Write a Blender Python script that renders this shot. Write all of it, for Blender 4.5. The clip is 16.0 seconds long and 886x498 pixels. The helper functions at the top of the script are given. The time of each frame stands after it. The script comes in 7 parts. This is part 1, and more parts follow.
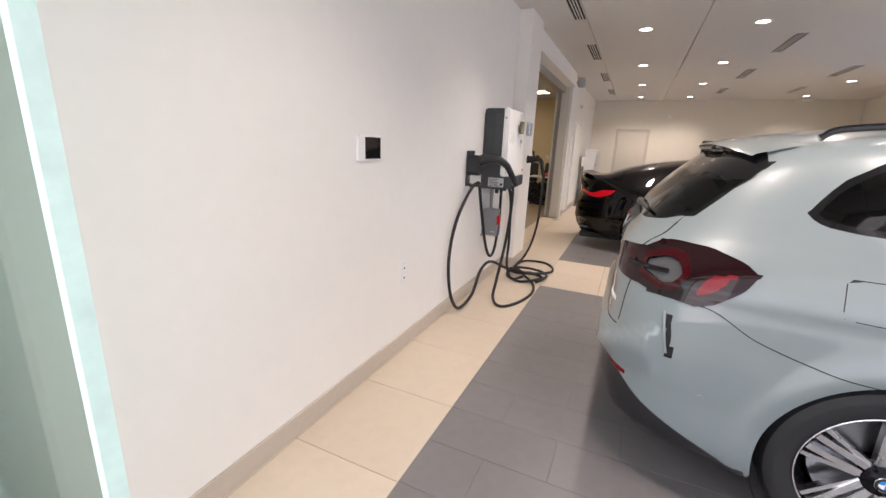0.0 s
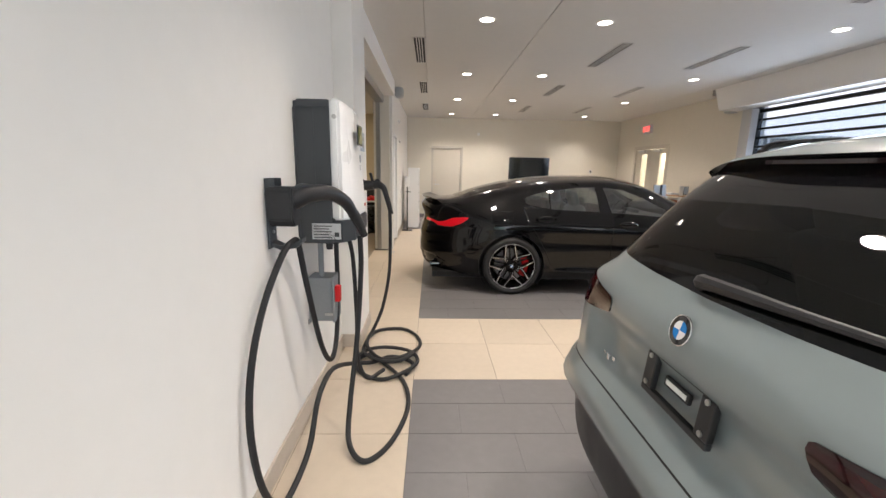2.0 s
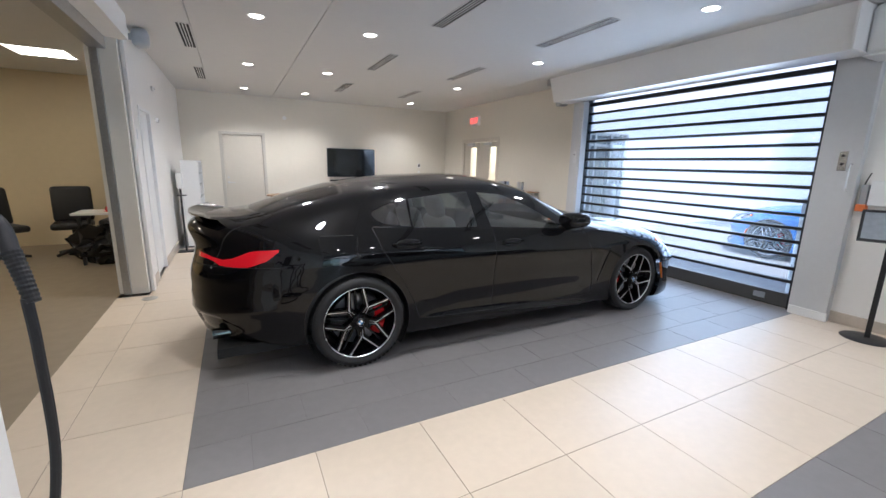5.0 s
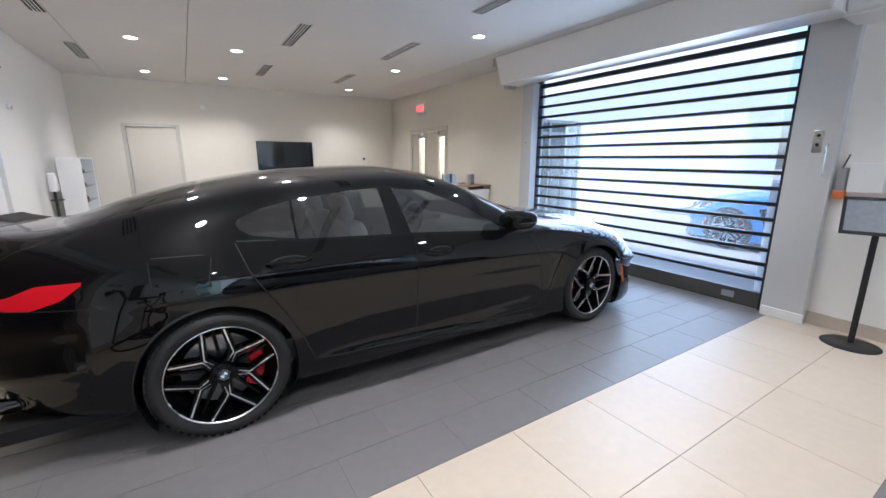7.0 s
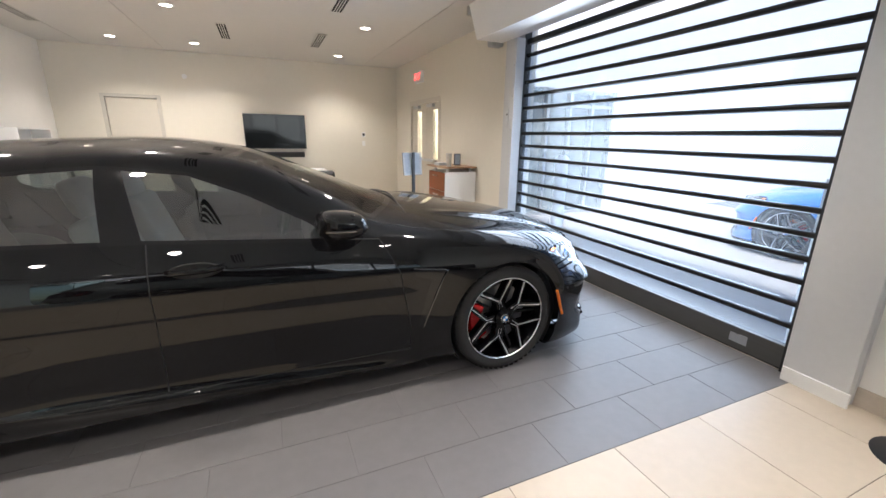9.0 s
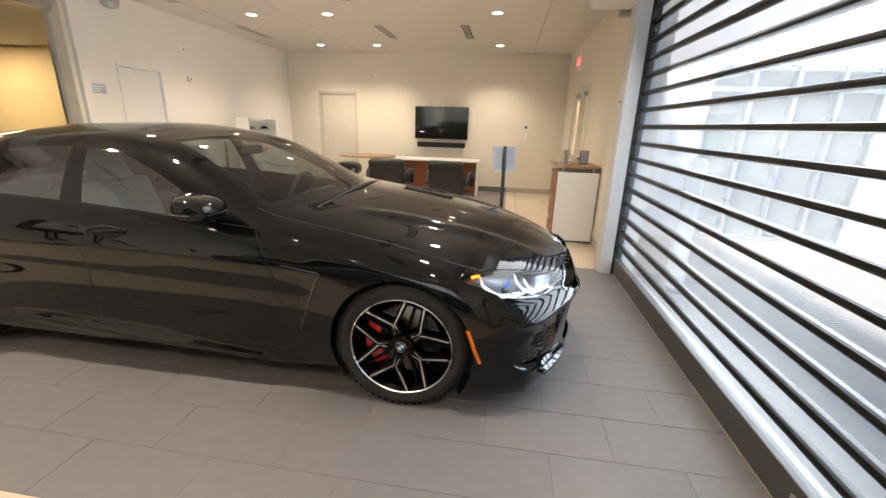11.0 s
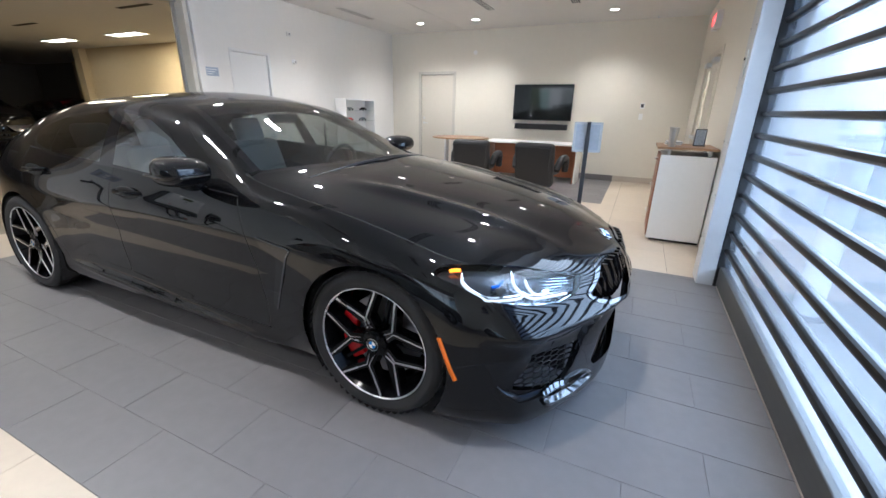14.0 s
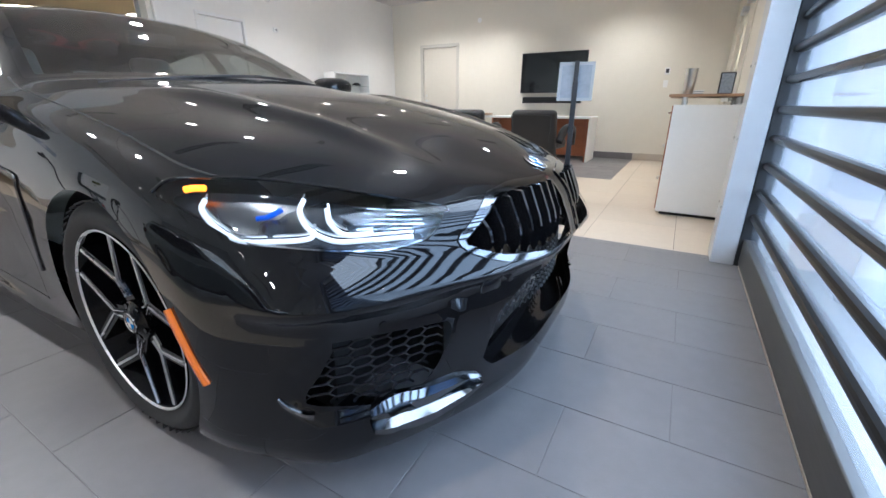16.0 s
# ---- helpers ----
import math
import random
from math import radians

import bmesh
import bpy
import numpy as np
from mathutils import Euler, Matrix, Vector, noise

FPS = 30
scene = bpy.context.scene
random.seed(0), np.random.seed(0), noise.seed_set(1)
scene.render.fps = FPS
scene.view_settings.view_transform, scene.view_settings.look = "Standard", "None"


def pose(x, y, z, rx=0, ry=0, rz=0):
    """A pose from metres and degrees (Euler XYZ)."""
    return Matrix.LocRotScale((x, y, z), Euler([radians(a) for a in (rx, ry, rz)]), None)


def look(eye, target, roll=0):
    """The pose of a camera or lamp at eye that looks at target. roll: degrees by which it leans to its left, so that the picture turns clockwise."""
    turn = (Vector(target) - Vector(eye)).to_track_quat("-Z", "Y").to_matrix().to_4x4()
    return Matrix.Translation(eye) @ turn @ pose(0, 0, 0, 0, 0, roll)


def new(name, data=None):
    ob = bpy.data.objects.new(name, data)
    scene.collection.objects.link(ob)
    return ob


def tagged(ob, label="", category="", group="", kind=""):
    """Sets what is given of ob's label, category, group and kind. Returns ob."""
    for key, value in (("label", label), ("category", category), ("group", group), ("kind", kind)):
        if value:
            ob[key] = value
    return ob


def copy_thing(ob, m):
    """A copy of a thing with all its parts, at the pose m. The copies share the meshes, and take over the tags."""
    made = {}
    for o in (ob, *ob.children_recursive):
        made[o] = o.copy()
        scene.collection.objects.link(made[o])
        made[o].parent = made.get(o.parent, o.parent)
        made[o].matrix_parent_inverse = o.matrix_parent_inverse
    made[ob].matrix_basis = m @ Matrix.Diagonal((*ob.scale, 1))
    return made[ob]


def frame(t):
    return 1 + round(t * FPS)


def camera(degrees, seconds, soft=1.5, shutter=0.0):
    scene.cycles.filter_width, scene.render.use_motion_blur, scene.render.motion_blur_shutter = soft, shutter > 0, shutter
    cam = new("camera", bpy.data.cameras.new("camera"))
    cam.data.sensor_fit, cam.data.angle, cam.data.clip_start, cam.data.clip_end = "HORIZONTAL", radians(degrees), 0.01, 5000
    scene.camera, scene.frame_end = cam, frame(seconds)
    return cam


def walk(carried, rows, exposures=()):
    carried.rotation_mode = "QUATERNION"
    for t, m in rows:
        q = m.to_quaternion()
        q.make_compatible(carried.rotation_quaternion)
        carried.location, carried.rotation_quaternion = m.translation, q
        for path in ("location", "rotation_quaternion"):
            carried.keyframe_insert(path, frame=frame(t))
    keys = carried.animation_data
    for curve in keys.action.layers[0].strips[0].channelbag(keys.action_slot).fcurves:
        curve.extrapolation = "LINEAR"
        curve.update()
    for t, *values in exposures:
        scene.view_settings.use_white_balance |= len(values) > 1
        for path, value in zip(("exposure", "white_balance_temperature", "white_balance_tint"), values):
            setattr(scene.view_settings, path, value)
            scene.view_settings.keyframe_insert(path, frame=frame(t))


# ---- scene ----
cam = camera(95.2, 16.0)
PATH = [
    (0, (1.445, -5.601, 1.495), (0.646, -3.839, 0.989), 2.4),
    (0.5, (1.18, -5.326, 1.458), (0.541, -3.494, 0.973), 2.1),
    (1, (0.994, -4.948, 1.437), (0.562, -3.051, 0.973), 2.2),
    (1.5, (0.918, -4.435, 1.475), (0.721, -2.49, 1.056), 1.6),
    (2, (0.792, -3.921, 1.493), (0.852, -1.96, 1.103), 1.0),
    (2.5, (0.763, -3.491, 1.507), (1.028, -1.542, 1.143), 0.6),
    (3, (0.779, -3.115, 1.514), (1.249, -1.205, 1.155), 0.4),
    (3.5, (0.757, -2.763, 1.539), (1.387, -0.901, 1.169), 0.7),
    (4, (0.848, -2.449, 1.518), (1.584, -0.628, 1.143), 1.1),
    (4.2, (0.891, -2.323, 1.519), (1.666, -0.52, 1.131), 1.2),
    (6.5, (1.399, -1.723, 1.53), (2.42, -0.054, 1.113), 0.3),
    (7, (1.713, -1.508, 1.49), (2.751, 0.144, 1.054), 0.1),
    (7.5, (2.072, -1.355, 1.472), (3.106, 0.296, 1.023), 0.2),
    (8, (2.558, -1.268, 1.455), (3.528, 0.41, 0.963), 0.2),
    (8.2, (2.749, -1.223, 1.437), (3.697, 0.465, 0.934), 0.3),
    (10.3, (4.652, -1.196, 1.519), (4.805, 0.708, 0.928), 1.4),
    (10.5, (4.845, -1.178, 1.52), (4.876, 0.731, 0.924), 1.4),
    (11, (5.253, -1.037, 1.479), (4.981, 0.856, 0.891), 1.8),
    (11.5, (5.582, -0.926, 1.454), (5.011, 0.899, 0.869), 2.1),
    (12, (5.786, -0.919, 1.444), (5.018, 0.83, 0.853), 2.5),
    (12.5, (5.816, -0.924, 1.428), (4.966, 0.784, 0.827), 2.3),
    (13, (5.771, -0.866, 1.398), (4.919, 0.832, 0.771), 1.8),
    (13.5, (5.707, -0.741, 1.371), (4.887, 0.964, 0.724), 1.5),
    (14, (5.718, -0.494, 1.356), (4.923, 1.22, 0.699), 1.2),
    (14.5, (5.801, -0.204, 1.314), (5.008, 1.496, 0.621), 0.8),
    (15, (5.884, 0.101, 1.202), (5.062, 1.785, 0.504), 0.3),
    (15.5, (5.986, 0.258, 1.04), (5.091, 1.904, 0.341), -0.2),
    (16, (6.046, 0.357, 0.934), (5.114, 1.995, 0.263), 0.1),
]
EXPOSURES = [(0, 1.18, 6450, 21), (1.0, 1.22, 6350, 15), (2.0, 1.33, 6300, 14), (2.5, 1.46, 6200, 14), (3.0, 1.50, 6200, 14), (4.2, 1.36, 5650, 12), (7.0, 1.38, 5400, 13), (8.2, 1.54, 5450, 12), (10.3, 1.58, 7300, 14),
             (11.3, 1.60, 7300, 14), (12.0, 1.53, 7500, 14), (12.5, 1.45, 5980, 12), (13.0, 1.42, 5550, 10), (14.5, 1.65, 5450, 11), (16.0, 1.68, 5450, 10)]
walk(cam, [(t, look(eye, target, roll)) for t, eye, target, roll in PATH], EXPOSURES)

# ---- world, sun, lamps ----
world = bpy.data.worlds.new("world")
scene.world = world
world.use_nodes = True
wn = world.node_tree.nodes
sky = wn.new("ShaderNodeTexSky")
sky.sky_type = "NISHITA"
sky.sun_disc = False
sky.sun_elevation = radians(58)
sky.sun_rotation = radians(230)
sky.air_density = 1.2
sky.dust_density = 2.5
wn["Background"].inputs["Strength"].default_value = 0.125
world.node_tree.links.new(sky.outputs["Color"], wn["Background"].inputs["Color"])

sun_data = bpy.data.lights.new("sun", "SUN")
sun_data.energy = 3.0
sun_data.angle = radians(4)
sun_data.color = (1.0, 0.95, 0.88)
sun = new("sun", sun_data)
sun.matrix_world = look((-14, -12, 32), (0, 0, 0))


def area_lamp(name, where, target, sx, sy, watts, colour):
    """A rectangular lamp: the sky's light as it enters an opening, or light added under a ceiling panel."""
    d = bpy.data.lights.new(name, "AREA")
    d.shape, d.size, d.size_y, d.energy, d.color = "RECTANGLE", sx, sy, watts, colour
    o = new(name, d)
    o.matrix_world = look(where, target)
    return o


area_lamp("shutter_skylight", (6.72, 1.60, 1.45), (2.0, 1.60, -0.6), 2.3, 2.3, 46, (0.78, 0.89, 1.0))
area_lamp("entrance_skylight", (3.2, -6.2, 1.45), (3.0, -1.0, -0.6), 5.6, 2.4, 42, (0.95, 0.97, 1.0))

LAMP_X = (1.33, 2.53, 5.0)
LAMP_Y = (-4.3, -1.9, 0.5, 2.9, 5.28, 7.66)
CEIL = 2.97
WARM = (1.0, 0.90, 0.77)



# ---- materials ----
def mat(name, colour, rough=0.5, metal=0.0, vary=0.08, scale=6.0, bump=0.0, bscale=80.0, coat=0.0, spec=0.5,
        emit=None, power=0.0, trans=0.0, ior=1.45, alpha=1.0, rvary=0.06, piece=0.0, stretch=(1, 1, 1), coat_ior=1.5):
    """A surface with a colour that varies at two scales, uneven gloss and fine relief."""
    m = bpy.data.materials.new(name)
    m.use_nodes = True
    nt = m.node_tree
    n, li = nt.nodes, nt.links
    b = n["Principled BSDF"]
    b.inputs["Metallic"].default_value = metal
    b.inputs["IOR"].default_value = ior
    b.inputs["Specular IOR Level"].default_value = spec
    b.inputs["Coat Weight"].default_value = coat
    b.inputs["Coat Roughness"].default_value = 0.004
    b.inputs["Coat IOR"].default_value = coat_ior
    b.inputs["Transmission Weight"].default_value = trans
    b.inputs["Alpha"].default_value = alpha
    tc = n.new("ShaderNodeTexCoord")
    mp = n.new("ShaderNodeMapping")
    mp.inputs["Scale"].default_value = stretch
    li.new(tc.outputs["Object"], mp.inputs["Vector"])
    if piece:
        # each piece takes its own patch of the pattern
        oi = n.new("ShaderNodeObjectInfo")
        far = n.new("ShaderNodeVectorMath")
        far.operation = "SCALE"
        far.inputs[0].default_value = (37, 61, 13)
        li.new(oi.outputs["Random"], far.inputs["Scale"])
        li.new(far.outputs["Vector"], mp.inputs["Location"])
    big = n.new("ShaderNodeTexNoise")
    big.inputs["Scale"].default_value = scale * 0.25
    big.inputs["Detail"].default_value = 3
    small = n.new("ShaderNodeTexNoise")
    small.inputs["Scale"].default_value = scale * 6
    small.inputs["Detail"].default_value = 4
    for q in (big, small):
        li.new(mp.outputs["Vector"], q.inputs["Vector"])
    mix = n.new("ShaderNodeMath")
    mix.operation = "ADD"
    li.new(big.outputs["Fac"], mix.inputs[0])
    li.new(small.outputs["Fac"], mix.inputs[1])
    half = n.new("ShaderNodeMapRange")
    half.inputs["From Min"].default_value, half.inputs["From Max"].default_value = 0.6, 1.4
    half.inputs["To Min"].default_value, half.inputs["To Max"].default_value = 1 - vary, 1 + vary
    li.new(mix.outputs[0], half.inputs["Value"])
    value = half.outputs["Result"]
    if piece:
        pr = n.new("ShaderNodeMapRange")
        pr.inputs["To Min"].default_value, pr.inputs["To Max"].default_value = 1 - piece, 1 + piece
        li.new(oi.outputs["Random"], pr.inputs["Value"])
        mu = n.new("ShaderNodeMath")
        mu.operation = "MULTIPLY"
        li.new(value, mu.inputs[0])
        li.new(pr.outputs["Result"], mu.inputs[1])
        value = mu.outputs[0]
    hsv = n.new("ShaderNodeHueSaturation")
    hsv.inputs["Color"].default_value = (*colour, 1)
    li.new(value, hsv.inputs["Value"])
    li.new(hsv.outputs["Color"], b.inputs["Base Color"])
    rr = n.new("ShaderNodeMapRange")
    rr.inputs["From Min"].default_value, rr.inputs["From Max"].default_value = 0.3, 0.7
    rr.inputs["To Min"].default_value, rr.inputs["To Max"].default_value = max(rough - rvary, 0.0), min(rough + rvary, 1.0)
    li.new(big.outputs["Fac"], rr.inputs["Value"])
    li.new(rr.outputs["Result"], b.inputs["Roughness"])
    if bump:
        fine = n.new("ShaderNodeTexNoise")
        fine.inputs["Scale"].default_value = bscale
        fine.inputs["Detail"].default_value = 5
        li.new(mp.outputs["Vector"], fine.inputs["Vector"])
        bp = n.new("ShaderNodeBump")
        bp.inputs["Strength"].default_value = bump
        bp.inputs["Distance"].default_value = 0.002
        li.new(fine.outputs["Fac"], bp.inputs["Height"])
        li.new(bp.outputs["Normal"], b.inputs["Normal"])
    if emit:
        b.inputs["Emission Color"].default_value = (*emit, 1)
        b.inputs["Emission Strength"].default_value = power
    return m


M_WALL = mat("wall_paint", (0.80, 0.785, 0.75), 0.62, vary=0.02, scale=2, bump=0.12, bscale=260)
M_WALLC = mat("cream_wall_paint", (0.72, 0.68, 0.59), 0.62, vary=0.02, scale=2, bump=0.12, bscale=260)
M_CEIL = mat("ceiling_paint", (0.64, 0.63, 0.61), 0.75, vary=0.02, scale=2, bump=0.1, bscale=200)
M_BASE = mat("baseboard_tile", (0.50, 0.44, 0.37), 0.45, vary=0.06, scale=5, bump=0.1)
M_TILE = mat("beige_porcelain", (0.57, 0.485, 0.385), 0.36, vary=0.05, scale=3, bump=0.10, bscale=140, piece=0.035, rvary=0.05)
M_DTILE = mat("charcoal_porcelain", (0.180, 0.171, 0.172), 0.36, vary=0.07, scale=3, bump=0.14, bscale=160, piece=0.018, rvary=0.05)
M_GROUT = mat("grout", (0.16, 0.13, 0.10), 0.9, vary=0.15, scale=20)
M_GROUTD = mat("dark_grout", (0.168, 0.159, 0.159), 0.9, vary=0.15, scale=20)
M_STEEL = mat("galvanised_steel", (0.45, 0.45, 0.44), 0.35, metal=0.9, vary=0.15, scale=8)
M_ALU = mat("brushed_aluminium", (0.62, 0.63, 0.64), 0.3, metal=1.0, vary=0.06, scale=10)
M_WHITEM = mat("white_enamel", (0.78, 0.78, 0.77), 0.35, vary=0.02, scale=4, bump=0.04)
# white enamel again, with the shade on the backlit posts put into its colour
M_POST_SHADE = mat("shaded_white_enamel", (0.56, 0.565, 0.57), 0.38, vary=0.03, scale=4, bump=0.04)
M_DOOR = mat("painted_door", (0.64, 0.595, 0.515), 0.42, vary=0.02, scale=3, bump=0.05)
M_BLACKP = mat("black_plastic", (0.018, 0.018, 0.02), 0.42, vary=0.15, scale=20, bump=0.08, bscale=400)
M_GREYP = mat("dark_grey_plastic", (0.045, 0.05, 0.055), 0.45, vary=0.08, scale=20, bump=0.1, bscale=500)
M_LGREY = mat("light_grey_plastic", (0.30, 0.31, 0.32), 0.5, vary=0.06, scale=20, bump=0.1, bscale=300)
M_WHITEP = mat("white_plastic", (0.80, 0.80, 0.79), 0.3, vary=0.015, scale=10)
M_RUBBER = mat("black_rubber", (0.016, 0.016, 0.017), 0.62, vary=0.2, scale=15, bump=0.1, bscale=200)
M_SCREEN = mat("dark_screen", (0.006, 0.007, 0.008), 0.06, vary=0.0, scale=2, rvary=0.01)
M_RED = mat("red_plastic", (0.55, 0.01, 0.012), 0.35, vary=0.06)
M_LEATHER = mat("black_leather", (0.013, 0.013, 0.014), 0.45, vary=0.2, scale=10, bump=0.35, bscale=220)
M_WOOD = mat("cherry_wood", (0.27, 0.095, 0.04), 0.35, vary=0.22, scale=4, bump=0.08, stretch=(0.6, 6, 6))
M_WOODL = mat("light_walnut", (0.33, 0.20, 0.11), 0.4, vary=0.2, scale=4, bump=0.08, stretch=(0.6, 6, 6))
M_PAPER = mat("printed_paper", (0.36, 0.42, 0.50), 0.55, vary=0.35, scale=9)
M_LIGHT = mat("lamp_diffuser", (0.9, 0.9, 0.88), 0.5, emit=(1.0, 0.88, 0.72), power=8)
M_PANEL = mat("panel_diffuser", (0.9, 0.9, 0.88), 0.5, emit=(1.0, 0.88, 0.66), power=4)
M_DARKV = mat("vent_shadow", (0.02, 0.02, 0.02), 0.8, vary=0.1)


def glass(name, colour, rough=0.0, ior=1.45):
    m = bpy.data.materials.new(name)
    m.use_nodes = True
    b = m.node_tree.nodes["Principled BSDF"]
    b.inputs["Base Color"].default_value = (*colour, 1)
    b.inputs["Roughness"].default_value = rough
    b.inputs["Transmission Weight"].default_value = 1.0
    b.inputs["IOR"].default_value = ior
    return m


def pane(name, tint, gloss=0.02, base=0.05):
    """Thin glass: tinted see-through with a clear mirror gloss on top."""
    m = bpy.data.materials.new(name)
    m.use_nodes = True
    n, li = m.node_tree.nodes, m.node_tree.links
    n.remove(n["Principled BSDF"])
    t = n.new("ShaderNodeBsdfTransparent")
    t.inputs["Color"].default_value = (*tint, 1)
    g = n.new("ShaderNodeBsdfGlossy")
    g.inputs["Roughness"].default_value = gloss
    f = n.new("ShaderNodeLayerWeight")
    f.inputs["Blend"].default_value = 0.5
    p = n.new("ShaderNodeMath")
    p.operation = "POWER"
    p.inputs[1].default_value = 4.5
    li.new(f.outputs["Facing"], p.inputs[0])
    k = n.new("ShaderNodeMapRange")
    k.inputs["To Min"].default_value, k.inputs["To Max"].default_value = base, 1.0
    li.new(p.outputs[0], k.inputs["Value"])
    x = n.new("ShaderNodeMixShader")
    li.new(k.outputs["Result"], x.inputs["Fac"])
    li.new(t.outputs["BSDF"], x.inputs[1])
    li.new(g.outputs["BSDF"], x.inputs[2])
    li.new(x.outputs["Shader"], n["Material Output"].inputs["Surface"])
    return m


M_PANE = pane("clear_pane", (0.90, 0.93, 0.92))
M_PANEC = pane("clear_leaf", (0.74, 0.755, 0.75), 0.01, 0.02)
M_PANEG = pane("green_edge_glass", (0.80, 0.91, 0.88))
M_POLY = pane("polycarbonate_sheet", (0.84, 0.88, 0.92), 0.06)
# the sheets scatter a little of the daylight
pn, pl = M_POLY.node_tree.nodes, M_POLY.node_tree.links
haze = pn.new("ShaderNodeBsdfTranslucent")
haze.inputs["Color"].default_value = (0.9, 0.93, 0.96, 1)
hmix = pn.new("ShaderNodeMixShader")
hmix.inputs["Fac"].default_value = 0.05
pl.new(pn["Mix Shader"].outputs["Shader"], hmix.inputs[1])
pl.new(haze.outputs["BSDF"], hmix.inputs[2])
pl.new(hmix.outputs["Shader"], pn["Material Output"].inputs["Surface"])
M_LGREYB = mat("grey_steel_box", (0.23, 0.245, 0.26), 0.45, metal=0.2, vary=0.05, scale=10, bump=0.06)
M_ORANGE = mat("orange_plastic", (0.65, 0.17, 0.05), 0.45, vary=0.05)
M_LCD = mat("green_lcd", (0.10, 0.10, 0.02), 0.3, vary=0.2, emit=(0.35, 0.33, 0.05), power=0.05)
M_SHEET = mat("grey_sheet", (0.24, 0.265, 0.30), 0.45, vary=0.15, scale=5)
M_FABRIC = mat("speaker_cloth", (0.012, 0.012, 0.013), 0.85, vary=0.2, bump=0.4, bscale=500)
M_SPEAK = mat("grey_speaker_shell", (0.42, 0.44, 0.45), 0.5, vary=0.04)
M_EXIT = mat("lit_red_letters", (0.6, 0.02, 0.02), 0.4, vary=0.0, emit=(1.0, 0.06, 0.05), power=1.6)



# ---- building helpers ----
def link_bm(name, bm, material, smooth=False):
    me = bpy.data.meshes.new(name)
    bm.normal_update()
    bm.to_mesh(me)
    bm.free()
    for m in (material if isinstance(material, (list, tuple)) else (material,)):
        me.materials.append(m)
    if smooth:
        for p in me.polygons:
            p.use_smooth = True
        me.set_sharp_from_angle(angle=radians(35))
    return new(name, me)


def part(name, bm, material, parent, label="", smooth=False):
    ob = link_bm(name, bm, material, smooth)
    ob.parent = parent
    return tagged(ob, label)


def solid(name, bm, material, label, category, kind="", group="", smooth=False):
    return tagged(link_bm(name, bm, material, smooth), label, category, group, kind)


def thing(name, label, category, group="", kind="", at=None):
    ob = new(name)
    ob.empty_display_size = 0.1
    if at is not None:
        ob.matrix_world = at
    return tagged(ob, label, category, group, kind)


def box(bm, x0, x1, y0, y1, z0, z1, bevel=0.0, seg=2, m=None):
    """Adds a box between the given planes, with rounded edges."""
    t = bmesh.new()
    bmesh.ops.create_cube(t, size=1)
    for v in t.verts:
        v.co = Vector(((x0 + x1) / 2 + v.co.x * (x1 - x0), (y0 + y1) / 2 + v.co.y * (y1 - y0), (z0 + z1) / 2 + v.co.z * (z1 - z0)))
    if bevel:
        bmesh.ops.bevel(t, geom=t.edges[:], offset=bevel, segments=seg, affect="EDGES", profile=0.5)
    return merge(bm, t, m)


def merge(bm, t, m=None):
    if m is not None:
        bmesh.ops.transform(t, matrix=m, verts=t.verts)
    me = bpy.data.meshes.new("tmp")
    t.to_mesh(me)
    t.free()
    bm.from_mesh(me)
    bpy.data.meshes.remove(me)
    return bm


def B(*a, **k):
    return box(bmesh.new(), *a, **k)


def cyl(bm, p, q, r, r2=None, seg=20, bevel=0.0):
    """A round bar from p to q."""
    p, q = Vector(p), Vector(q)
    t = bmesh.new()
    bmesh.ops.create_cone(t, cap_ends=True, segments=seg, radius1=r, radius2=r if r2 is None else r2, depth=(q - p).length)
    if bevel:
        bmesh.ops.bevel(t, geom=[e for e in t.edges if len(e.link_faces) == 2 and abs(e.link_faces[0].normal.dot(e.link_faces[1].normal)) < 0.5],
                        offset=bevel, segments=2, affect="EDGES")
    m = Matrix.Translation((p + q) / 2) @ (q - p).to_track_quat("Z", "Y").to_matrix().to_4x4()
    return merge(bm, t, m)


def lathe(bm, profile, seg=40, m=None):
    """Turns a profile of (radius, height) round z."""
    t = bmesh.new()
    rings = []
    for r, z in profile:
        rings.append([t.verts.new((r * math.cos(2 * math.pi * i / seg), r * math.sin(2 * math.pi * i / seg), z)) for i in range(seg)])
    for a, b in zip(rings, rings[1:]):
        for i in range(seg):
            t.faces.new((a[i], a[(i + 1) % seg], b[(i + 1) % seg], b[i]))
    return merge(bm, t, m)


def smooth_line(points, steps=10):
    """A rounded line through the given points."""
    P = [Vector(p) for p in points]
    P = [P[0] * 2 - P[1]] + P + [P[-1] * 2 - P[-2]]
    out = []
    for i in range(1, len(P) - 2):
        for k in range(steps):
            t = k / steps
            a, b, c, d = P[i - 1:i + 3]
            out.append(0.5 * ((2 * b) + (c - a) * t + (2 * a - 5 * b + 4 * c - d) * t * t + (3 * b - a - 3 * c + d) * t ** 3))
    out.append(P[-2])
    return out


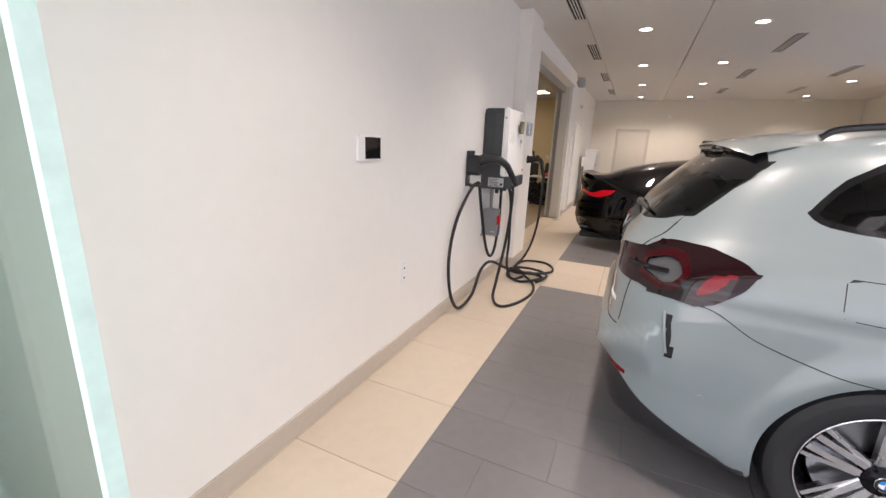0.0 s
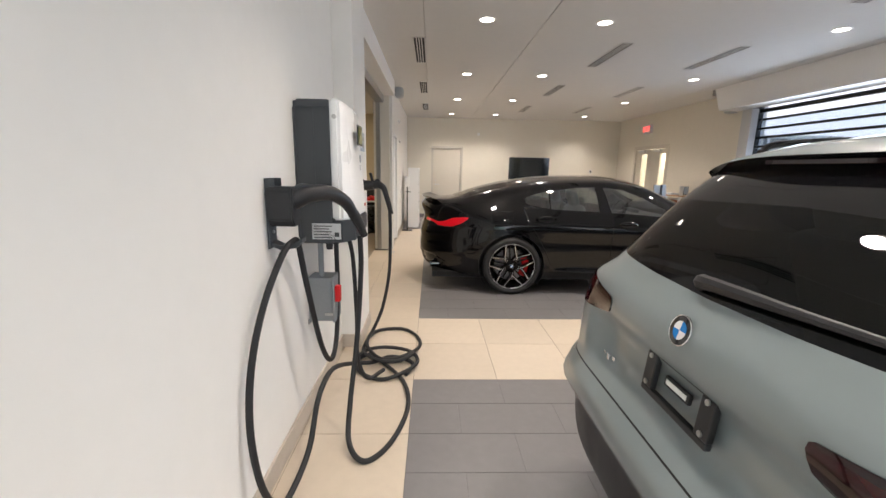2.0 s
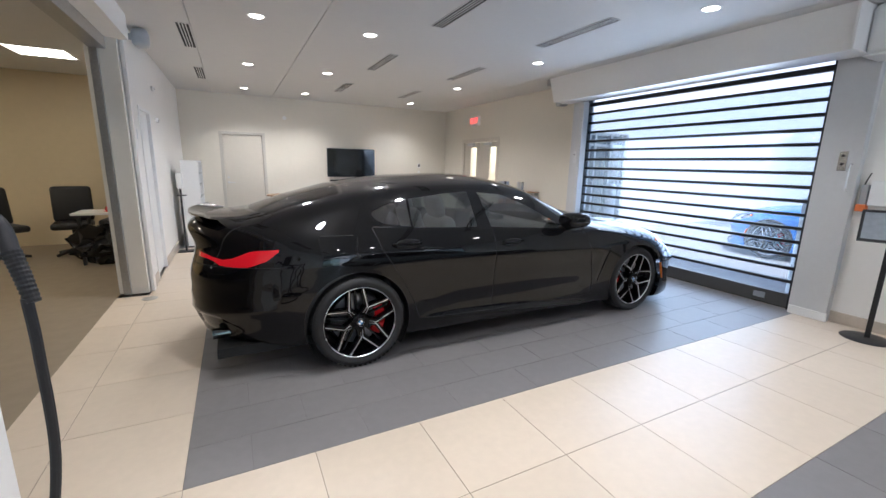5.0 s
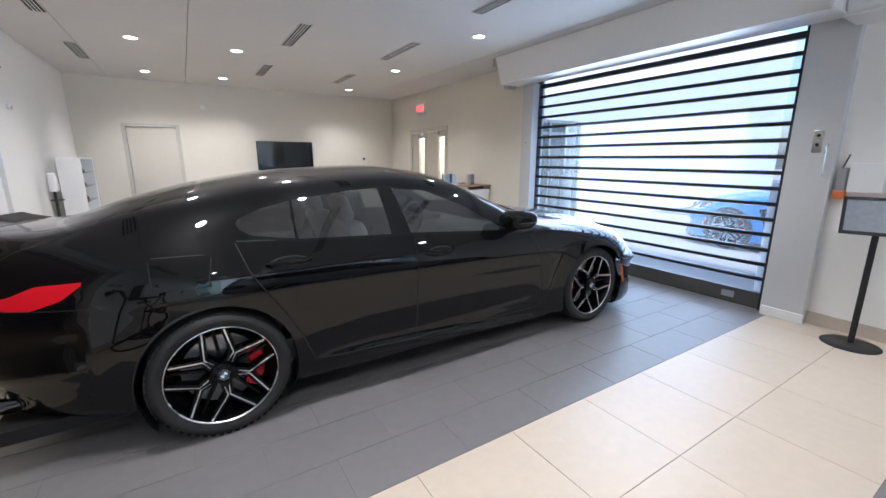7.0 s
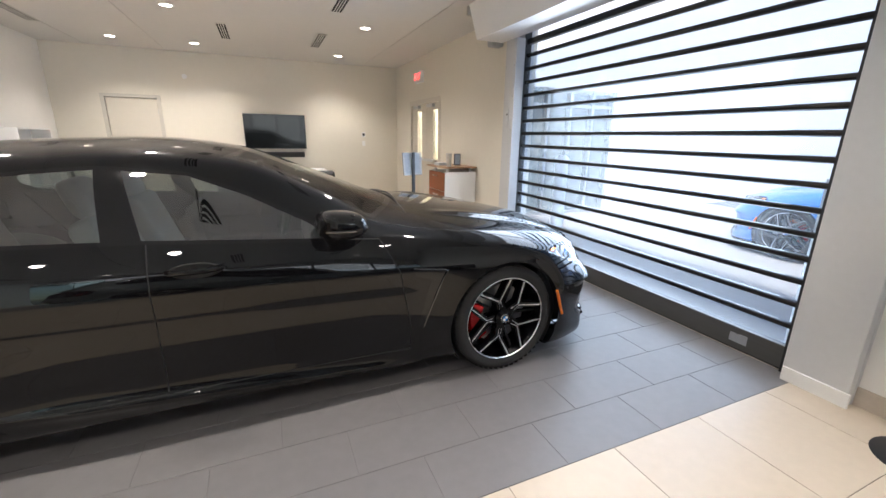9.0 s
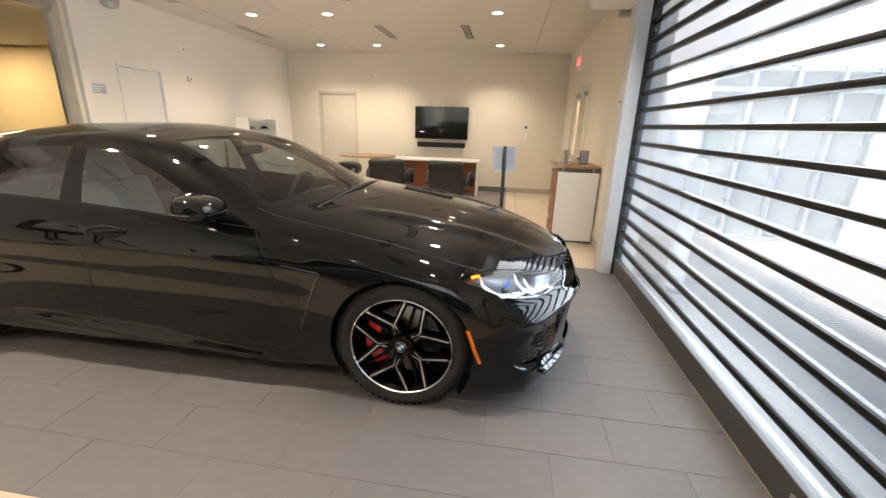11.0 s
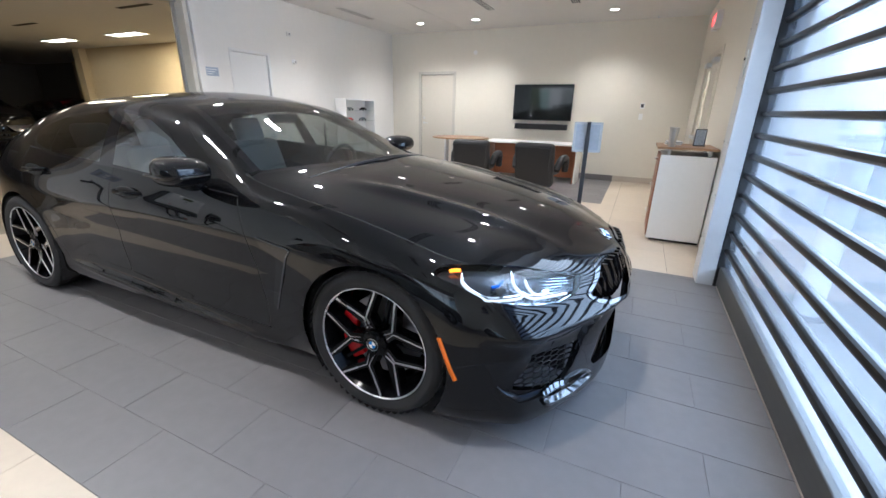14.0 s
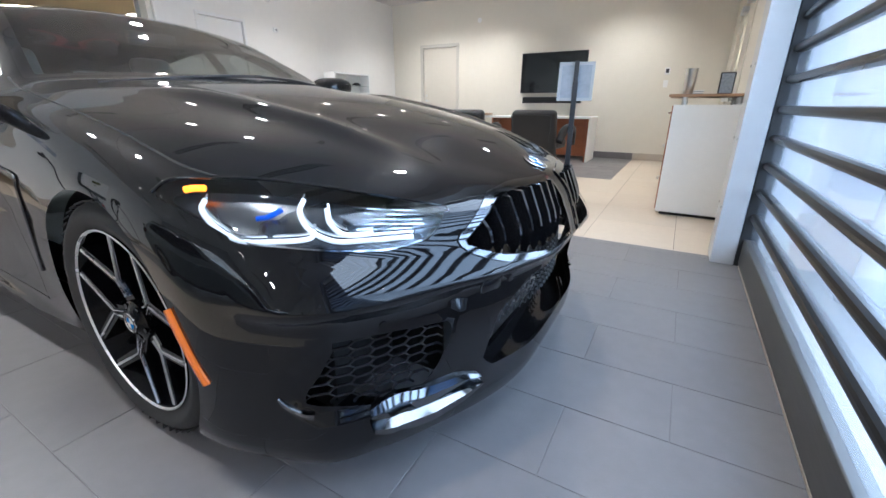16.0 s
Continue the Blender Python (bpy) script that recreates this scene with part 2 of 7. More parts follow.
def tube(bm, points, r, seg=10, steps=10, ridges=0.0):
    """A hose along a rounded line; r is one radius or one for each end."""
    pts = smooth_line(points, steps)
    r0, r1 = r if isinstance(r, tuple) else (r, r)
    up = Vector((0.13, 0.21, 0.97))
    rings = []
    for i, p in enumerate(pts):
        d = (pts[min(i + 1, len(pts) - 1)] - pts[max(i - 1, 0)]).normalized()
        a = d.cross(up)
        if a.length < 0.05:
            a = d.cross(Vector((1, 0, 0)))
        a.normalize()
        up = a.cross(d)
        rad = r0 + (r1 - r0) * i / (len(pts) - 1) + (ridges if i % 2 else 0.0)
        rings.append([bm.verts.new(p + rad * (math.cos(2 * math.pi * k / seg) * a + math.sin(2 * math.pi * k / seg) * up)) for k in range(seg)])
    for a, b in zip(rings, rings[1:]):
        for k in range(seg):
            bm.faces.new((a[k], a[(k + 1) % seg], b[(k + 1) % seg], b[k]))
    bm.faces.new(rings[0][::-1])
    bm.faces.new(rings[-1])
    return bm


def prism(bm, outline, axis, a, b):
    """A flat outline drawn out along an axis from a to b. The outline gives the two other coordinates in order."""
    def put(p, h):
        return {"x": (h, p[0], p[1]), "y": (p[0], h, p[1]), "z": (p[0], p[1], h)}[axis]
    lo = [bm.verts.new(put(p, a)) for p in outline]
    hi = [bm.verts.new(put(p, b)) for p in outline]
    n = len(outline)
    bm.faces.new(lo[::-1])
    bm.faces.new(hi)
    for i in range(n):
        bm.faces.new((lo[i], lo[(i + 1) % n], hi[(i + 1) % n], hi[i]))
    bmesh.ops.recalc_face_normals(bm, faces=bm.faces[:])
    return bm



# ---- the room ----
WX = 0.05                                   # face of the charger wall
solid("wall_west_a", B(-0.25, WX, -5.5, -0.7, 0, CEIL), M_WALL, "white painted wall with the charger on it", "wall", "structure")
solid("pillar_west", B(-0.25, 0.20, -0.7, -0.16, 0, CEIL, bevel=0.004), M_WALL, "white painted pillar beside the wide opening", "pillar", "structure")
solid("lintel_west", B(-0.25, 0.13, -0.16, 3.56, 2.72, CEIL), M_WALL, "white painted lintel over the wide opening", "wall", "structure")
bm = B(-0.25, WX, 3.56, 4.09, 0, CEIL)
box(bm, -0.25, WX, 4.09, 4.85, 2.14, CEIL)
box(bm, -0.25, WX, 4.85, 8.62, 0, CEIL)
solid("wall_west_b", bm, M_WALL, "white painted wall past the opening", "wall", "structure")
FAR = 8.62
bm = B(-0.25, 0.83, FAR, FAR + 0.2, 0, CEIL)
box(bm, 0.83, 1.67, FAR, FAR + 0.2, 2.10, CEIL)
box(bm, 1.67, 6.75, FAR, FAR + 0.2, 0, CEIL)
solid("wall_north", bm, M_WALLC, "cream painted end wall with a screen and a door", "wall", "structure")
EX = 6.48
bm = B(EX, EX + 0.25, 3.42, 5.95, 0, CEIL)
box(bm, EX, EX + 0.25, 5.95, 7.55, 2.12, CEIL)
box(bm, EX, EX + 0.25, 7.55, FAR, 0, CEIL)
solid("wall_east_far", bm, M_WALLC, "cream painted wall past the shutter", "wall", "structure")
solid("wall_east_near", B(EX, EX + 0.25, -5.5, -0.05, 0, CEIL), M_WALL, "white painted wall beside the shutter", "wall", "structure")
solid("wall_east_top", B(EX, EX + 0.25, -0.05, 3.42, 2.78, CEIL), M_WALL, "white painted wall over the shutter", "wall", "structure")
solid("pier_east_near", B(6.385, 6.455, -0.30, 0.03, 0, 2.97, bevel=0.006), M_POST_SHADE, "white enamelled guide post beside the shutter", "post", "structure")
solid("jamb_east_near", B(6.455, 6.60, -0.05, 0.048, 0, 2.78), M_POST_SHADE, "white enamelled jamb of the shutter", "jamb", "structure")
solid("jamb_east_far", B(6.456, 6.60, 3.304, 3.42, 0, 2.78), M_POST_SHADE, "white enamelled jamb of the shutter", "jamb", "structure")
solid("pier_east_back", B(6.455, EX, -0.30, -0.05, 0, 2.97), M_POST_SHADE, "white enamelled back of the guide post", "post", "structure")
solid("pier_east_far", B(6.33, 6.455, 3.27, 3.50, 0, 2.6, bevel=0.006), M_POST_SHADE, "white enamelled guide post at the far side of the shutter", "post", "structure")

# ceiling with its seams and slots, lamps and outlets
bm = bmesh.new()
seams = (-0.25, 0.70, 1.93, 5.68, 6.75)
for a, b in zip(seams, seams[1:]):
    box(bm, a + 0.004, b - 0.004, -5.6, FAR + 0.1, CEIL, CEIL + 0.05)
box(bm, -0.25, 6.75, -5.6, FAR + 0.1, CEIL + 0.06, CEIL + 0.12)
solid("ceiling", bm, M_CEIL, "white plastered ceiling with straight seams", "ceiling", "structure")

# baseboards
for nm, a in (("baseboard_west_a", (WX, WX + 0.014, -5.4, -0.7)), ("baseboard_pillar", (0.20, 0.214, -0.7, -0.16)),
              ("baseboard_west_b", (WX, WX + 0.014, 3.62, 4.07)), ("baseboard_west_c", (WX, WX + 0.014, 4.87, FAR))):
    solid(nm, B(*a, 0.0, 0.115, bevel=0.003), M_BASE, "taupe tile baseboard along the wall", "baseboard", "structure")
solid("baseboard_pillar_face", B(WX + 0.014, 0.214, -0.714, -0.7, 0.0, 0.115, bevel=0.003), M_BASE, "taupe tile baseboard round the pillar", "baseboard", "structure")
for nm, a, m, lab in (("baseboard_north_a", (WX, 0.76), M_DTILE, "charcoal tile baseboard along the end wall"), ("baseboard_north_b", (1.74, 5.32), M_DTILE, "charcoal tile baseboard along the end wall"),
                      ("baseboard_north_c", (5.322, EX), M_BASE, "taupe tile baseboard along the end wall")):
    solid(nm, B(*a, FAR - 0.014, FAR, 0.0, 0.115, bevel=0.003), m, lab, "baseboard", "structure")
for nm, a in (("baseboard_east_a", (-5.4, -0.30)), ("baseboard_east_b", (3.5, 5.9)), ("baseboard_east_c", (7.6, FAR))):
    solid(nm, B(EX - 0.014, EX, *a, 0.0, 0.115, bevel=0.003), M_BASE, "taupe tile baseboard along the side wall", "baseboard", "structure")
solid("baseboard_pier", B(6.368, 6.385, -0.314, 0.02, 0.0, 0.09, bevel=0.003), M_WHITEM, "white plinth of the guide post", "baseboard", "structure")


def ceiling_lamp(x, y):
    t = thing("ceiling_light", "round recessed downlight with a white rim, lit", "ceiling light", "downlights", at=pose(x, y, CEIL))
    bm = bmesh.new()
    lathe(bm, [(0.066, -0.001), (0.070, -0.006), (0.086, -0.006), (0.090, 0.0), (0.066, 0.004)], 32)
    part("rim", bm, M_WHITEP, t, smooth=True)
    bm = bmesh.new()
    bmesh.ops.create_circle(bm, cap_ends=True, segments=32, radius=0.066)
    bmesh.ops.reverse_faces(bm, faces=bm.faces[:])
    for v in bm.verts:
        v.co.z = -0.0025
    part("diffuser", bm, M_LIGHT, t, "glowing warm white diffuser")
    d = bpy.data.lights.new("downlight", "SPOT")
    d.energy, d.color, d.spot_size, d.spot_blend, d.shadow_soft_size = LAMP_WATTS, WARM, radians(128), 0.9, 0.06
    o = new("downlight", d)
    o.matrix_world = look((x, y, CEIL - 0.03), (x, y + 0.001, 0))


LAMP_WATTS = 50
for ly in LAMP_Y:
    for lx in LAMP_X:
        ceiling_lamp(lx, ly)


def slot_outlet(x, y0, y1):
    t = thing("ceiling_vent", "white linear slot air outlet in the ceiling", "ceiling vent", "slot outlets", at=pose(x, (y0 + y1) / 2, CEIL))
    h, w = (y1 - y0) / 2, 0.062
    part("backing", B(-w, w, -h, h, -0.002, -0.0005), M_DARKV, t)
    bm = B(-w - 0.012, -w, -h, h, -0.006, 0.0)
    box(bm, w, w + 0.012, -h, h, -0.006, 0.0)
    box(bm, -w, w, -h - 0.012, -h, -0.006, 0.0)
    box(bm, -w, w, h, h + 0.012, -0.006, 0.0)
    part("frame", bm, M_CEIL, t)
    for k in range(3):
        c = -0.031 + 0.031 * k
        part("slat", B(c - 0.006, c + 0.006, -h, h, -0.006, -0.001), M_CEIL, t)


for vx in (0.625, 3.07, 4.48):
    for v0, v1 in ((-3.65, -2.55), (-1.25, -0.15), (1.12, 2.24), (3.55, 4.63), (5.95, 7.0)):
        slot_outlet(vx, v0, v1)



# ---- car bodies: rings of the hull, cut into panels along their true lines ----
def curve(knots):
    """A smooth function through (x, value) knots, flat beyond its ends."""
    xs = np.array([k[0] for k in knots], float)
    ys = np.array([k[1] for k in knots], float)
    d = np.diff(ys) / np.diff(xs)
    m = np.empty_like(ys)
    m[0], m[-1] = d[0], d[-1]
    for i in range(1, len(xs) - 1):
        m[i] = 0.0 if d[i - 1] * d[i] <= 0 else 2 * d[i - 1] * d[i] / (d[i - 1] + d[i])

    def f(x):
        x = np.clip(np.asarray(x, float), xs[0], xs[-1])
        i = np.clip(np.searchsorted(xs, x) - 1, 0, len(xs) - 2)
        h = xs[i + 1] - xs[i]
        t = (x - xs[i]) / h
        return ((2 * t ** 3 - 3 * t ** 2 + 1) * ys[i] + (t ** 3 - 2 * t ** 2 + t) * h * m[i]
                + (-2 * t ** 3 + 3 * t ** 2) * ys[i + 1] + (t ** 3 - t ** 2) * h * m[i + 1])
    return f


class Hull:
    """Half a car's hull. Each ring: (rear x, front x, rear roundness, front roundness, width curve, height curve)."""

    def __init__(self, rings, nu=190, nv=9):
        self.nu = nu
        th = np.linspace(0, math.pi, 4000)
        def plan(r, t):
            xr, xf, nr, nf, w, z = r
            mid, half = (xr + xf) / 2, (xf - xr) / 2
            c, s = np.cos(t), np.abs(np.sin(t))
            n = np.where(c < 0, nr, nf)
            x = mid + half * np.sign(c) * np.abs(c) ** (2 / n)
            y = s ** (2 / n) * w(x)
            return np.stack([x, y, z(x)], -1)
        ref = plan(rings[3], th)
        arc = np.concatenate([[0], np.cumsum(np.linalg.norm(np.diff(ref[:, :2], axis=0), axis=1))])
        t = np.interp(np.linspace(0, arc[-1], nu), arc, th)[::-1]
        t[0], t[-1] = math.pi, 0.0
        R = np.stack([plan(r, t) for r in rings], 1)          # nu, rails, 3
        R[0, :, 1] = R[-1, :, 1] = 0.0
        R[:, -1, 1] = 0.0
        cols = []
        k = R.shape[1]
        ext = np.concatenate([2 * R[:, :1] - R[:, 1:2], R, R[:, -2:-1] * np.array([1, -1, 1])], 1)
        for j in range(k - 1):
            a, b, c, d = (ext[:, j + i] for i in range(4))
            for s in np.linspace(0, 1, nv, endpoint=False):
                # chord-weighted tangents keep the section from swelling
                lab = np.linalg.norm(b - a, axis=1, keepdims=True) + 1e-6
                lbc = np.linalg.norm(c - b, axis=1, keepdims=True) + 1e-6
                lcd = np.linalg.norm(d - c, axis=1, keepdims=True) + 1e-6
                m1 = ((b - a) / lab * lbc + (c - b) / lbc * lab) / (lab + lbc) * lbc * 0.9
                m2 = ((c - b) / lbc * lcd + (d - c) / lcd * lbc) / (lbc + lcd) * lbc * 0.9
                cols.append((2 * s ** 3 - 3 * s ** 2 + 1) * b + (s ** 3 - 2 * s ** 2 + s) * m1
                            + (-2 * s ** 3 + 3 * s ** 2) * c + (s ** 3 - s ** 2) * m2)
        cols.append(R[:, -1])
        self.P = np.stack(cols, 1)                             # nu, nw, 3
        self.P[0, :, 1] = self.P[-1, :, 1] = 0.0
        self.P[:, -1, 1] = 0.0
        self.P[:, :, 1] = np.maximum(self.P[:, :, 1], 0.0)
        self.normals()

    def normals(self):
        P = self.P
        Q = np.concatenate([P[1:2] * [1, -1, 1], P, P[-2:-1] * [1, -1, 1]], 0)
        du = Q[2:] - Q[:-2]
        Q = np.concatenate([P[:, :1], P, P[:, -2:-1] * [1, -1, 1]], 1)
        dv = Q[:, 2:] - Q[:, :-2]
        n = np.cross(dv, du)
        n /= np.linalg.norm(n, axis=2, keepdims=True) + 1e-9
        n[0, :, 1] = n[-1, :, 1] = n[:, -1, 1] = 0.0
        n /= np.linalg.norm(n, axis=2, keepdims=True) + 1e-9
        self.N = n if n[self.nu // 2, P.shape[1] // 2, 1] > 0 else -n

    def at(self, fa, fb, a, b, lift=0.0, side=1, away=None):
        """The place on the skin where fa is a and fb is b, lifted along the normal."""
        P = self.P.reshape(-1, 3)
        A, Bq = fa(P), fb(P)
        d = (A - a) ** 2 + (Bq - b) ** 2
        if away is not None:
            d = d + np.where(away(P), 9.0, 0.0)
        k = np.argsort(d)[:9]
        w = 1.0 / (d[k] + 1e-5)
        M = np.stack([np.ones(9), A[k] - a, Bq[k] - b], 1) * w[:, None]
        p = np.linalg.lstsq(M, P[k] * w[:, None], rcond=None)[0][0]
        n = (self.N.reshape(-1, 3)[k] * w[:, None]).sum(0)
        n /= np.linalg.norm(n)
        p, n = p * [1, side, 1], n * [1, side, 1]
        return Vector(p + n * lift), Vector(n)

    def push(self, amount):
        """Moves the surface along its normals by amount(x, y, z)."""
        P = self.P
        self.P = P + self.N * amount(P[..., 0], P[..., 1], P[..., 2])[..., None]
        self.P[0, :, 1] = self.P[-1, :, 1] = 0.0
        self.P[:, -1, 1] = 0.0
        self.normals()

    def cut(self, fields, name_of):
        """Cuts the hull along the zero lines of the fields and sorts the pieces by name_of(x, y, z)."""
        P, N = self.P, self.N
        F = [f(P[..., 0], P[..., 1], P[..., 2]) for f in fields]
        nu, nw = P.shape[:2]
        verts, norms, index, out = [], [], {}, {}

        def vert(p, n):
            key = (round(p[0], 5), round(p[1], 5), round(p[2], 5))
            if key not in index:
                index[key] = len(verts)
                verts.append(p)
                norms.append(n)
            return index[key]

        neg = [f < 0 for f in F]
        cell = [(a[:-1, :-1].astype(int) + a[1:, :-1] + a[:-1, 1:] + a[1:, 1:]) for a in neg]
        for i in range(nu - 1):
            for j in range(nw - 1):
                ids = ((i, j), (i + 1, j), (i + 1, j + 1), (i, j + 1))
                polys = [[(P[q], N[q], [f[q] for f in F]) for q in ids]]
                for k in range(len(F)):
                    if cell[k][i, j] in (0, 4):
                        continue
                    nxt = []
                    for poly in polys:
                        lo, hi = [], []
                        for a, b in zip(poly, poly[1:] + poly[:1]):
                            fa, fb = a[2][k], b[2][k]
                            (lo if fa < 0 else hi).append(a)
                            if (fa < 0) != (fb < 0):
                                t = fa / (fa - fb)
                                c = (a[0] + (b[0] - a[0]) * t, a[1] + (b[1] - a[1]) * t, [u + (v - u) * t for u, v in zip(a[2], b[2])])
                                lo.append(c)
                                hi.append(c)
                        nxt += [q for q in (lo, hi) if len(q) > 2]
                    polys = nxt
                for poly in polys:
                    c = sum(p[0] for p in poly) / len(poly)
                    nm = name_of(*c)
                    if nm:
                        f = [vert(p[0], p[1]) for p in poly]
                        f = [a for a, b in zip(f, f[1:] + f[:1]) if a != b]
                        if len(f) > 2:
                            out.setdefault(nm, []).append(f)
        self.verts, self.norms, self.out = np.array(verts), np.array(norms), out

    def mesh(self, nm, side=0, lift=0.0):
        """The pieces of one name as a mesh: side 1 left, -1 right, 0 both halves in one."""
        faces = self.out.get(nm, [])
        used = sorted({v for f in faces for v in f})
        at = {v: i for i, v in enumerate(used)}
        V, N = self.verts[used], self.norms[used]
        V = V + N * lift
        co, no, fa = [], [], []
        for s in ((1, -1) if side == 0 else (side,)):
            off = len(co)
            co += [(p[0], p[1] * s, p[2]) for p in V]
            no += [(p[0], p[1] * s, p[2]) for p in N]
            for f in faces:
                g = [at[v] + off for v in f]
                fa.append(g if s > 0 else g[::-1])
        me = bpy.data.meshes.new(nm)
        me.from_pydata(co, [], fa)
        me.update()
        if len(fa):
            p = me.polygons[len(fa) // 4]
            if Vector(p.normal).dot(Vector(no[p.vertices[0]])) < 0:
                me.flip_normals()
        for q in me.polygons:
            q.use_smooth = True
        me.normals_split_custom_set_from_vertices(no)
        return me


def sdf(poly, grow=0.0):
    """Signed distance to a closed outline in two coordinates, rounded by grow."""
    A = np.array(poly, float)
    Bq = np.roll(A, -1, axis=0)

    def f(u, v):
        u, v = np.asarray(u, float), np.asarray(v, float)
        best = np.full(u.shape, 1e9)
        sign = np.ones(u.shape)
        for (ax, ay), (bx, by) in zip(A, Bq):
            ex, ey = bx - ax, by - ay
            wx, wy = u - ax, v - ay
            t = np.clip((wx * ex + wy * ey) / (ex * ex + ey * ey), 0, 1)
            best = np.minimum(best, (wx - t * ex) ** 2 + (wy - t * ey) ** 2)
            c1, c2, c3 = v >= ay, v < by, ex * wy > ey * wx
            flip = (c1 & c2 & c3) | (~c1 & ~c2 & ~c3)
            sign = np.where(flip, -sign, sign)
        return sign * np.sqrt(best) - grow
    return f


def ms(me, name, material, parent, label=""):
    me.materials.append(material)
    ob = new(name, me)
    ob.parent = parent
    return tagged(ob, label)


def wheel_parts(car, x, y, r_tyre, r_rim, width, zc, style, side, front):
    """One wheel with tyre, rim, spokes, brake disc and caliper; its face looks to the given side."""
    w = new("wheel")
    w.parent = car
    w.matrix_basis = pose(x, y, zc) @ pose(0, 0, 0, -90 * side, 0, 0)
    h = width / 2
    bm = bmesh.new()
    rr = r_tyre
    lathe(bm, [(r_rim - 0.004, -h * 0.86), (r_rim + 0.012, -h * 0.95), (rr - 0.035, -h), (rr - 0.010, -h * 0.88), (rr, -h * 0.70), (rr, -h * 0.36),
               (rr - 0.008, -h * 0.34), (rr - 0.008, -h * 0.29), (rr, -h * 0.27), (rr, -h * 0.03), (rr - 0.008, -0.02 * h), (rr - 0.008, 0.03 * h), (rr, 0.05 * h),
               (rr, h * 0.27), (rr - 0.008, h * 0.29), (rr - 0.008, h * 0.34), (rr, h * 0.36), (rr, h * 0.70),
               (rr - 0.010, h * 0.88), (rr - 0.035, h), (rr - 0.045, h * 1.0), (r_rim + 0.014, h * 0.93), (r_rim - 0.004, h * 0.86)], 72)
    part("tyre", bm, M_TYRE, w, smooth=True)
    if front is not None:
        tread = bmesh.new()
        for k in range(56):
            a = 2 * math.pi * k / 56
            m = Matrix.Rotation(a, 4, "Z") @ Matrix.Translation((rr - 0.001, 0, h * 0.70)) @ Matrix.Rotation(radians(24), 4, "X")
            box(tread, -0.004, 0.0004, -0.0115, 0.0115, -h * 0.22, h * 0.22, m=m)
        part("tread", tread, M_TYRE, w)
    bm = bmesh.new()
    lathe(bm, [(r_rim - 0.003, h * 0.90), (r_rim + 0.003, h * 0.93), (r_rim - 0.001, h * 0.94), (r_rim - 0.0045, h * 0.90)], 72)
    part("rim_edge", bm, M_MACHINED, w, "bright machined rim edge", smooth=True)
    bm = bmesh.new()
    lathe(bm, [(r_rim - 0.004, h * 0.902), (r_rim - 0.022, h * 0.6), (r_rim - 0.05, h * 0.2), (r_rim - 0.055, -h * 0.7), (r_rim, -h * 0.9)], 60)
    part("rim", bm, M_RIMBLACK, w, smooth=True)
    f = h * 0.90
    dark, light = bmesh.new(), bmesh.new()

    def bar(bm, r0, a0, r1, a1, w0, w1, top, depth, m=None):
        p = Vector((r0 * math.cos(a0), r0 * math.sin(a0), 0))
        q = Vector((r1 * math.cos(a1), r1 * math.sin(a1), 0))
        d = (q - p).normalized()
        n = Vector((-d.y, d.x, 0))
        z0, z1 = top - 0.030 * (1 - r0 / r_rim), top - 0.030 * (1 - r1 / r_rim)
        lo, hi = [], []
        for c, ww, zz in ((p, w0, z0), (q, w1, z1)):
            for s in (-1, 1):
                hi.append(bm.verts.new(c + n * ww * s / 2 + Vector((0, 0, zz))))
                lo.append(bm.verts.new(c + n * ww * s * 0.62 + Vector((0, 0, zz - depth))))
        a, b, c, d2 = hi[0], hi[1], hi[3], hi[2]
        e, g, i, j = lo[0], lo[1], lo[3], lo[2]
        for q4 in ((a, d2, c, b), (a, b, g, e), (c, d2, j, i), (b, c, i, g), (d2, a, e, j)):
            bm.faces.new(q4)

    R = r_rim - 0.010
    if style == "forked":
        for k in range(5):
            a = 2 * math.pi * k / 5 + (0.655 if front else 1.05)
            fork = 0.53 * R
            bar(dark, 0.03, a, fork + 0.01, a, 0.062, 0.046, f - 0.004, 0.05)
            bar(dark, 0.06, a + radians(36), R, a + radians(36), 0.018, 0.014, f - 0.045, 0.02)
            for s in (-1, 1):
                end = a + s * radians(24.5)
                bar(dark, fork - 0.015, a + s * radians(1.5), R, end, 0.034, 0.030, f - 0.002, 0.05)
                face = bmesh.new()
                bar(face, fork - 0.012, a + s * radians(2.2), R, end, 0.0055, 0.0078, f + 0.0015, 0.006)
                bar(face, 0.075, a + s * radians(9), fork - 0.010, a + s * radians(2.4), 0.0018, 0.0045, f + 0.0015, 0.006)
                part("spoke_face", face, M_MACHINED, w, "bright machined spoke face")
    else:
        for k in range(5):
            a = 2 * math.pi * k / 5 + 0.2
            for s in (-1, 1):
                bar(light, 0.04, a + s * radians(24), R, a + s * radians(6), 0.026, 0.022, f, 0.035)
                bar(light, 0.045, a + s * radians(34), R, a + s * radians(15), 0.016, 0.016, f - 0.006, 0.03)
                bar(dark, 0.05, a + s * radians(30), R, a + s * radians(10.5), 0.010, 0.010, f - 0.022, 0.02)
    part("spoke_body", dark, M_RIMBLACK, w, "gloss black spokes")
    if style != "forked":
        part("spoke_face", light, M_MACHINED, w, "bright machined spoke faces")
    bm = bmesh.new()
    lathe(bm, [(0.001, f - 0.004), (0.030, f - 0.005), (0.036, f - 0.012), (0.060, f - 0.02), (0.066, f - 0.05)], 32)
    part("hub", bm, M_RIMBLACK, w, smooth=True)
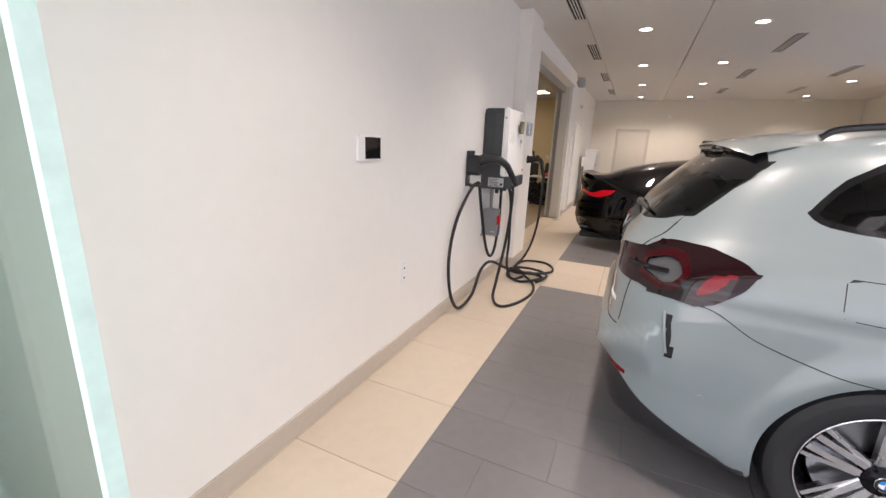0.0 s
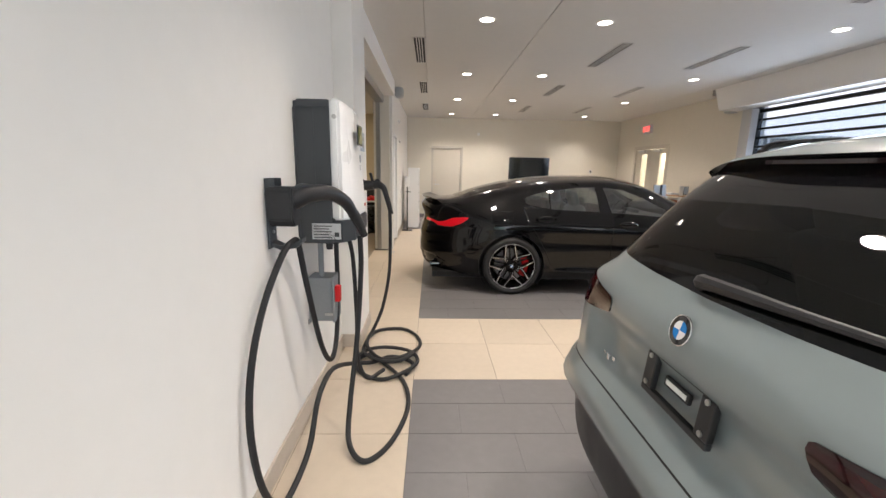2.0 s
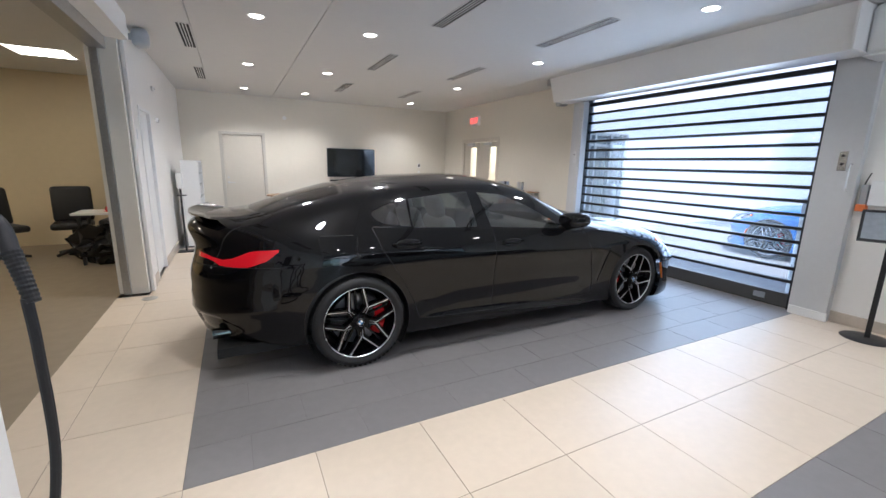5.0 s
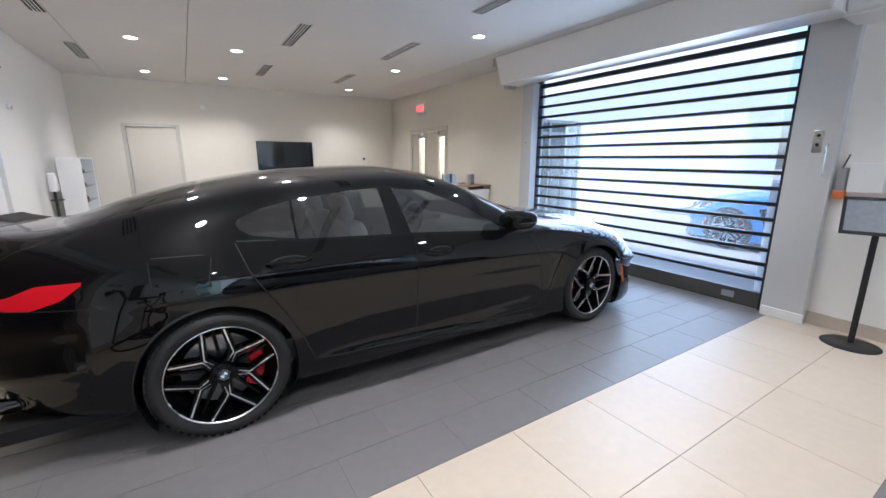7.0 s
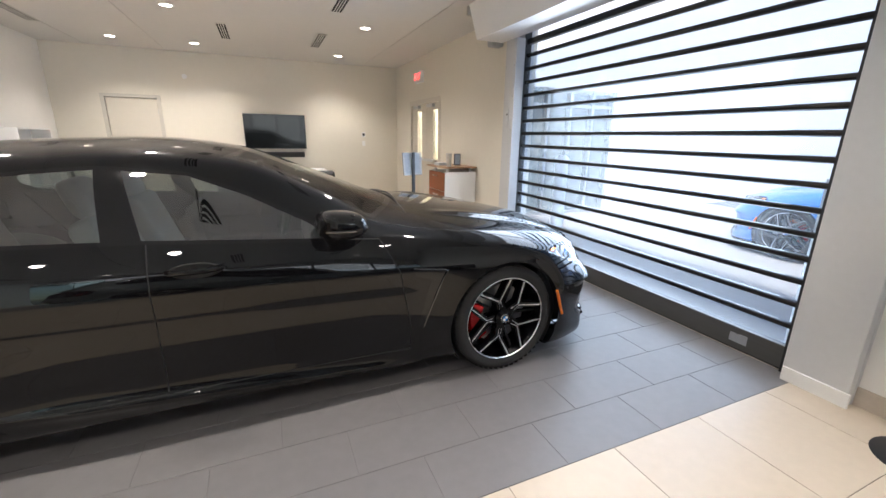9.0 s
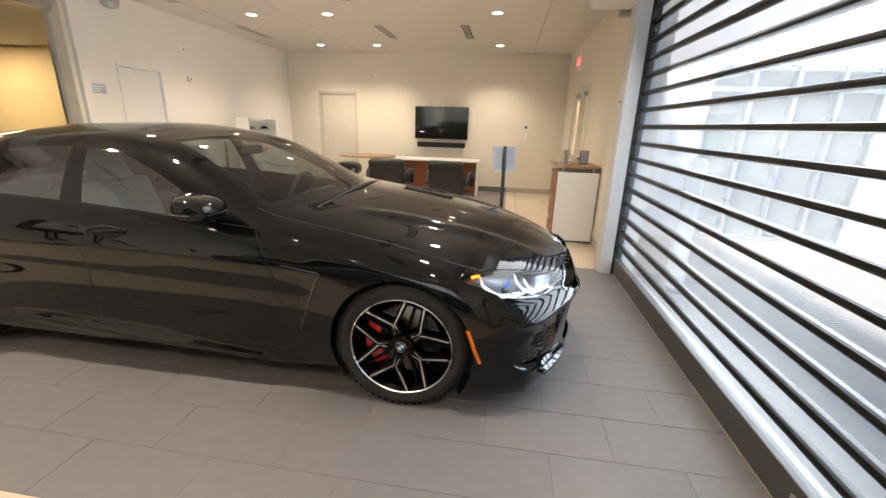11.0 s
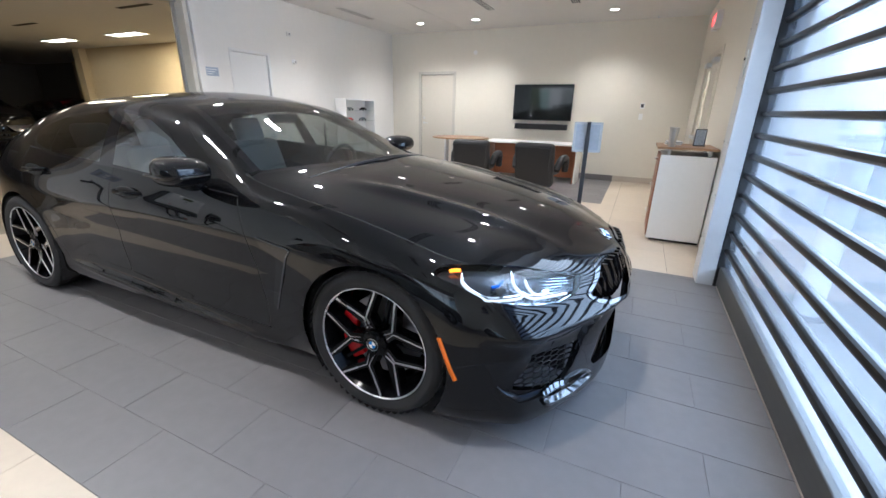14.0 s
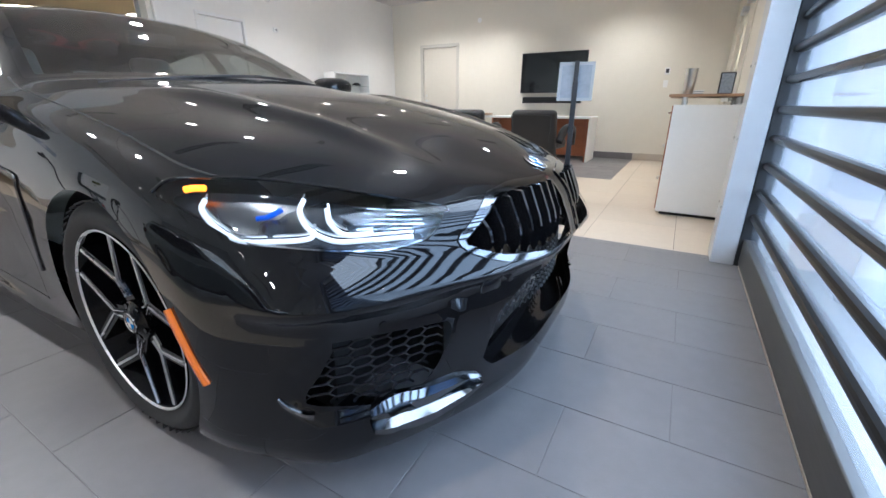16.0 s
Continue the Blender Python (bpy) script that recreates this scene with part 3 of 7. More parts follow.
    for k in range(5):
        a = 2 * math.pi * (k + 0.5) / 5 + 0.31
        bm = bmesh.new()
        cyl(bm, (0.05 * math.cos(a), 0.05 * math.sin(a), f - 0.04), (0.05 * math.cos(a), 0.05 * math.sin(a), f - 0.014), 0.009, seg=6)
        part("bolt", bm, M_RIMBLACK, w)
    roundel(w, 0.029, Matrix.Translation((0, 0, f - 0.0035)))
    bm = bmesh.new()
    lathe(bm, [(0.07, h * 0.15), (0.195, h * 0.15), (0.197, h * 0.10), (0.195, 0.0), (0.07, 0.0)], 48)
    part("brake_disc", bm, M_DISC, w, "grey steel brake disc", smooth=True)
    if style == "forked":
        cal = bmesh.new()
        t = math.pi if front else 0.0
        for a0 in (-0.42, 0.0, 0.42):
            m = Matrix.Rotation(t + a0 + (0.15 if front else -0.1), 4, "Z")
            box(cal, 0.135, 0.215, -0.045, 0.045, -0.01, h * 0.42, bevel=0.01, m=m)
        part("brake_caliper", cal, M_CALIPER, w, "red painted brake caliper", smooth=True)
    return w


def roundel(parent, r, m):
    """A round badge: dark ring with blue and white quarters."""
    bm = bmesh.new()
    lathe(bm, [(0.0005, 0.0005), (r * 0.97, 0.0005), (r, 0.0), (r * 1.02, -0.002)], 32, m)
    ring = part("badge", bm, M_BADGEK, parent, "round badge with a dark ring", smooth=True)
    for k in range(4):
        bm = bmesh.new()
        c = bm.verts.new((0, 0, 0.0012))
        arc = [bm.verts.new((r * 0.62 * math.cos(math.pi / 2 * (k + i / 6)), r * 0.62 * math.sin(math.pi / 2 * (k + i / 6)), 0.0012)) for i in range(7)]
        for a, b in zip(arc, arc[1:]):
            bm.faces.new((c, a, b))
        bmesh.ops.transform(bm, matrix=m, verts=bm.verts)
        part("badge_quarter", bm, M_BADGEB if k % 2 else M_BADGEW, ring)
    bm = bmesh.new()
    lathe(bm, [(r * 0.95, 0.0006), (r * 0.985, 0.0018), (r * 1.03, 0.0006), (r * 1.04, -0.002)], 32, m)
    part("badge_rim", bm, M_CHROME, ring, smooth=True)
    return ring


def well(car, x, r, zc, y0, y1, side):
    """The dark inner lining of a wheel arch."""
    bm = bmesh.new()
    rings = []
    for y in (y1, y1 - 0.012, y0):
        rr = r if y == y1 else r + 0.006
        rings.append([bm.verts.new((x + rr * math.cos(a), y * side, zc + rr * math.sin(a))) for a in np.linspace(-0.62, math.pi + 0.62, 40)])
    for a, b in zip(rings, rings[1:]):
        for i in range(39):
            bm.faces.new((a[i], a[i + 1], b[i + 1], b[i]))
    bm.faces.new(rings[-1])
    part("wheel_arch_lining", bm, M_RUBBER, car, smooth=True)


def seat(car, x, y, z, back=0.62):
    bm = B(x - 0.25, x + 0.27, y - 0.25, y + 0.25, z, z + 0.16, bevel=0.05, seg=3)
    m = Matrix.Translation((x - 0.24, y, z + 0.12)) @ Matrix.Rotation(radians(-20), 4, "Y")
    box(bm, -0.07, 0.06, -0.24, 0.24, 0, back, bevel=0.05, seg=3, m=m)
    box(bm, -0.05, 0.05, -0.13, 0.13, back - 0.01, back + 0.19, bevel=0.045, seg=3, m=m)
    part("seat", bm, M_SEAT, car, "grey leather car seat", smooth=True)


M_CHROME = mat("chrome", (0.82, 0.83, 0.84), 0.08, metal=1.0, vary=0.02, rvary=0.02)
M_MACHINED = mat("machined_alloy", (0.80, 0.80, 0.81), 0.28, metal=1.0, vary=0.05, scale=20)
M_RIMBLACK = mat("gloss_black_alloy", (0.004, 0.004, 0.005), 0.16, spec=0.22, vary=0.1)
M_TYRE = mat("tyre_rubber", (0.020, 0.020, 0.021), 0.58, vary=0.2, scale=14, bump=0.15, bscale=150)
M_DISC = mat("brake_steel", (0.32, 0.32, 0.33), 0.35, metal=1.0, vary=0.1, scale=20)
M_CALIPER = mat("red_caliper_paint", (0.50, 0.008, 0.012), 0.25, coat=0.5, vary=0.05)
M_BADGEK = mat("badge_ring", (0.02, 0.02, 0.022), 0.2, coat=0.5, vary=0.0)
M_BADGEB = mat("badge_blue", (0.02, 0.20, 0.55), 0.25, coat=0.5, vary=0.0)
M_BADGEW = mat("badge_white", (0.8, 0.8, 0.8), 0.25, coat=0.5, vary=0.0)
M_SEAT = mat("grey_leather", (0.26, 0.265, 0.27), 0.5, vary=0.12, scale=8, bump=0.25, bscale=260)
M_GAP = mat("panel_gap", (0.006, 0.006, 0.006), 0.7, vary=0.1)
M_GLOSSK = mat("gloss_black_trim", (0.006, 0.006, 0.007), 0.06, coat=0.5, spec=0.3, vary=0.0, rvary=0.02)
M_CARGLASS = pane("car_glass", (0.62, 0.67, 0.65), 0.005, 0.11)
M_SIDEGLASS = pane("side_glass", (0.55, 0.60, 0.585), 0.005, 0.25)
M_TINT = pane("privacy_glass", (0.055, 0.06, 0.06), 0.005)
M_BLACKPAINT = mat("black_car_paint", (0.003, 0.003, 0.0037), 0.35, coat=1.0, vary=0.05, scale=3, rvary=0.02, spec=0.03, coat_ior=1.44)
M_GREYPAINT = mat("grey_car_paint", (0.195, 0.230, 0.240), 0.34, coat=1.0, vary=0.02, scale=3, rvary=0.03)
M_TAILRED = mat("red_lens", (0.34, 0.004, 0.010), 0.08, coat=1.0, vary=0.0, emit=(1.0, 0.012, 0.02), power=0.11)
M_TAILDARK = mat("dark_red_lens", (0.011, 0.002, 0.003), 0.06, coat=0.45, vary=0.0, spec=0.25)
M_AMBER = mat("amber_lens", (0.75, 0.16, 0.01), 0.15, coat=1.0, vary=0.0)
M_AMBERLIT = mat("lit_amber_lens", (0.8, 0.16, 0.01), 0.15, coat=1.0, vary=0.0, emit=(1.0, 0.20, 0.006), power=1.7)
M_LAMPLIT = mat("daytime_light_bar", (0.9, 0.9, 0.9), 0.2, vary=0.0, emit=(0.9, 0.95, 1.0), power=0.16)
M_LAMPIN = mat("lamp_reflector", (0.10, 0.105, 0.115), 0.25, metal=0.9, vary=0.15, scale=14)
M_BLUEIN = mat("blue_lamp_accent", (0.01, 0.10, 0.6), 0.2, vary=0.0)
M_LENS = pane("lamp_lens", (0.90, 0.93, 0.96), 0.01)



# ---- the black four-door coupe ----
def black_coupe():
    car = thing("car", "glossy black four-door coupe with forked alloy wheels on the charcoal bay", "car", at=pose(1.760, 1.715, 0, 0, 0, 0.0))
    W = [
        ((-1.1, 0.74), (3.9, 0.74)),
        ((-1.1, 0.88), (0, 0.93), (0.55, 0.90), (2.5, 0.895), (3.03, 0.952), (3.4, 0.978), (3.62, 0.945), (3.68, 0.930), (3.78, 0.825), (3.87, 0.680), (3.92, 0.590), (3.98, 0.460)),
        ((-1.1, 0.92), (0, 0.955), (0.6, 0.922), (1.5, 0.912), (2.4, 0.922), (3.03, 0.962), (3.4, 0.986), (3.62, 0.948), (3.68, 0.930), (3.78, 0.820), (3.87, 0.670), (3.92, 0.585), (3.98, 0.450)),
        ((-1.1, 0.925), (0, 0.966), (0.8, 0.943), (1.6, 0.936), (2.4, 0.942), (3.03, 0.965), (3.4, 0.988), (3.62, 0.940), (3.68, 0.915), (3.78, 0.810), (3.87, 0.660), (3.92, 0.575), (3.98, 0.440)),
        ((-1.1, 0.84), (-0.5, 0.92), (0, 0.948), (0.8, 0.925), (1.6, 0.918), (2.4, 0.922), (3.03, 0.955), (3.3, 0.970), (3.5, 0.940), (3.65, 0.870), (3.78, 0.782), (3.87, 0.690), (3.95, 0.56)),
        ((-1.1, 0.70), (-0.6, 0.76), (0, 0.83), (0.6, 0.862), (1.6, 0.866), (2.1, 0.862), (2.6, 0.86), (3.1, 0.858), (3.4, 0.862), (3.6, 0.825), (3.75, 0.752), (3.87, 0.655), (3.94, 0.56)),
        ((-1.0, 0.60), (-0.7, 0.62), (-0.2, 0.63), (0.4, 0.632), (1.2, 0.63), (1.6, 0.65), (2.0, 0.715), (2.25, 0.765), (2.6, 0.73), (3.2, 0.63), (3.8, 0.48)),
        ((-1.0, 0.34), (0, 0.36), (1.5, 0.37), (2.3, 0.42), (3.2, 0.36), (3.8, 0.26)),
        ((-1.0, 0.0), (3.8, 0.0)),
    ]
    Z = [
        ((-1.1, 0.24), (-0.5, 0.18), (3.0, 0.16), (3.9, 0.125)),
        ((-1.15, 0.30), (-0.45, 0.215), (0.45, 0.19), (2.5, 0.18), (3.3, 0.145), (3.95, 0.118)),
        ((-1.15, 0.45), (-0.45, 0.38), (0.6, 0.33), (2.5, 0.33), (3.4, 0.32), (3.95, 0.31)),
        ((-1.15, 0.66), (-0.4, 0.66), (0.8, 0.62), (2.4, 0.60), (3.3, 0.57), (3.95, 0.52)),
        ((-1.1, 0.90), (0, 0.905), (1.0, 0.875), (2.3, 0.835), (3.1, 0.795), (3.6, 0.735), (3.98, 0.650)),
        ((-1.1, 1.045), (-0.6, 1.065), (0, 1.06), (0.5, 1.03), (1.2, 0.995), (2.1, 0.96), (2.7, 0.925), (3.3, 0.855), (3.6, 0.79), (3.94, 0.700)),
        ((-1.05, 1.09), (-0.75, 1.10), (-0.35, 1.185), (0.1, 1.275), (0.6, 1.335), (1.2, 1.35), (1.6, 1.30), (2.0, 1.13), (2.28, 1.005), (2.6, 0.975), (3.2, 0.90), (3.6, 0.825), (3.91, 0.725)),
        ((-1.0, 1.105), (-0.75, 1.12), (-0.35, 1.235), (0.1, 1.34), (0.6, 1.40), (1.15, 1.415), (1.55, 1.372), (2.0, 1.21), (2.46, 1.035), (2.7, 1.005), (3.2, 0.935), (3.6, 0.855), (3.89, 0.74)),
        ((-0.97, 1.11), (-0.75, 1.125), (-0.35, 1.25), (0.1, 1.355), (0.6, 1.42), (1.15, 1.437), (1.55, 1.393), (2.0, 1.235), (2.52, 1.045), (2.75, 1.015), (3.2, 0.95), (3.6, 0.865), (3.88, 0.748)),
    ]
    XR = (-1.00, -1.06, -1.11, -1.12, -1.065, -1.10, -1.06, -1.01, -0.97)
    XF = (3.80, 3.96, 3.99, 3.99, 3.982, 3.945, 3.915, 3.895, 3.88)
    NF = (6.0, 7.0, 7.0, 7.0, 4.4, 3.4, 3.1, 3.1, 3.1)
    hull = Hull([(XR[i], XF[i], 3.6, NF[i], curve(W[i]), curve(Z[i])) for i in range(9)], 220, 12)
    ZC, RA, FA = 0.352, 0.008, 3.022

    def crease(d, width, height):
        return height * np.exp(-(d / width) ** 2)

    def relief(x, y, z):
        side = y > 0.80
        a = 0.0 * x
        # flanks hollowed above the sill, haunches over the wheels
        door = np.clip((x - 0.45) / 0.4, 0, 1) * np.clip((2.6 - x) / 0.4, 0, 1)
        a = a - np.where(side, door * crease(z - 0.40, 0.10, 0.010), 0)
        a = a + np.where(side, crease(z - (0.80 - 0.02 * x), 0.035, 0.004) * np.clip((3.2 - x), 0, 1), 0)
        a = a + np.where(side, door * crease(z - (0.335 - 0.065 * x), 0.028, 0.022), 0)
        # the flank tucks in under the shoulder line
        flank = np.clip((x - 0.10) / 0.5, 0, 1) * np.clip((2.75 - x) / 0.4, 0, 1)
        down = np.clip((0.825 - 0.02 * x - z) / 0.17, 0, 1)
        back = np.clip((0.60 - z) / 0.32, 0, 1)
        a = a - np.where(side, flank * 0.021 * (down ** 1.3 - back), 0)
        # hood ridges
        hood = np.clip((x - 2.62) / 0.25, 0, 1) * np.clip((3.78 - x) / 0.4, 0, 1) * (z > 0.72)
        a = a + hood * crease(y - (0.54 - 0.10 * (x - 2.6)), 0.045, 0.020)
        # the brow under the headlights and the sunken intake panels
        front = np.clip((x - np.abs(y) - 2.60) / 0.15, 0, 1) * (x > 3.3)
        a = a + front * 0.036 * np.clip((z - 0.505) / 0.018, 0, 1) * np.clip((0.63 - z) / 0.10, 0, 1)
        a = a - np.where(x > 3.3, 0.012 * np.clip(-panel(y, z) / 0.010, 0, 1), 0)
        # the sunken trim at the rear bumper's corners, and the fold that runs over it
        rear = x < -0.55
        a = a - np.where(rear, 0.022 * np.clip(-inset(-x - y, z) / 0.014, 0, 1), 0)
        a = a + np.where(rear, 0.010 * np.exp(-((z - 0.475 - 0.10 * (x + 0.80)) / 0.030) ** 2), 0)
        a = a - np.where(rear, 0.012 * np.exp(-((z - 0.62) / 0.07) ** 2), 0)
        return a
    inset = sdf([(0.80, 0.450), (0.572, 0.440), (0.325, 0.430), (0.083, 0.350), (0.245, 0.275), (0.60, 0.290), (0.80, 0.300)], 0.004)
    panel = sdf([(0.895, 0.30), (0.893, 0.38), (0.86, 0.43), (0.80, 0.488), (0.535, 0.500), (0.575, 0.42), (0.625, 0.31), (0.70, 0.26), (0.87, 0.262)], 0.004)
    hull.push(relief)

    dlo = sdf([(0.145, 1.16), (0.275, 1.213), (0.46, 1.255), (0.81, 1.296), (1.045, 1.309), (1.37, 1.278), (1.62, 1.180), (1.895, 1.035), (2.02, 0.945), (1.19, 1.0), (0.50, 1.028), (0.22, 1.066), (0.152, 1.11)], 0.008)
    quarter_x = lambda z: 0.457 + 0.0 * z
    b_x = lambda z: 1.12 - 0.16 * (z - 0.99)
    screen = lambda x, y: np.maximum.reduce([y - (0.60 + 0.145 * (x - 1.62) / 0.6), (1.62 - 0.12 * (y / 0.6) ** 2) - x, x - (2.50 - 0.27 * (y / 0.75) ** 2)])
    back = lambda x, y: np.maximum.reduce([y - 0.545, (-0.70 + 0.16 * (y / 0.6) ** 2) - x, x - (0.04 - 0.06 * (y / 0.6) ** 2)])
    head = sdf([(2.395, 0.752), (2.45, 0.776), (2.55, 0.779), (2.70, 0.776), (2.88, 0.759), (3.035, 0.737), (3.29, 0.698), (3.225, 0.644), (3.10, 0.631), (2.93, 0.642), (2.77, 0.659), (2.66, 0.668), (2.60, 0.694), (2.52, 0.722), (2.45, 0.742)], 0.004)
    kid = sdf([(0.062, 0.545), (0.066, 0.698), (0.27, 0.704), (0.37, 0.692), (0.455, 0.655), (0.515, 0.618), (0.49, 0.602), (0.43, 0.578), (0.25, 0.550)], 0.024)
    air = sdf([(0.812, 0.446), (0.704, 0.439), (0.573, 0.420), (0.585, 0.364), (0.617, 0.311), (0.664, 0.272), (0.745, 0.262), (0.862, 0.300), (0.862, 0.325)], 0.004)
    mid = sdf([(-0.2, 0.465), (0.30, 0.465), (0.42, 0.40), (0.455, 0.31), (0.470, 0.275), (0.44, 0.25), (0.29, 0.242), (-0.2, 0.235)], 0.008)
    tail = sdf([(-0.278, 0.917), (-0.016, 0.904), (0.138, 0.856), (0.249, 0.841), (0.451, 0.864), (0.60, 0.875), (0.60, 0.85), (0.407, 0.845), (0.264, 0.809), (0.124, 0.803), (-0.023, 0.805), (-0.183, 0.848)], 0.004)
    rear_door = sdf([(0.14, 1.05), (0.195, 0.89), (0.352, 0.64), (0.435, 0.48), (0.50, 0.31), (1.195, 0.285), (1.20, 1.0)], 0.006)
    front_door = sdf([(1.20, 1.0), (1.195, 0.285), (2.38, 0.275), (2.39, 0.40), (2.325, 0.75), (2.23, 0.93)], 0.006)
    flap = sdf([(-0.235, 0.865), (-0.02, 0.865), (0.005, 0.99), (-0.24, 0.99)], 0.015)
    vent = sdf([(2.40, 0.762), (2.60, 0.732), (2.575, 0.69), (2.465, 0.40), (2.435, 0.40), (2.515, 0.69), (2.415, 0.722)], 0.004)
    hood_y = curve(((2.2, 0.78), (2.6, 0.815), (3.0, 0.842), (3.3, 0.858), (3.42, 0.838), (3.50, 0.797), (3.657, 0.685), (3.80, 0.545), (3.84, 0.44), (3.90, 0.28)))
    lip = lambda x, y, z: z - (0.165 + 0.01 * y)
    G = 0.0028
    big = 9.0
    ok = np.where

    f_arch = lambda x, y, z: ok(y > 0.5, np.minimum(np.hypot(x - RA, z - ZC) - 0.388, np.hypot(x - FA, z - ZC) - 0.384), big)
    f_arch2 = lambda x, y, z: ok(y > 0.5, np.minimum(np.hypot(x - RA, z - ZC) - 0.412, np.hypot(x - FA, z - ZC) - 0.404), big)
    on_side = lambda y: y > 0.55
    f_dlo = lambda x, y, z: ok(on_side(y), dlo(x, z), big)
    f_glass = lambda x, y, z: ok(on_side(y), dlo(x, z) + 0.016, big)
    f_q = lambda x, y, z: np.abs(x - quarter_x(z)) - 0.011
    f_b = lambda x, y, z: np.abs(x - b_x(z)) - (0.072 - 0.07 * (z - 0.99))
    f_screen = lambda x, y, z: ok(z > 0.94, screen(x, y), big)
    f_screen2 = lambda x, y, z: ok(z > 0.94, screen(x, y) + 0.035, big)
    f_back = lambda x, y, z: ok(z > 1.0, back(x, y), big)
    f_back2 = lambda x, y, z: ok(z > 1.0, back(x, y) + 0.03, big)
    f_head = lambda x, y, z: ok((x > 2.9) & (z < 0.85), head(x - y, z), big)
    f_kid = lambda x, y, z: ok(x > 3.5, kid(y, z), big)
    f_kid2 = lambda x, y, z: ok(x > 3.5, kid(y, z) + 0.017, big)
    f_air = lambda x, y, z: ok(x > 3.2, air(y, z), big)
    f_mid = lambda x, y, z: ok(x > 3.5, mid(y, z), big)
    f_tail = lambda x, y, z: ok(x < -0.2, tail(-x - y, z), big)
    f_rd = lambda x, y, z: ok(on_side(y), rear_door(x, z), big)
    f_fd = lambda x, y, z: ok(on_side(y), front_door(x, z), big)
    f_flap = lambda x, y, z: ok(on_side(y) & (z < 1.03), flap(x, z), big)
    f_vent = lambda x, y, z: ok(y > 0.8, vent(x, z), big)
    f_hood = lambda x, y, z: ok((x > 2.2) & (z > 0.55), y - hood_y(x), -big)
    f_lip = lambda x, y, z: lip(x, y, z)
    f_boot = lambda x, y, z: ok(x < -0.3, y - 0.585, big)
    f_bump = lambda x, y, z: ok(x < -0.5, z - 0.80, big)
    f_skirt = lambda x, y, z: z - (0.265 + 0.0 * x)
    fields = [f_arch, f_arch2, f_dlo, f_glass, f_q, f_b, f_screen, f_screen2, f_back, f_back2, f_head, f_kid, f_kid2, f_air, f_mid, f_tail,
              f_rd, lambda x, y, z: f_rd(x, y, z) + 2 * G, f_fd, lambda x, y, z: f_fd(x, y, z) + 2 * G,
              f_flap, lambda x, y, z: f_flap(x, y, z) + 1.4 * G, f_vent,
              f_hood, lambda x, y, z: f_hood(x, y, z) + 2 * G, f_lip, f_skirt,
              f_boot, lambda x, y, z: f_boot(x, y, z) + 2 * G, f_bump, lambda x, y, z: f_bump(x, y, z) + 2 * G]

    def name_of(x, y, z):
        if f_arch(x, y, z) < 0:
            return None
        if f_dlo(x, y, z) < 0:
            if f_glass(x, y, z) > 0:
                return "window_trim"
            if f_b(x, y, z) < 0:
                return "b_pillar"
            if f_q(x, y, z) < 0:
                return "quarter_bar"
            if x < quarter_x(z):
                return "quarter_window"
            return "rear_window" if x < b_x(z) else "front_window"
        if f_screen(x, y, z) < 0:
            return "windscreen" if f_screen2(x, y, z) < 0 else "windscreen_band"
        if f_back(x, y, z) < 0:
            return "rear_screen" if f_back2(x, y, z) < 0 else "rear_screen_band"
        if f_head(x, y, z) < 0:
            return "headlight"
        if f_kid(x, y, z) < 0:
            return None if f_kid2(x, y, z) < 0 else "grille_frame"
        if f_air(x, y, z) < 0 or f_mid(x, y, z) < 0:
            return None
        if f_tail(x, y, z) < 0:
            return "tail_light"
        if f_vent(x, y, z) < 0:
            return "side_vent"
        if f_rd(x, y, z) < 0:
            return "rear_door" if f_rd(x, y, z) < -2 * G else "gap"
        if f_fd(x, y, z) < 0:
            return "front_door" if f_fd(x, y, z) < -2 * G else "gap"
        if f_flap(x, y, z) < 0:
            return "fuel_flap" if f_flap(x, y, z) < -1.4 * G else "gap"
        if x > 2.2 and z > 0.55 and f_hood(x, y, z) < 0 and x < 3.93 and z > 0.68:
            return "bonnet" if f_hood(x, y, z) < -2 * G else "gap"
        if f_lip(x, y, z) < 0 and x > 3.3:
            return "front_splitter"
        if x < -0.3 and z > 0.80:
            d = f_boot(x, y, z)
            if d < 0 and x < -0.7:
                return "boot_lid" if d < -2 * G else "gap"
        if x < -0.5 and z < 0.80:
            return "rear_bumper" if z < 0.80 - 2 * G else "gap"
        if x > 3.38:
            return "front_bumper"
        if z < 0.265:
            return "side_skirt"
        return "body_shell"

    hull.cut(fields, name_of)
    for nm, m, lab in (("body_shell", M_BLACKPAINT, ""), ("gap", M_GAP, "dark panel gaps"), ("windscreen", M_CARGLASS, "clear windscreen"),
                       ("windscreen_band", M_GLOSSK, "black edge of the windscreen"), ("rear_screen", M_TINT, "dark rear screen"),
                       ("rear_screen_band", M_GLOSSK, "black edge of the rear screen"), ("bonnet", M_BLACKPAINT, ""), ("boot_lid", M_BLACKPAINT, ""),
                       ("front_bumper", M_BLACKPAINT, ""), ("rear_bumper", M_BLACKPAINT, ""), ("front_splitter", M_GLOSSK, "gloss black lip")):
        if nm in hull.out:
            ms(hull.mesh(nm), nm, m, car, lab)
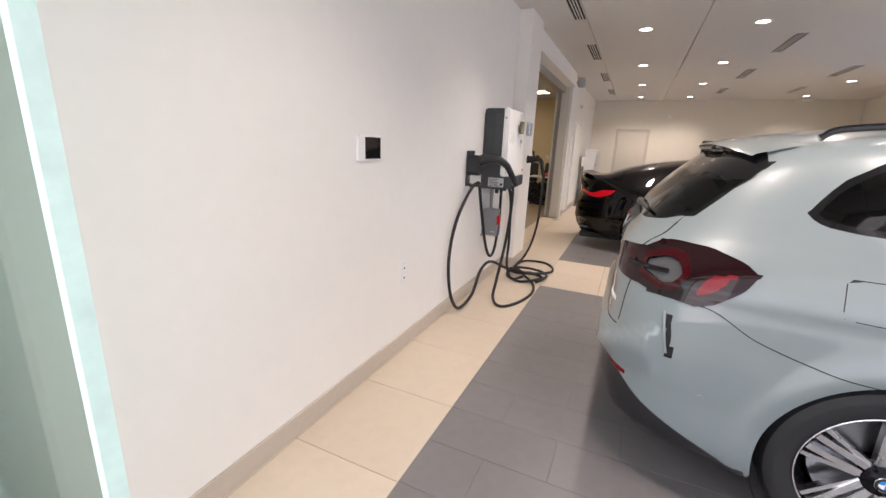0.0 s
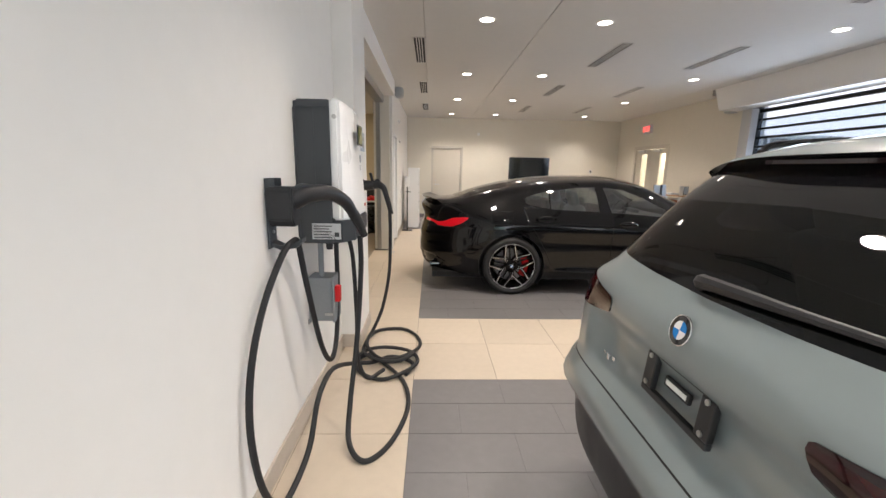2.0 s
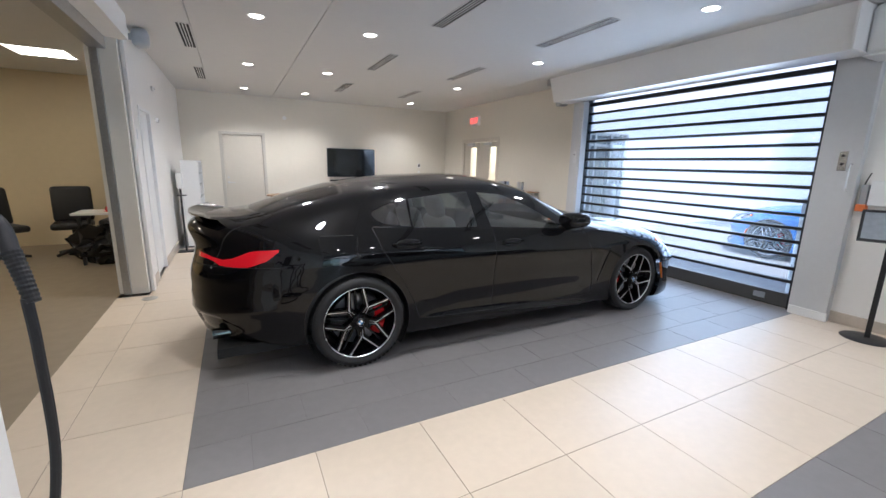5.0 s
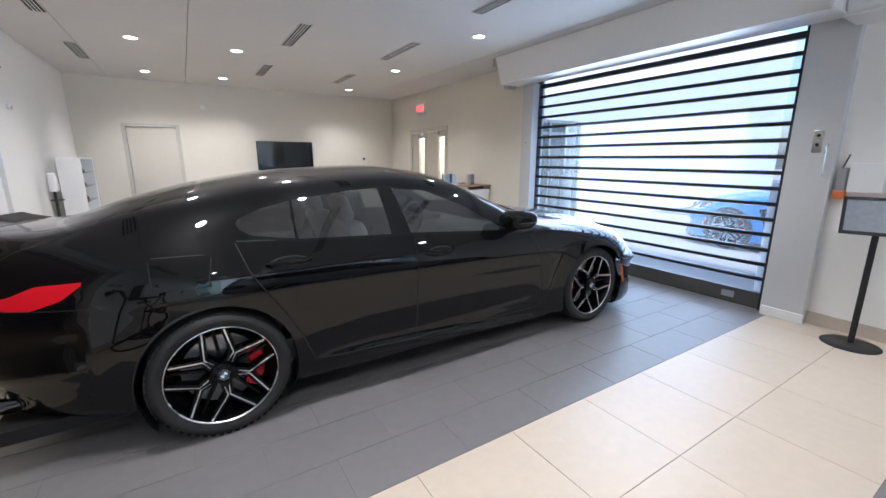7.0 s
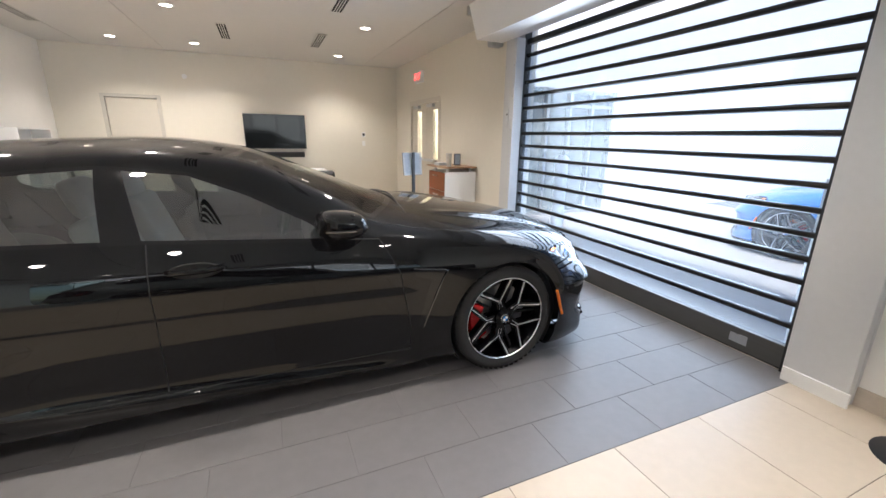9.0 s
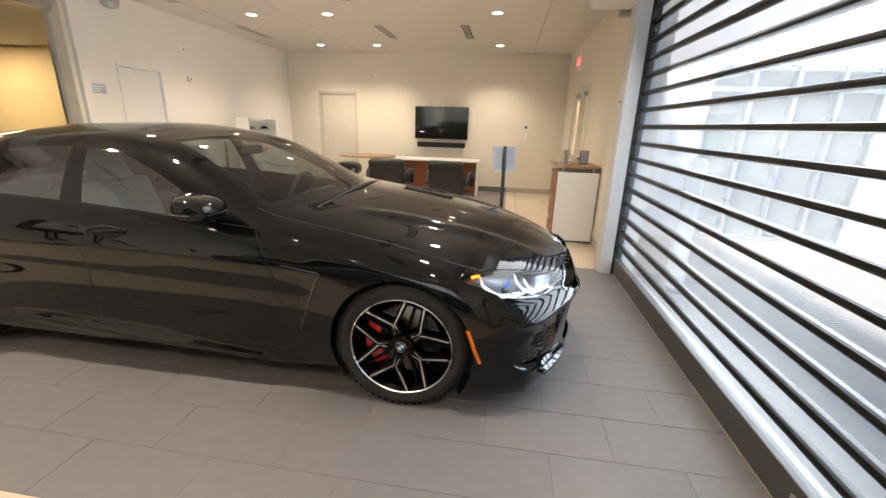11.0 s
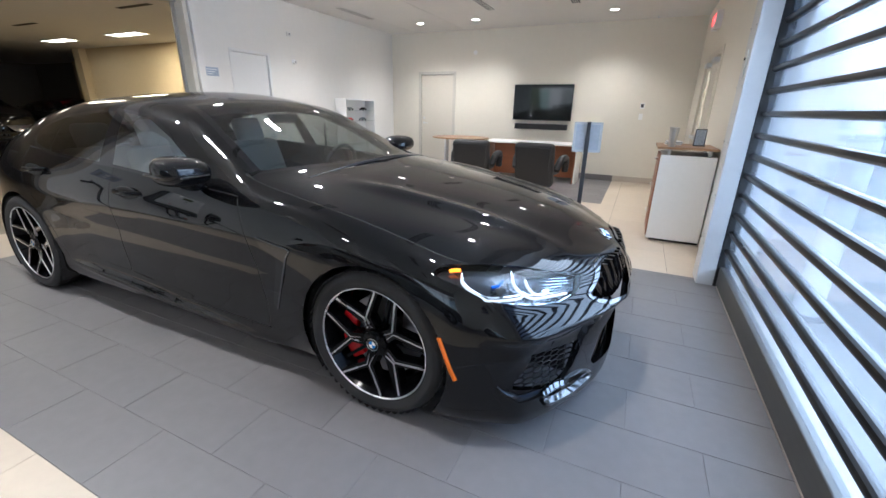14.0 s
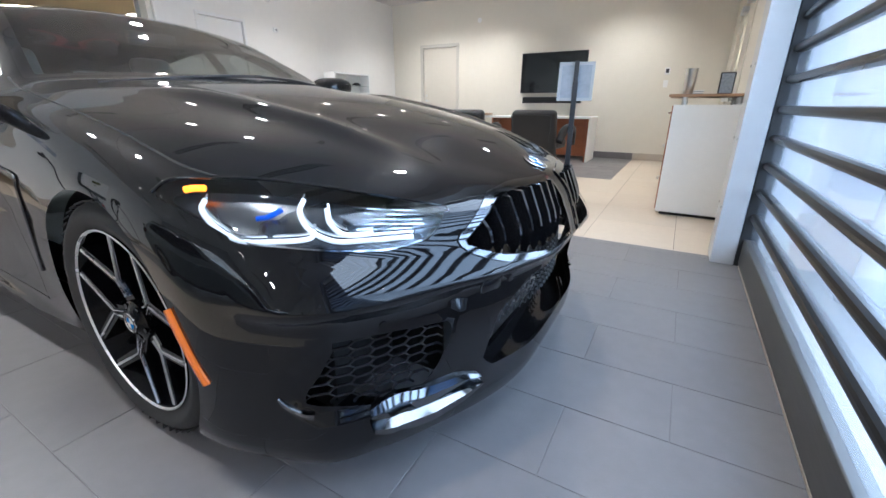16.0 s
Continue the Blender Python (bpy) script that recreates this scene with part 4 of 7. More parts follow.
    for s in (1, -1):
        for nm, m, lab in (("window_trim", M_GLOSSK, "gloss black window trim"), ("b_pillar", M_GLOSSK, "gloss black pillar"), ("quarter_bar", M_GLOSSK, "black quarter window bar"), ("front_door", M_BLACKPAINT, ""), ("rear_door", M_BLACKPAINT, ""), ("front_window", M_SIDEGLASS, "clear side window"),
                           ("rear_window", M_SIDEGLASS, "clear side window"), ("quarter_window", M_SIDEGLASS, "small fixed window"),
                           ("tail_light", M_TAILRED, "lit red tail light"), ("side_vent", M_GLOSSK, "gloss black air breather"), ("side_skirt", M_BLACKPAINT, ""),
                           ("fuel_flap", M_BLACKPAINT, ""), ("grille_frame", M_CHROMEK, "dark chrome grille frame")):
            if nm in hull.out:
                ms(hull.mesh(nm, s, 0.005 if nm == "grille_frame" else 0.0), nm, m, car, lab)
        # headlight: clear lens over a reflector with light bars
        lens = ms(hull.mesh("headlight", s), "headlight", M_LENS, car, "clear headlight lens")
        ms(hull.mesh("headlight", s, -0.045), "reflector", M_LAMPIN, lens, "silver and black reflector")
        well(car, RA, 0.388, ZC, 0.56, 0.93, s)
        well(car, FA, 0.384, ZC, 0.56, 0.91, s)
        wheel_parts(car, RA, 0.800 * s, 0.352, 0.272, 0.285, ZC, "forked", s, False)
        wheel_parts(car, FA, 0.800 * s, 0.352, 0.272, 0.275, ZC, "forked", s, True)
        if "tail_light" in hull.out:
            ms(hull.mesh("tail_light", s, -0.03), "lamp_back", M_GAP, car, "dark lamp housing")
        edge = [hull.at(lambda p: p[:, 0], lambda p: p[:, 2], a, c, 0.002, s, lambda p: p[:, 1] < 0.6)[0] for a, c in ((2.40, 0.764), (2.50, 0.750), (2.60, 0.735), (2.578, 0.69), (2.52, 0.54), (2.468, 0.40))]
        part("breather_edge", tube(bmesh.new(), edge, 0.0045, 6, 6), M_CHROMEK, car, "glossy edge of the air breather", smooth=True)
        # headlight innards: two hooked light bars, amber turn light, blue accent
        def on(q, z, d):
            """A place on the headlight, d behind its lens."""
            return tuple(hull.at(lambda p: p[:, 0] - p[:, 1], lambda p: p[:, 2], q, z, -d, s, lambda p: p[:, 0] < 2.9)[0])
        for pts in (((2.548, 0.752), (2.538, 0.731), (2.575, 0.700), (2.645, 0.674), (2.74, 0.672), (2.845, 0.673), (2.862, 0.690)),
                    ((2.838, 0.748), (2.824, 0.724), (2.85, 0.690), (2.92, 0.664), (3.02, 0.658), (3.17, 0.652)), ((2.905, 0.728), (2.912, 0.698), (2.955, 0.674), (3.04, 0.671))):
            part("light_bar", tube(bmesh.new(), [on(q, z, 0.014) for q, z in pts], 0.0060, 8, 8), M_LAMPLIT, lens, "lit white light bar", smooth=True)
            part("bar_edge", tube(bmesh.new(), [on(q + 0.004, z + 0.012, 0.018) for q, z in pts], 0.0035, 6, 8), M_CHROME, lens, "bright edge above the light bar", smooth=True)
        part("turn_light", tube(bmesh.new(), [on(q, z, 0.010) for q, z in ((2.488, 0.768), (2.515, 0.771), (2.548, 0.771))], 0.0075, 8, 4), M_AMBERLIT, lens, "lit amber turn light", smooth=True)
        part("accent", tube(bmesh.new(), [on(q, z, 0.022) for q, z in ((2.694, 0.719), (2.73, 0.722), (2.772, 0.736))], 0.006, 8, 4), M_BLUEIN, lens, "blue lamp accent", smooth=True)
        for q in (2.74, 2.98):
            p = on(q, 0.700, 0.03)
            bm = bmesh.new()
            cyl(bm, p, (p[0] + 0.02, p[1] + 0.012 * s, p[2]), 0.022, 0.018, seg=20)
            part("projector", bm, M_LAMPIN, lens, "round projector lens", smooth=True)
        part("lamp_lid", tube(bmesh.new(), [on(q, z, -0.001) for q, z in ((2.395, 0.756), (2.45, 0.781), (2.55, 0.784), (2.70, 0.781), (2.88, 0.764), (3.035, 0.742), (3.28, 0.705))], 0.004, 8, 8), M_GLOSSK, lens, smooth=True)
        # side marker
        bm = bmesh.new()
        pts = [(3.371, 0.925, 0.512), (3.393, 0.925, 0.455), (3.417, 0.915, 0.388), (3.440, 0.905, 0.333)]
        pts = [hull.at(lambda p: p[:, 0], lambda p: p[:, 2], a, c, 0.0, s, lambda p: p[:, 1] < 0.6)[0] for a, b, c in pts]
        part("side_marker", tube(bm, pts, 0.0105, 8, 6), M_AMBER, car, "amber side marker", smooth=True)
        part("lamp_bezel", tube(bmesh.new(), [on(q, z, 0.012) for q, z in ((2.62, 0.690), (2.68, 0.668), (2.77, 0.660), (2.93, 0.644), (3.09, 0.634), (3.20, 0.642))], 0.0035, 6, 8), M_CHROME, lens, "bright lamp bezel", smooth=True)
        for k in range(5):
            part("lamp_fin", tube(bmesh.new(), [on(2.99 + 0.01 * k, 0.682 + 0.010 * k, 0.014), on(3.22 - 0.006 * k, 0.668 + 0.010 * k, 0.014)], 0.0022, 6, 4), M_CHROME, lens, "thin bright fin")
        # handles
        for hx, hz in ((0.39, 0.930), (1.38, 0.872)):
            yy = 0.935 if hx < 1 else 0.925
            bm = tube(bmesh.new(), [(hx - 0.115, (yy - 0.02) * s, hz - 0.004), (hx - 0.07, (yy + 0.018) * s, hz), (hx + 0.05, (yy + 0.024) * s, hz + 0.002), (hx + 0.115, (yy - 0.02) * s, hz + 0.002)], 0.0135, 10, 8)
            h = part("door_handle", bm, M_BLACKPAINT, car, smooth=True)
            bm = bmesh.new()
            lathe(bm, [(0.001, 0.0), (0.055, 0.0), (0.062, -0.006)], 28, Matrix.Translation((hx, (yy + 0.001) * s, hz - 0.004)) @ Matrix.Rotation(radians(-90 * s), 4, "X") @ Matrix.Diagonal((1.75, 0.62, 1, 1)))
            part("handle_recess", bm, M_GAP, h, smooth=True)
        # mirror
        bm = bmesh.new()
        bmesh.ops.create_icosphere(bm, subdivisions=4, radius=1)
        for v in bm.verts:
            x, y, z = v.co
            v.co = Vector((2.02 + 0.112 * math.copysign(abs(x) ** 0.7, x) * (1 - 0.12 * y) + 0.02 * y, (0.995 + 0.125 * math.copysign(abs(y) ** 0.75, y)) * s, 1.048 + 0.070 * math.copysign(abs(z) ** 0.75, z) * (1 - 0.18 * x) + 0.010 * y))
        mirror = part("door_mirror", bm, M_BLACKPAINT, car, smooth=True)
        part("mirror_strip", tube(bmesh.new(), [(1.93, 1.108 * s, 1.040), (2.06, 1.112 * s, 1.038), (2.13, 1.04 * s, 1.034), (2.125, 0.93 * s, 1.032)], 0.007, 8, 6), M_CHROMEK, mirror, "bright indicator strip", smooth=True)
        part("mirror_foot", tube(bmesh.new(), [(1.99, 0.985 * s, 0.99), (1.985, 0.92 * s, 0.965), (1.96, 0.86 * s, 0.962)], (0.028, 0.022), 10, 6), M_GLOSSK, mirror, smooth=True)
        # kidney slats and intake mesh
        P9 = hull.P.reshape(-1, 3)
        nose = lambda yy: float(P9[np.argmin((P9[:, 1] - yy) ** 2 + (P9[:, 2] - 0.60) ** 2 + np.where(P9[:, 0] < 3.3, 9, 0)), 0])
        for k in range(8):
            yy = 0.080 + 0.053 * k
            ztop = float(np.interp(yy, (0, 0.27, 0.38, 0.475), (0.712, 0.716, 0.700, 0.665)))
            zlow = float(np.interp(yy, (0.04, 0.25, 0.44, 0.52), (0.525, 0.532, 0.565, 0.595)))
            bm = bmesh.new()
            prism(bm, [(nose(yy) - 0.09, zlow), (nose(yy) - 0.022, zlow), (nose(yy) - 0.010, 0.605), (nose(yy) - 0.018, 0.635), (nose(yy) - 0.050, ztop), (nose(yy) - 0.09, ztop)], "y", (yy - 0.007) * s, (yy + 0.007) * s)
            part("grille_slat", bm, M_GLOSSK, car)
        mesh = bmesh.new()

        span = [(yy, zz) for yy in np.linspace(0.56, 0.87, 7) for zz in np.linspace(0.26, 0.45, 6)]
        terms = lambda yy, zz: np.array((1, yy, zz, yy * yy, yy * zz, zz * zz, yy ** 3))
        bow = np.linalg.lstsq(np.array([terms(*c) for c in span]), np.array([hull.at(lambda p: p[:, 1], lambda p: p[:, 2], c[0], c[1], 0.0, 1, lambda p: p[:, 0] < 3.2)[0].x - 0.026 for c in span]), rcond=None)[0]

        def mesh_x(yy, zz):
            return float(terms(yy, zz) @ bow)
        for c in range(9):
            for r in range(9):
                y0, z0 = 0.555 + 0.040 * c, 0.258 + 0.025 * r + (0.0125 if c % 2 else 0.0)
                if air(y0, z0) > 0.014:
                    continue
                for dy, dz, ey, ez in ((-0.026, 0.0, -0.014, 0.0125), (-0.014, 0.0125, 0.014, 0.0125), (0.014, 0.0125, 0.026, 0.0)):
                    p, q = [Vector((mesh_x(y0 + ky, z0 + kz), (y0 + ky) * s, z0 + kz)) for ky, kz in ((dy, dz), (ey, ez))]
                    tube(mesh, [p, q], 0.0036, 5, 1)
        part("intake_mesh", mesh, M_GLOSSK, car, "black honeycomb intake mesh")
        for yy, zz in ((0.727, 0.464), (0.39, 0.492)):
            p, n = hull.at(lambda q: q[:, 1], lambda q: q[:, 2], yy, zz, 0.0, s, lambda q: q[:, 0] < 3.2)
            part("parking_sensor", cyl(bmesh.new(), p - n * 0.004, p + n * 0.002, 0.010, seg=16), M_BLACKPAINT, car, smooth=True)
        # round cover of the towing eye
        p, n = hull.at(lambda q: q[:, 1], lambda q: q[:, 2], 0.461, 0.489, 0.0, s, lambda q: q[:, 0] < 3.2)
        turn = Matrix.Translation(p) @ n.to_track_quat("Z", "Y").to_matrix().to_4x4()
        cap = part("towing_cover", lathe(bmesh.new(), [(0.001, 0.0022), (0.030, 0.0018), (0.0325, 0.0004), (0.033, -0.003)], 32, turn), M_BLACKPAINT, car, "round painted towing cover", smooth=True)
        part("cover_gap", lathe(bmesh.new(), [(0.0325, 0.0008), (0.0355, 0.0012), (0.036, -0.002)], 32, turn), M_GAP, cap, smooth=True)
        # double-lipped blade under the intake and the small blade beside it
        bm = bmesh.new()
        rows = []
        for yy in np.linspace(0.775, 0.495, 15):
            zt = float(np.interp(yy, (0.495, 0.54, 0.72, 0.775), (0.240, 0.262, 0.274, 0.256)))
            zb = float(np.interp(yy, (0.495, 0.55, 0.64, 0.74, 0.775), (0.212, 0.192, 0.178, 0.186, 0.205)))
            h = zt - zb
            rows.append([bm.verts.new(hull.at(lambda q: q[:, 1], lambda q: q[:, 2], yy, z, d, s, lambda q: q[:, 0] < 3.2)[0])
                         for z, d in ((zt + 0.004, -0.004), (zt, 0.012), (zt - 0.22 * h, 0.017), (zt - 0.36 * h, 0.003), (zb + 0.42 * h, 0.003), (zb + 0.26 * h, 0.024), (zb, 0.020), (zb - 0.008, -0.004))])
        for a, b in zip(rows, rows[1:]):
            for i in range(7):
                bm.faces.new((a[i], a[i + 1], b[i + 1], b[i]))
        part("intake_blade", bm, M_CHROMEK, car, "bright double-lipped blade under the intake", smooth=True)
        fang = [hull.at(lambda q: q[:, 1], lambda q: q[:, 2], yy, zz, 0.002, s, lambda q: q[:, 0] < 3.2)[0] for yy, zz in ((0.900, 0.318), (0.893, 0.297), (0.878, 0.278), (0.862, 0.270))]
        part("side_blade", tube(bmesh.new(), fang, (0.004, 0.009), 8, 6), M_CHROMEK, car, "small bright blade beside the intake", smooth=True)
        # seats, wipers
        seat(car, 1.35, 0.38 * s, 0.36)
        seat(car, 0.42, 0.36 * s, 0.40, 0.52)
        part("wiper", tube(bmesh.new(), [(2.46, 0.62 * s, 1.005), (2.50, 0.25 * s, 1.045), (2.52, -0.02 * s, 1.058)], 0.007, 6, 6), M_BLACKP, car, smooth=True)
        bm = tube(bmesh.new(), [(-0.86, 0.58 * s, 0.30), (-0.975, 0.58 * s, 0.298)], 0.04, 16, 2)
        part("exhaust_tip", bm, M_CHROMEK, car, smooth=True)
    # lower central mesh and dark backing behind the openings
    bm = bmesh.new()
    for r in range(7):
        for c in range(-13, 14):
            y0, z0 = 0.038 * c + (0.019 if r % 2 else 0), 0.315 + 0.025 * r
            if mid(abs(y0), z0) < -0.004:
                xx = 3.935 - 0.45 * y0 * y0
                for dy, dz, ey, ez in ((-0.019, 0, -0.008, 0.013), (-0.008, 0.013, 0.008, 0.013), (0.008, 0.013, 0.019, 0)):
                    tube(bm, [(xx, y0 + dy, z0 + dz), (xx, y0 + ey, z0 + ez)], 0.0035, 5, 1)
    part("intake_mesh", bm, M_BLACKP, car, "black honeycomb intake mesh")
    bm = B(3.30, 3.42, -0.84, 0.84, 0.19, 0.66)
    box(bm, 3.42, 3.62, -0.74, 0.74, 0.20, 0.58)
    box(bm, 3.62, 3.80, -0.50, 0.50, 0.20, 0.68)
    part("radiator_block", bm, M_GAP, car, "dark void behind the grille")
    part("underbody", B(-0.95, 3.6, -0.74, 0.74, 0.17, 0.24), M_GAP, car, "dark underbody")
    bm = B(1.95, 2.40, -0.74, 0.74, 0.62, 0.90, bevel=0.05, seg=3)
    box(bm, 2.0, 2.08, 0.2, 0.55, 0.90, 0.96, bevel=0.02)
    part("dashboard", bm, M_GREYP, car, "dark dashboard", smooth=True)
    bm = bmesh.new()
    ring = [(1.84 + 0.05 * math.sin(a), 0.38 + 0.185 * math.cos(a), 0.90 + 0.17 * math.sin(a)) for a in np.linspace(0, 2 * math.pi, 25)]
    tube(bm, ring, 0.016, 8, 2)
    tube(bm, [(1.83, 0.20, 0.89), (1.86, 0.38, 0.89), (1.83, 0.56, 0.89)], 0.02, 8, 4)
    part("steering_wheel", bm, M_BLACKP, car, smooth=True)
    part("rear_view_mirror", B(1.66, 1.70, -0.12, 0.12, 1.235, 1.30, bevel=0.012), M_BLACKP, car)
    bm = B(-0.58, 0.1, -0.62, 0.62, 0.55, 0.95, bevel=0.04)
    part("parcel_shelf", bm, M_GREYP, car)
    bm = B(0.0, 2.3, -0.80, 0.80, 0.30, 0.42)
    part("cabin_floor", bm, M_GREYP, car)
    # boot spoiler, roof fin, badges
    bm = bmesh.new()
    rows = []
    for yy in np.linspace(-0.52, 0.52, 25):
        xx = -1.05 + 0.12 * (yy / 0.55) ** 2
        rows.append([bm.verts.new(v) for v in ((xx + 0.10, yy, 1.098), (xx, yy, 1.125), (xx - 0.045, yy, 1.143), (xx - 0.048, yy, 1.134), (xx - 0.01, yy, 1.09))])
    for a, b in zip(rows, rows[1:]):
        for i in range(4):
            bm.faces.new((a[i], a[i + 1], b[i + 1], b[i]))
    part("boot_spoiler", bm, M_GLOSSK, car, smooth=True)
    PB = hull.P.reshape(-1, 3)
    k = np.argmin(PB[:, 1] ** 2 * 4 + (PB[:, 0] - 3.872) ** 2 + (PB[:, 2] - 0.752) ** 2)
    nb = hull.N.reshape(-1, 3)[k]
    roundel(car, 0.041, Matrix.Translation(tuple(PB[k] + nb * 0.003)) @ Matrix.Rotation(math.atan2(nb[0], nb[2]), 4, "Y"))
    return car


M_CHROMEK = mat("dark_chrome", (0.15, 0.153, 0.16), 0.08, metal=1.0, vary=0.03, rvary=0.02)
COUPE = black_coupe()



# ---- the grey sports utility car ----
def grey_suv():
    car = thing("car", "glossy pale grey utility car with dark rear glass", "car", at=pose(2.425, -2.945, 0))
    W = [
        ((-0.95, 0.70), (3.7, 0.70)),
        ((-0.95, 0.898), (0, 0.912), (0.5, 0.875), (2.4, 0.875), (2.86, 0.90), (3.7, 0.84)),
        ((-0.98, 0.922), (0, 0.930), (0.6, 0.90), (2.4, 0.90), (2.86, 0.915), (3.7, 0.86)),
        ((-0.98, 0.922), (0, 0.928), (0.8, 0.91), (2.4, 0.91), (2.86, 0.915), (3.7, 0.82)),
        ((-0.95, 0.875), (-0.4, 0.905), (0, 0.906), (2.4, 0.892), (2.9, 0.88), (3.7, 0.74)),
        ((-0.90, 0.78), (-0.4, 0.832), (0.3, 0.855), (2.1, 0.84), (2.7, 0.82), (3.6, 0.65)),
        ((-0.62, 0.64), (-0.2, 0.655), (0.5, 0.655), (1.3, 0.655), (1.6, 0.67), (2.2, 0.74), (2.6, 0.69), (3.6, 0.5)),
        ((-0.5, 0.36), (3.5, 0.36)),
        ((-0.4, 0.0), (3.5, 0.0)),
    ]
    Z = [
        ((-0.95, 0.27), (0, 0.24), (3.7, 0.26)),
        ((-0.95, 0.30), (-0.4, 0.255), (0.5, 0.25), (2.4, 0.27), (3.7, 0.30)),
        ((-0.98, 0.54), (-0.3, 0.50), (0.6, 0.45), (2.4, 0.45), (3.7, 0.48)),
        ((-0.98, 0.79), (0, 0.80), (1.0, 0.76), (2.8, 0.74), (3.7, 0.66)),
        ((-0.95, 1.02), (0, 1.03), (1.0, 1.0), (2.6, 0.95), (3.7, 0.80)),
        ((-0.86, 1.165), (-0.3, 1.185), (0.5, 1.17), (2.2, 1.10), (2.7, 1.06), (3.65, 0.90)),
        ((-0.62, 1.525), (-0.3, 1.565), (0.3, 1.60), (1.2, 1.58), (1.55, 1.50), (2.2, 1.18), (2.6, 1.09), (3.6, 0.94)),
        ((-0.52, 1.585), (0, 1.635), (0.6, 1.65), (1.2, 1.625), (1.5, 1.56), (2.3, 1.20), (2.7, 1.11), (3.55, 0.97)),
        ((-0.45, 1.60), (0, 1.65), (0.6, 1.665), (1.2, 1.64), (1.5, 1.575), (2.35, 1.20), (2.75, 1.12), (3.5, 0.98)),
    ]
    XR = (-0.88, -0.96, -0.995, -0.995, -0.985, -0.925, -0.585, -0.49, -0.41)
    XF = (3.60, 3.70, 3.72, 3.72, 3.70, 3.66, 3.60, 3.55, 3.50)
    NR = (7.0, 8.0, 8.5, 8.5, 8.0, 7.0, 6.0, 5.0, 5.0)
    hull = Hull([(XR[i], XF[i], NR[i], 3.3, curve(W[i]), curve(Z[i])) for i in range(9)], 200, 11)
    ZC, RA, FA = 0.368, 0.0, 2.864

    def relief(x, y, z):
        back = (x < -0.55) & (y < 0.80)
        fade = np.clip((0.80 - y) / 0.12, 0, 1)
        a = 0.0 * x
        a = a - np.where(back & (y < 0.55), 0.058 * np.exp(-((z - 0.875) / 0.105) ** 4) * np.clip((0.58 - y) / 0.16, 0, 1), 0)
        a = a + np.where(back, 0.016 * fade * np.exp(-((z - 1.085) / 0.05) ** 2), 0)
        a = a + np.where(back, 0.040 * fade * np.exp(-((z - 0.64) / 0.075) ** 4), 0)
        q = -x - y
        blade = np.clip((0.80 - 0.42 * (q + 0.07) - z) / 0.02, 0, 1) * np.clip((q + 0.06) / 0.02, 0, 1) * np.clip((z - 0.56) / 0.10, 0, 1) * (x < -0.55)
        a = a + 0.026 * blade
        a = a + np.where((y > 0.8), 0.006 * np.exp(-((z - 0.98) / 0.03) ** 2), 0)
        a = a + np.where(y > 0.7, 0.018 * np.exp(-((np.hypot(x - RA, z - ZC) - 0.44) / 0.05) ** 2), 0)
        return a
    hull.push(relief)
    G, big, ok = 0.0028, 9.0, np.where
    dlo = sdf([(-0.37, 1.30), (-0.33, 1.272), (-0.24, 1.258), (0.5, 1.212), (1.95, 1.15), (1.55, 1.43), (1.3, 1.515), (0.4, 1.545), (0.0, 1.535), (-0.16, 1.495), (-0.29, 1.41)], 0.012)
    rear = sdf([(-0.2, 1.180), (0.25, 1.188), (0.50, 1.200), (0.60, 1.215), (0.645, 1.245), (0.635, 1.385), (0.45, 1.392), (-0.2, 1.415)], 0.008)
    under = sdf([(-0.2, 1.41), (0.45, 1.385), (0.635, 1.38), (0.645, 1.235), (0.80, 1.225), (0.80, 1.46), (0.60, 1.53), (-0.2, 1.55)], 0.006)
    tail = sdf([(-0.362, 1.062), (-0.29, 1.097), (-0.13, 1.130), (0.06, 1.136), (0.11, 1.128), (0.17, 1.092), (0.36, 1.080), (0.605, 1.048), (0.585, 1.000), (0.45, 0.975), (0.21, 0.952), (0.10, 0.948), (0.0, 0.932), (-0.10, 0.925), (-0.19, 0.914), (-0.26, 0.938), (-0.345, 1.005)], 0.005)
    bands = [sdf(p, 0.003) for p in (((0.21, 1.072), (0.61, 1.042), (0.60, 1.032), (0.21, 1.046)), ((0.21, 0.972), (0.44, 0.990), (0.44, 1.004), (0.21, 1.000)))]
    wedge = sdf([(-0.205, 1.035), (-0.285, 1.043), (-0.250, 0.985), (-0.180, 0.955)], 0.004)
    hexa = sdf([(0.15, 1.070), (0.04, 1.108), (-0.055, 1.100), (-0.125, 1.030), (-0.100, 0.962), (-0.02, 0.947), (0.13, 0.985)], 0.001)
    slot = sdf([(-0.074, 0.862), (-0.100, 0.856), (-0.158, 0.672), (-0.124, 0.690)], 0.003)
    flap = sdf([(-0.245, 0.985), (0.02, 0.970), (0.02, 1.082), (-0.245, 1.082)], 0.02)
    refl = sdf([(0.50, 0.572), (0.80, 0.535), (0.80, 0.520), (0.50, 0.556)], 0.002)
    doors = sdf([(0.33, 1.21), (0.36, 0.85), (0.50, 0.60), (0.55, 0.36), (1.15, 0.35), (1.2, 1.2)], 0.005)
    fdoor = sdf([(1.2, 1.2), (1.15, 0.35), (2.2, 0.35), (2.3, 0.9), (2.1, 1.13)], 0.005)
    side = lambda y: y > 0.55
    f_arch = lambda x, y, z: ok(y > 0.5, np.minimum(np.hypot(x - RA, z - ZC) - 0.405, np.hypot(x - FA, z - ZC) - 0.405), big)
